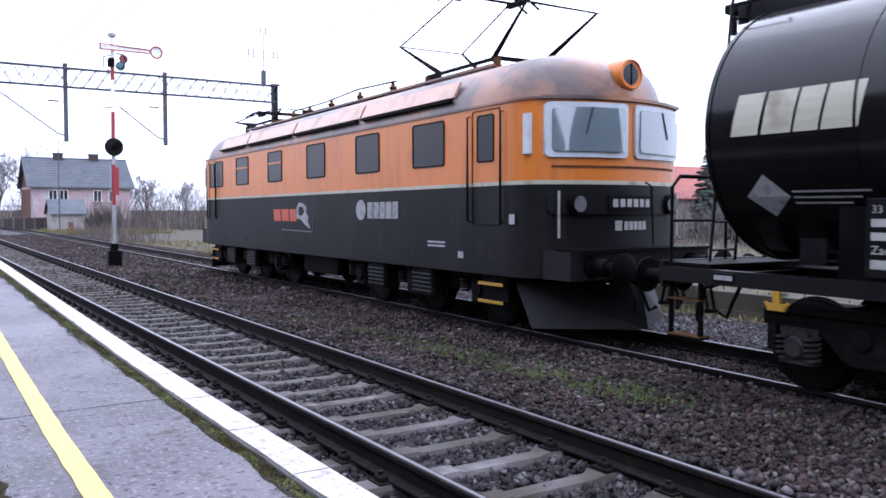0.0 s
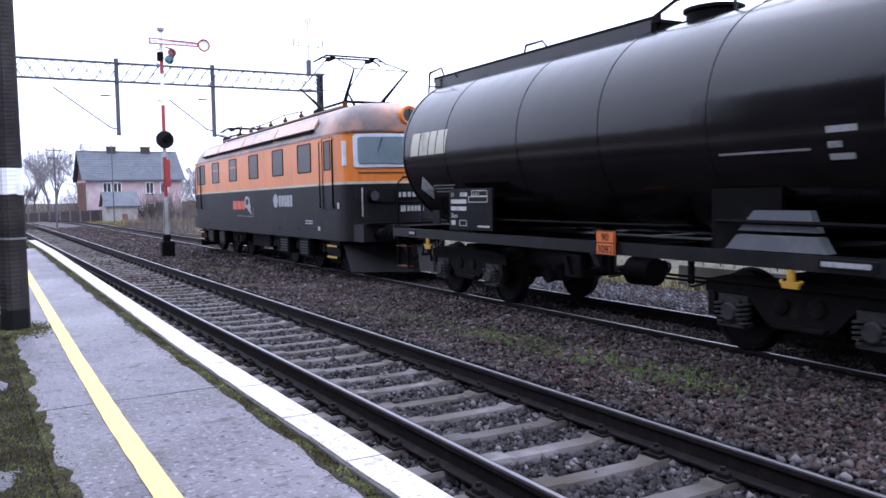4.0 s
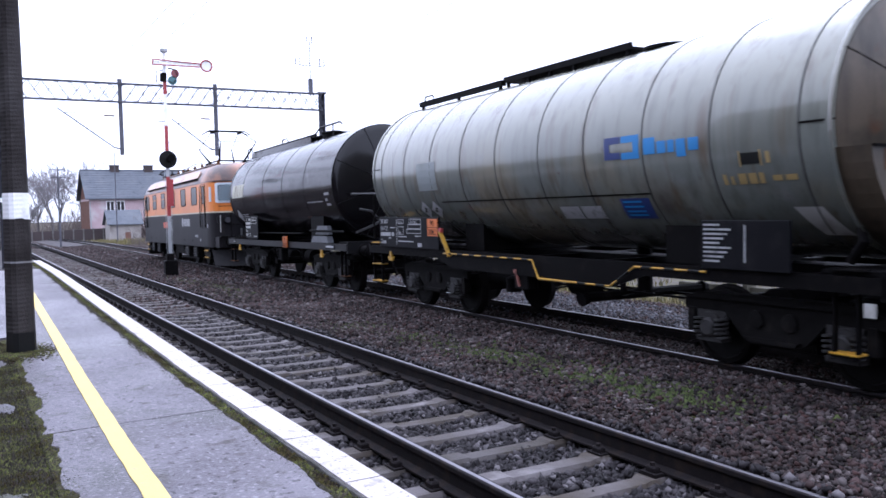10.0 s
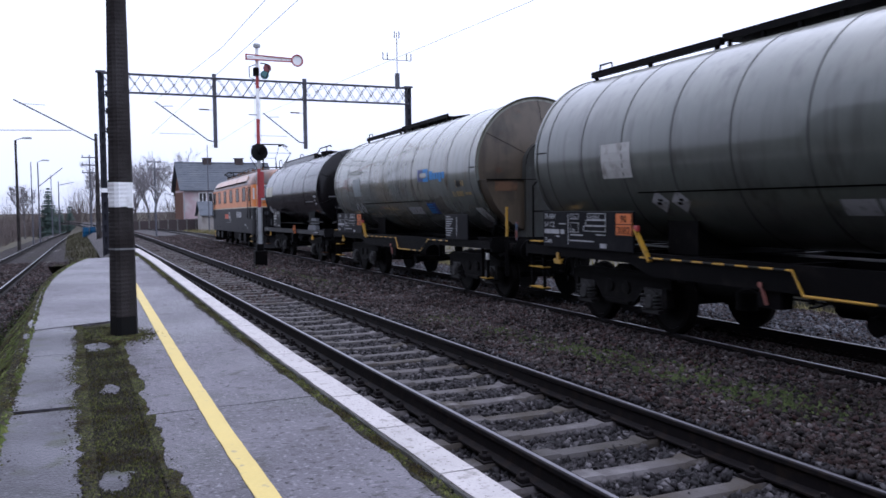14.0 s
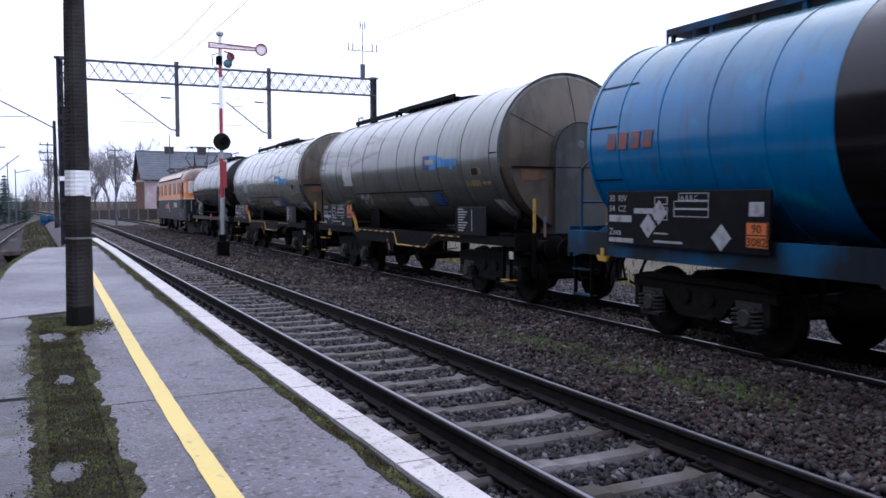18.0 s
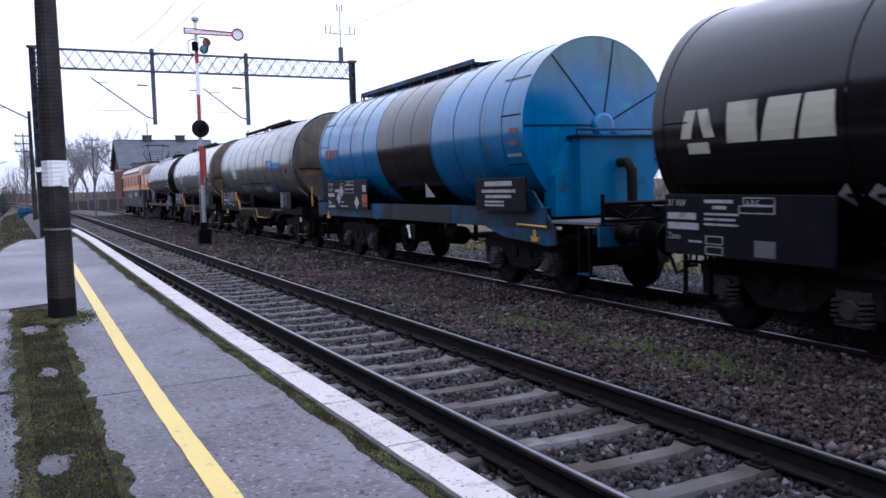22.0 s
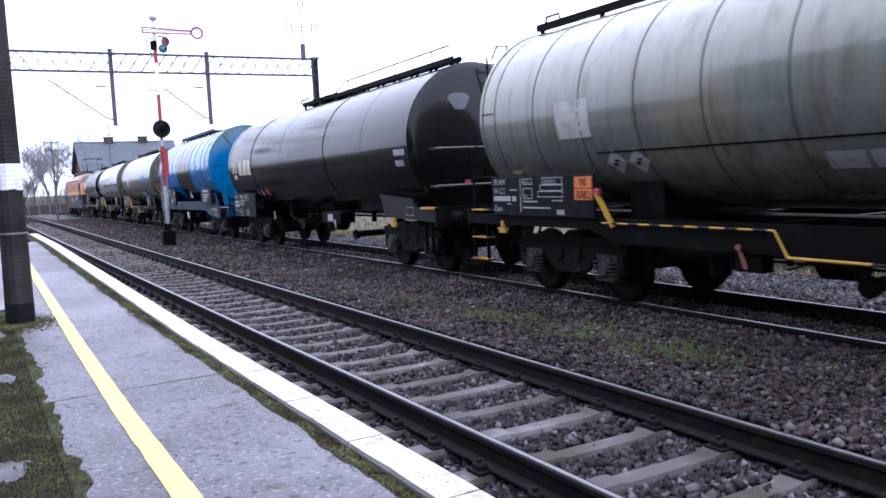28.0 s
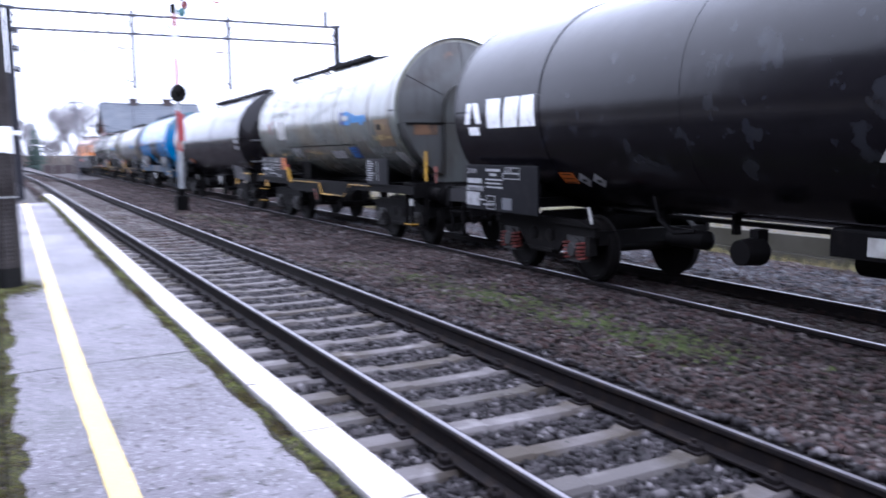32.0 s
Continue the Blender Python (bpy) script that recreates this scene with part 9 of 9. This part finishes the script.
def brush(name, n, place, h, mat, label, seed):
    """A thicket of thin forked stems."""
    r = np.random.RandomState(seed)
    g = Geo()
    for i in range(n):
        x, y, z = place(r)
        p = Vector((x, y, z))
        d = Vector((r.normal(0, 0.25), r.normal(0, 0.25), 1)).normalized()
        k = h * r.uniform(0.5, 1.3)
        for s in range(3):
            q = p + d * k / 3
            wv = 0.02 * (1.3 - s * 0.35) * (h / 2.0) ** 0.5
            u = Vector((r.uniform(-1, 1), r.uniform(-1, 1), 0)).normalized() * wv
            o = len(g.v)
            g.v += [tuple(p - u), tuple(p + u), tuple(q + u * 0.7), tuple(q - u * 0.7)]
            g.f.append((o, o + 1, o + 2, o + 3))
            for t in range(2):
                e = q + (d + Vector((r.normal(0, 0.7), r.normal(0, 0.7), 0.2))).normalized() * k * r.uniform(0.15, 0.35)
                o = len(g.v)
                g.v += [tuple(q - u * 0.5), tuple(q + u * 0.5), tuple(e)]
                g.f.append((o, o + 1, o + 2))
            p, d = q, (d + Vector((r.normal(0, 0.2), r.normal(0, 0.2), 0))).normalized()
    return solid(name, g, mat, label, kind="stuff")


def tuft_spots(r):
    c = ((6.16, 9.9), (6.3, 9.2), (6.43, 8.45), (6.35, 7.9), (6.28, 6.7), (6.5, 6.3), (6.1, 11.4), (5.8, 13.2), (6.2, 22.5), (6.1, 24.5), (5.8, 20.5), (6.0, 26.5))
    i = r.randint(len(c))
    x, y = c[i][0] + r.normal(0, 0.26), c[i][1] + r.normal(0, 0.45) * (1 if i < 8 else 2.4)
    return (x, y, 0.04 + ballast_z(x, y) if x > 6.1 else -0.185 + (fall(y) - 0.126) * towards_train(x))


blades("weeds_between_tracks", 1500, tuft_spots, 0.035, M["green_grass"], "low green weeds growing in the ballast", 31, 0.012)
clumps("weed_cushions", 4200, tuft_spots, 0.024, M["green_grass"], "low leafy cushions of weeds among the stones", 36, 0.9)
clumps("dirt_patch", 2600, lambda r: (lambda x, y: (x, y, -0.205 + (fall(y) - 0.126) * towards_train(x)))(6.35 + r.normal(0, 0.35), 5.6 + r.normal(0, 0.9)), 0.022, M["moss_tuft"], "dark mossy dirt between the stones", 37, 0.7)
# real dirt here, spread further to put the near bed's darkening into colour
clumps("fouled_ballast", 9000, lambda r: (lambda x, y: (x, y, ballast_z(x, y) + 0.022))(6.9 + r.normal(0, 0.75), 2.2 + abs(r.normal(0, 3.0))), 0.024, M["grime"], "fouled dirt among the ballast, spread to darken the near bed like shade", 48, 0.5)
blades("verge_grass", 5000, lambda r: (lambda y: (-0.98 + r.normal(0, 0.16) + max(0.0, y - 14.5) * 0.03, y, siding_low(y) - 0.01))(5 + 24 * r.rand()), 0.10, M["green_grass"], "short winter grass beside the siding", 32, 0.008)
blades("end_weeds", 5000, lambda r: (lambda x, y: (x, y, max(-0.45, 0.385 - 0.11 * (y - PAVED)) - (0.12 if x < -0.1 else 0)))(r.uniform(-0.5, 1.66), PAVED + 0.2 + 6.0 * r.rand()), 0.10, M["verge_weeds"], "dry weeds at the end of the platform", 38, 0.010)
blades("middle_weeds", 9000, lambda r: (lambda x, y: (x, y, ground_z(x, y)))(r.uniform(-0.2, 2.0) - 0.2, 30 + 70 * r.rand() ** 1.3), 0.15, M["verge_weeds"], "rank dry weeds between the siding and the line", 39, 0.022)
blades("dry_verge", 15000, lambda r: (lambda x, y: (x, y, ground_z(x, y) + 0.02))(13.1 + abs(r.normal(0, 1.1)), r.uniform(-2, 46)), 0.24, M["dry_grass"], "dry yellow grass beyond the ballast", 33, 0.012)
blades("field_grass", 9000, lambda r: (lambda x, y: (x, y, ground_z(x, y) + 0.01))(15 + 26 * r.rand() ** 1.5, r.uniform(0, 70)), 0.20, M["dry_grass"], "patchy field grass", 34, 0.02)
blades("house_grass", 4000, lambda r: (lambda x, y: (x, y, ground_z(x, y) + 0.01))(13 + 14 * r.rand(), r.uniform(98, 121)), 0.6, M["dry_grass"], "long dull grass below the house", 35, 0.03)
brush("siding_brush", 2600, lambda r: (lambda x, y: (x, y, ground_z(x, y)))(-5.3 - 7 * r.rand() ** 1.6, 28 + 80 * r.rand()), 1.7, M["brown_bush"], "brown leafless brush along the siding", 41)
brush("far_thicket", 1600, lambda r: (lambda x, y: (x, y, ground_z(x, y)))(-14 + 15.5 * r.rand(), 140 + 40 * r.rand()), 3.0, M["brown_bush"], "distant grey-brown thicket", 42)
brush("wood_behind", 1500, lambda r: (lambda x, y: (x, y, ground_z(x, y)))(-16 + 50 * r.rand(), 158 + 24 * r.rand()), 6.0, M["brown_bush"], "hazy leafless wood behind the house", 47)
brush("house_bushes", 700, lambda r: (lambda x, y: (x, y, ground_z(x, y)))(24.0 + r.normal(0, 1.9), 124 + r.normal(0, 1.0)), 3.7, M["brown_bush"], "leafless shrubs beside the house", 43)
brush("far_hedge", 2400, lambda r: (lambda x, y: (x, y, ground_z(x, y)))(44 + 10 * r.rand(), -6 + 76 * r.rand()), 2.8, M["brown_bush"], "hazy hedge across the field", 44)
brush("track_bushes", 500, lambda r: (lambda x, y: (x, y, ground_z(x, y)))(13.5 + 3 * r.rand(), 62 + 26 * r.rand()), 1.4, M["brown_bush"], "low scrub beside the line", 45)
bare_tree(12.4, 142.7, 15.2, 5, "large bare spreading tree beside the house", spread=0.75)
bare_tree(9.4, 142.7, 12.9, 6, "bare tree with fine twigs near the wall", spread=0.65)
bare_tree(17.0, 147.4, 15.8, 7, "bare tree behind the house", spread=0.7)
bare_tree(5.4, 147.4, 9.4, 8, "slim bare tree by the track", spread=0.55)
bare_tree(7.5, 135.7, 7.6, 9, "young bare tree by the wall", spread=0.6)
bare_tree(-8.2, 84, 6.2, 10, "rounded bare tree among brush", spread=0.8)
bare_tree(-5.4, 118, 8.2, 11, "tall thin bare birch", spread=0.4)
spruce(-2.88, 131.0, 7.4, 12)
spruce(-1.5, 134.5, 4.6, 13)
spruce(-0.2, 140.4, 4.2, 14)
spruce(5.7, 131.0, 7.3, 15)
spruce(60, 45, 10.0, 16, "tall dark spruce across the field")
spruce(57.5, 47, 8.6, 17, "tall dark spruce across the field")
spruce(63, 42.5, 8.8, 18, "tall dark spruce across the field")
spruce(53, 39, 8.0, 19, "tall dark spruce across the field")
bare_tree(49, 35.5, 8.5, 20, "bare birch across the field", spread=0.5)
bare_tree(52, 36.5, 7.5, 21, "bare birch across the field", spread=0.5)
brush("far_woods", 3600, lambda r: (lambda x, y: (x, y, ground_z(x, y)))(18 + 110 * r.rand(), 150 + 40 * r.rand()), 8.0, M["brown_bush"], "distant leafless wood across the fields", 46)
bare_tree(29.8, 136.9, 9.9, 22, "bare tree with a broad crown beyond the house", spread=0.7)
bare_tree(33.9, 141.6, 10.5, 23, "bare tree with a broad crown beyond the house", spread=0.75)
bare_tree(39.2, 139.2, 9.4, 24, "bare tree with fine twigs beyond the house", spread=0.7)
bare_tree(10.8, 132.2, 13.5, 25, "tall bare tree beside the wall", spread=0.75)
bare_tree(3.0, 152.1, 11.1, 26, "bare tree with fine twigs by the line", spread=0.65)

# ---- motion: the train draws away, its wheels turn ----
def on_track(y):
    slope = math.degrees(math.atan((fall(y + 4) - fall(y - 4)) / 8))
    turn = -math.degrees(math.atan((train_x(y + 4) - train_x(y - 4)) / 8))
    return pose(train_x(y), y, TRAIN_Z + fall(y), slope, 0, turn)


def motions():
    steps = [i * 0.5 for i in range(65)]
    for v, middle in VEHICLES:
        walk(v, [(t, on_track(middle + run(t))) for t in steps])
    ticks = [i * 0.2 for i in range(161)]
    for w, at, r in ROLLING:
        walk(w, [(t, pose(*at) @ pose(0, 0, 0, -math.degrees(run(t) / r))) for t in ticks])


motions()
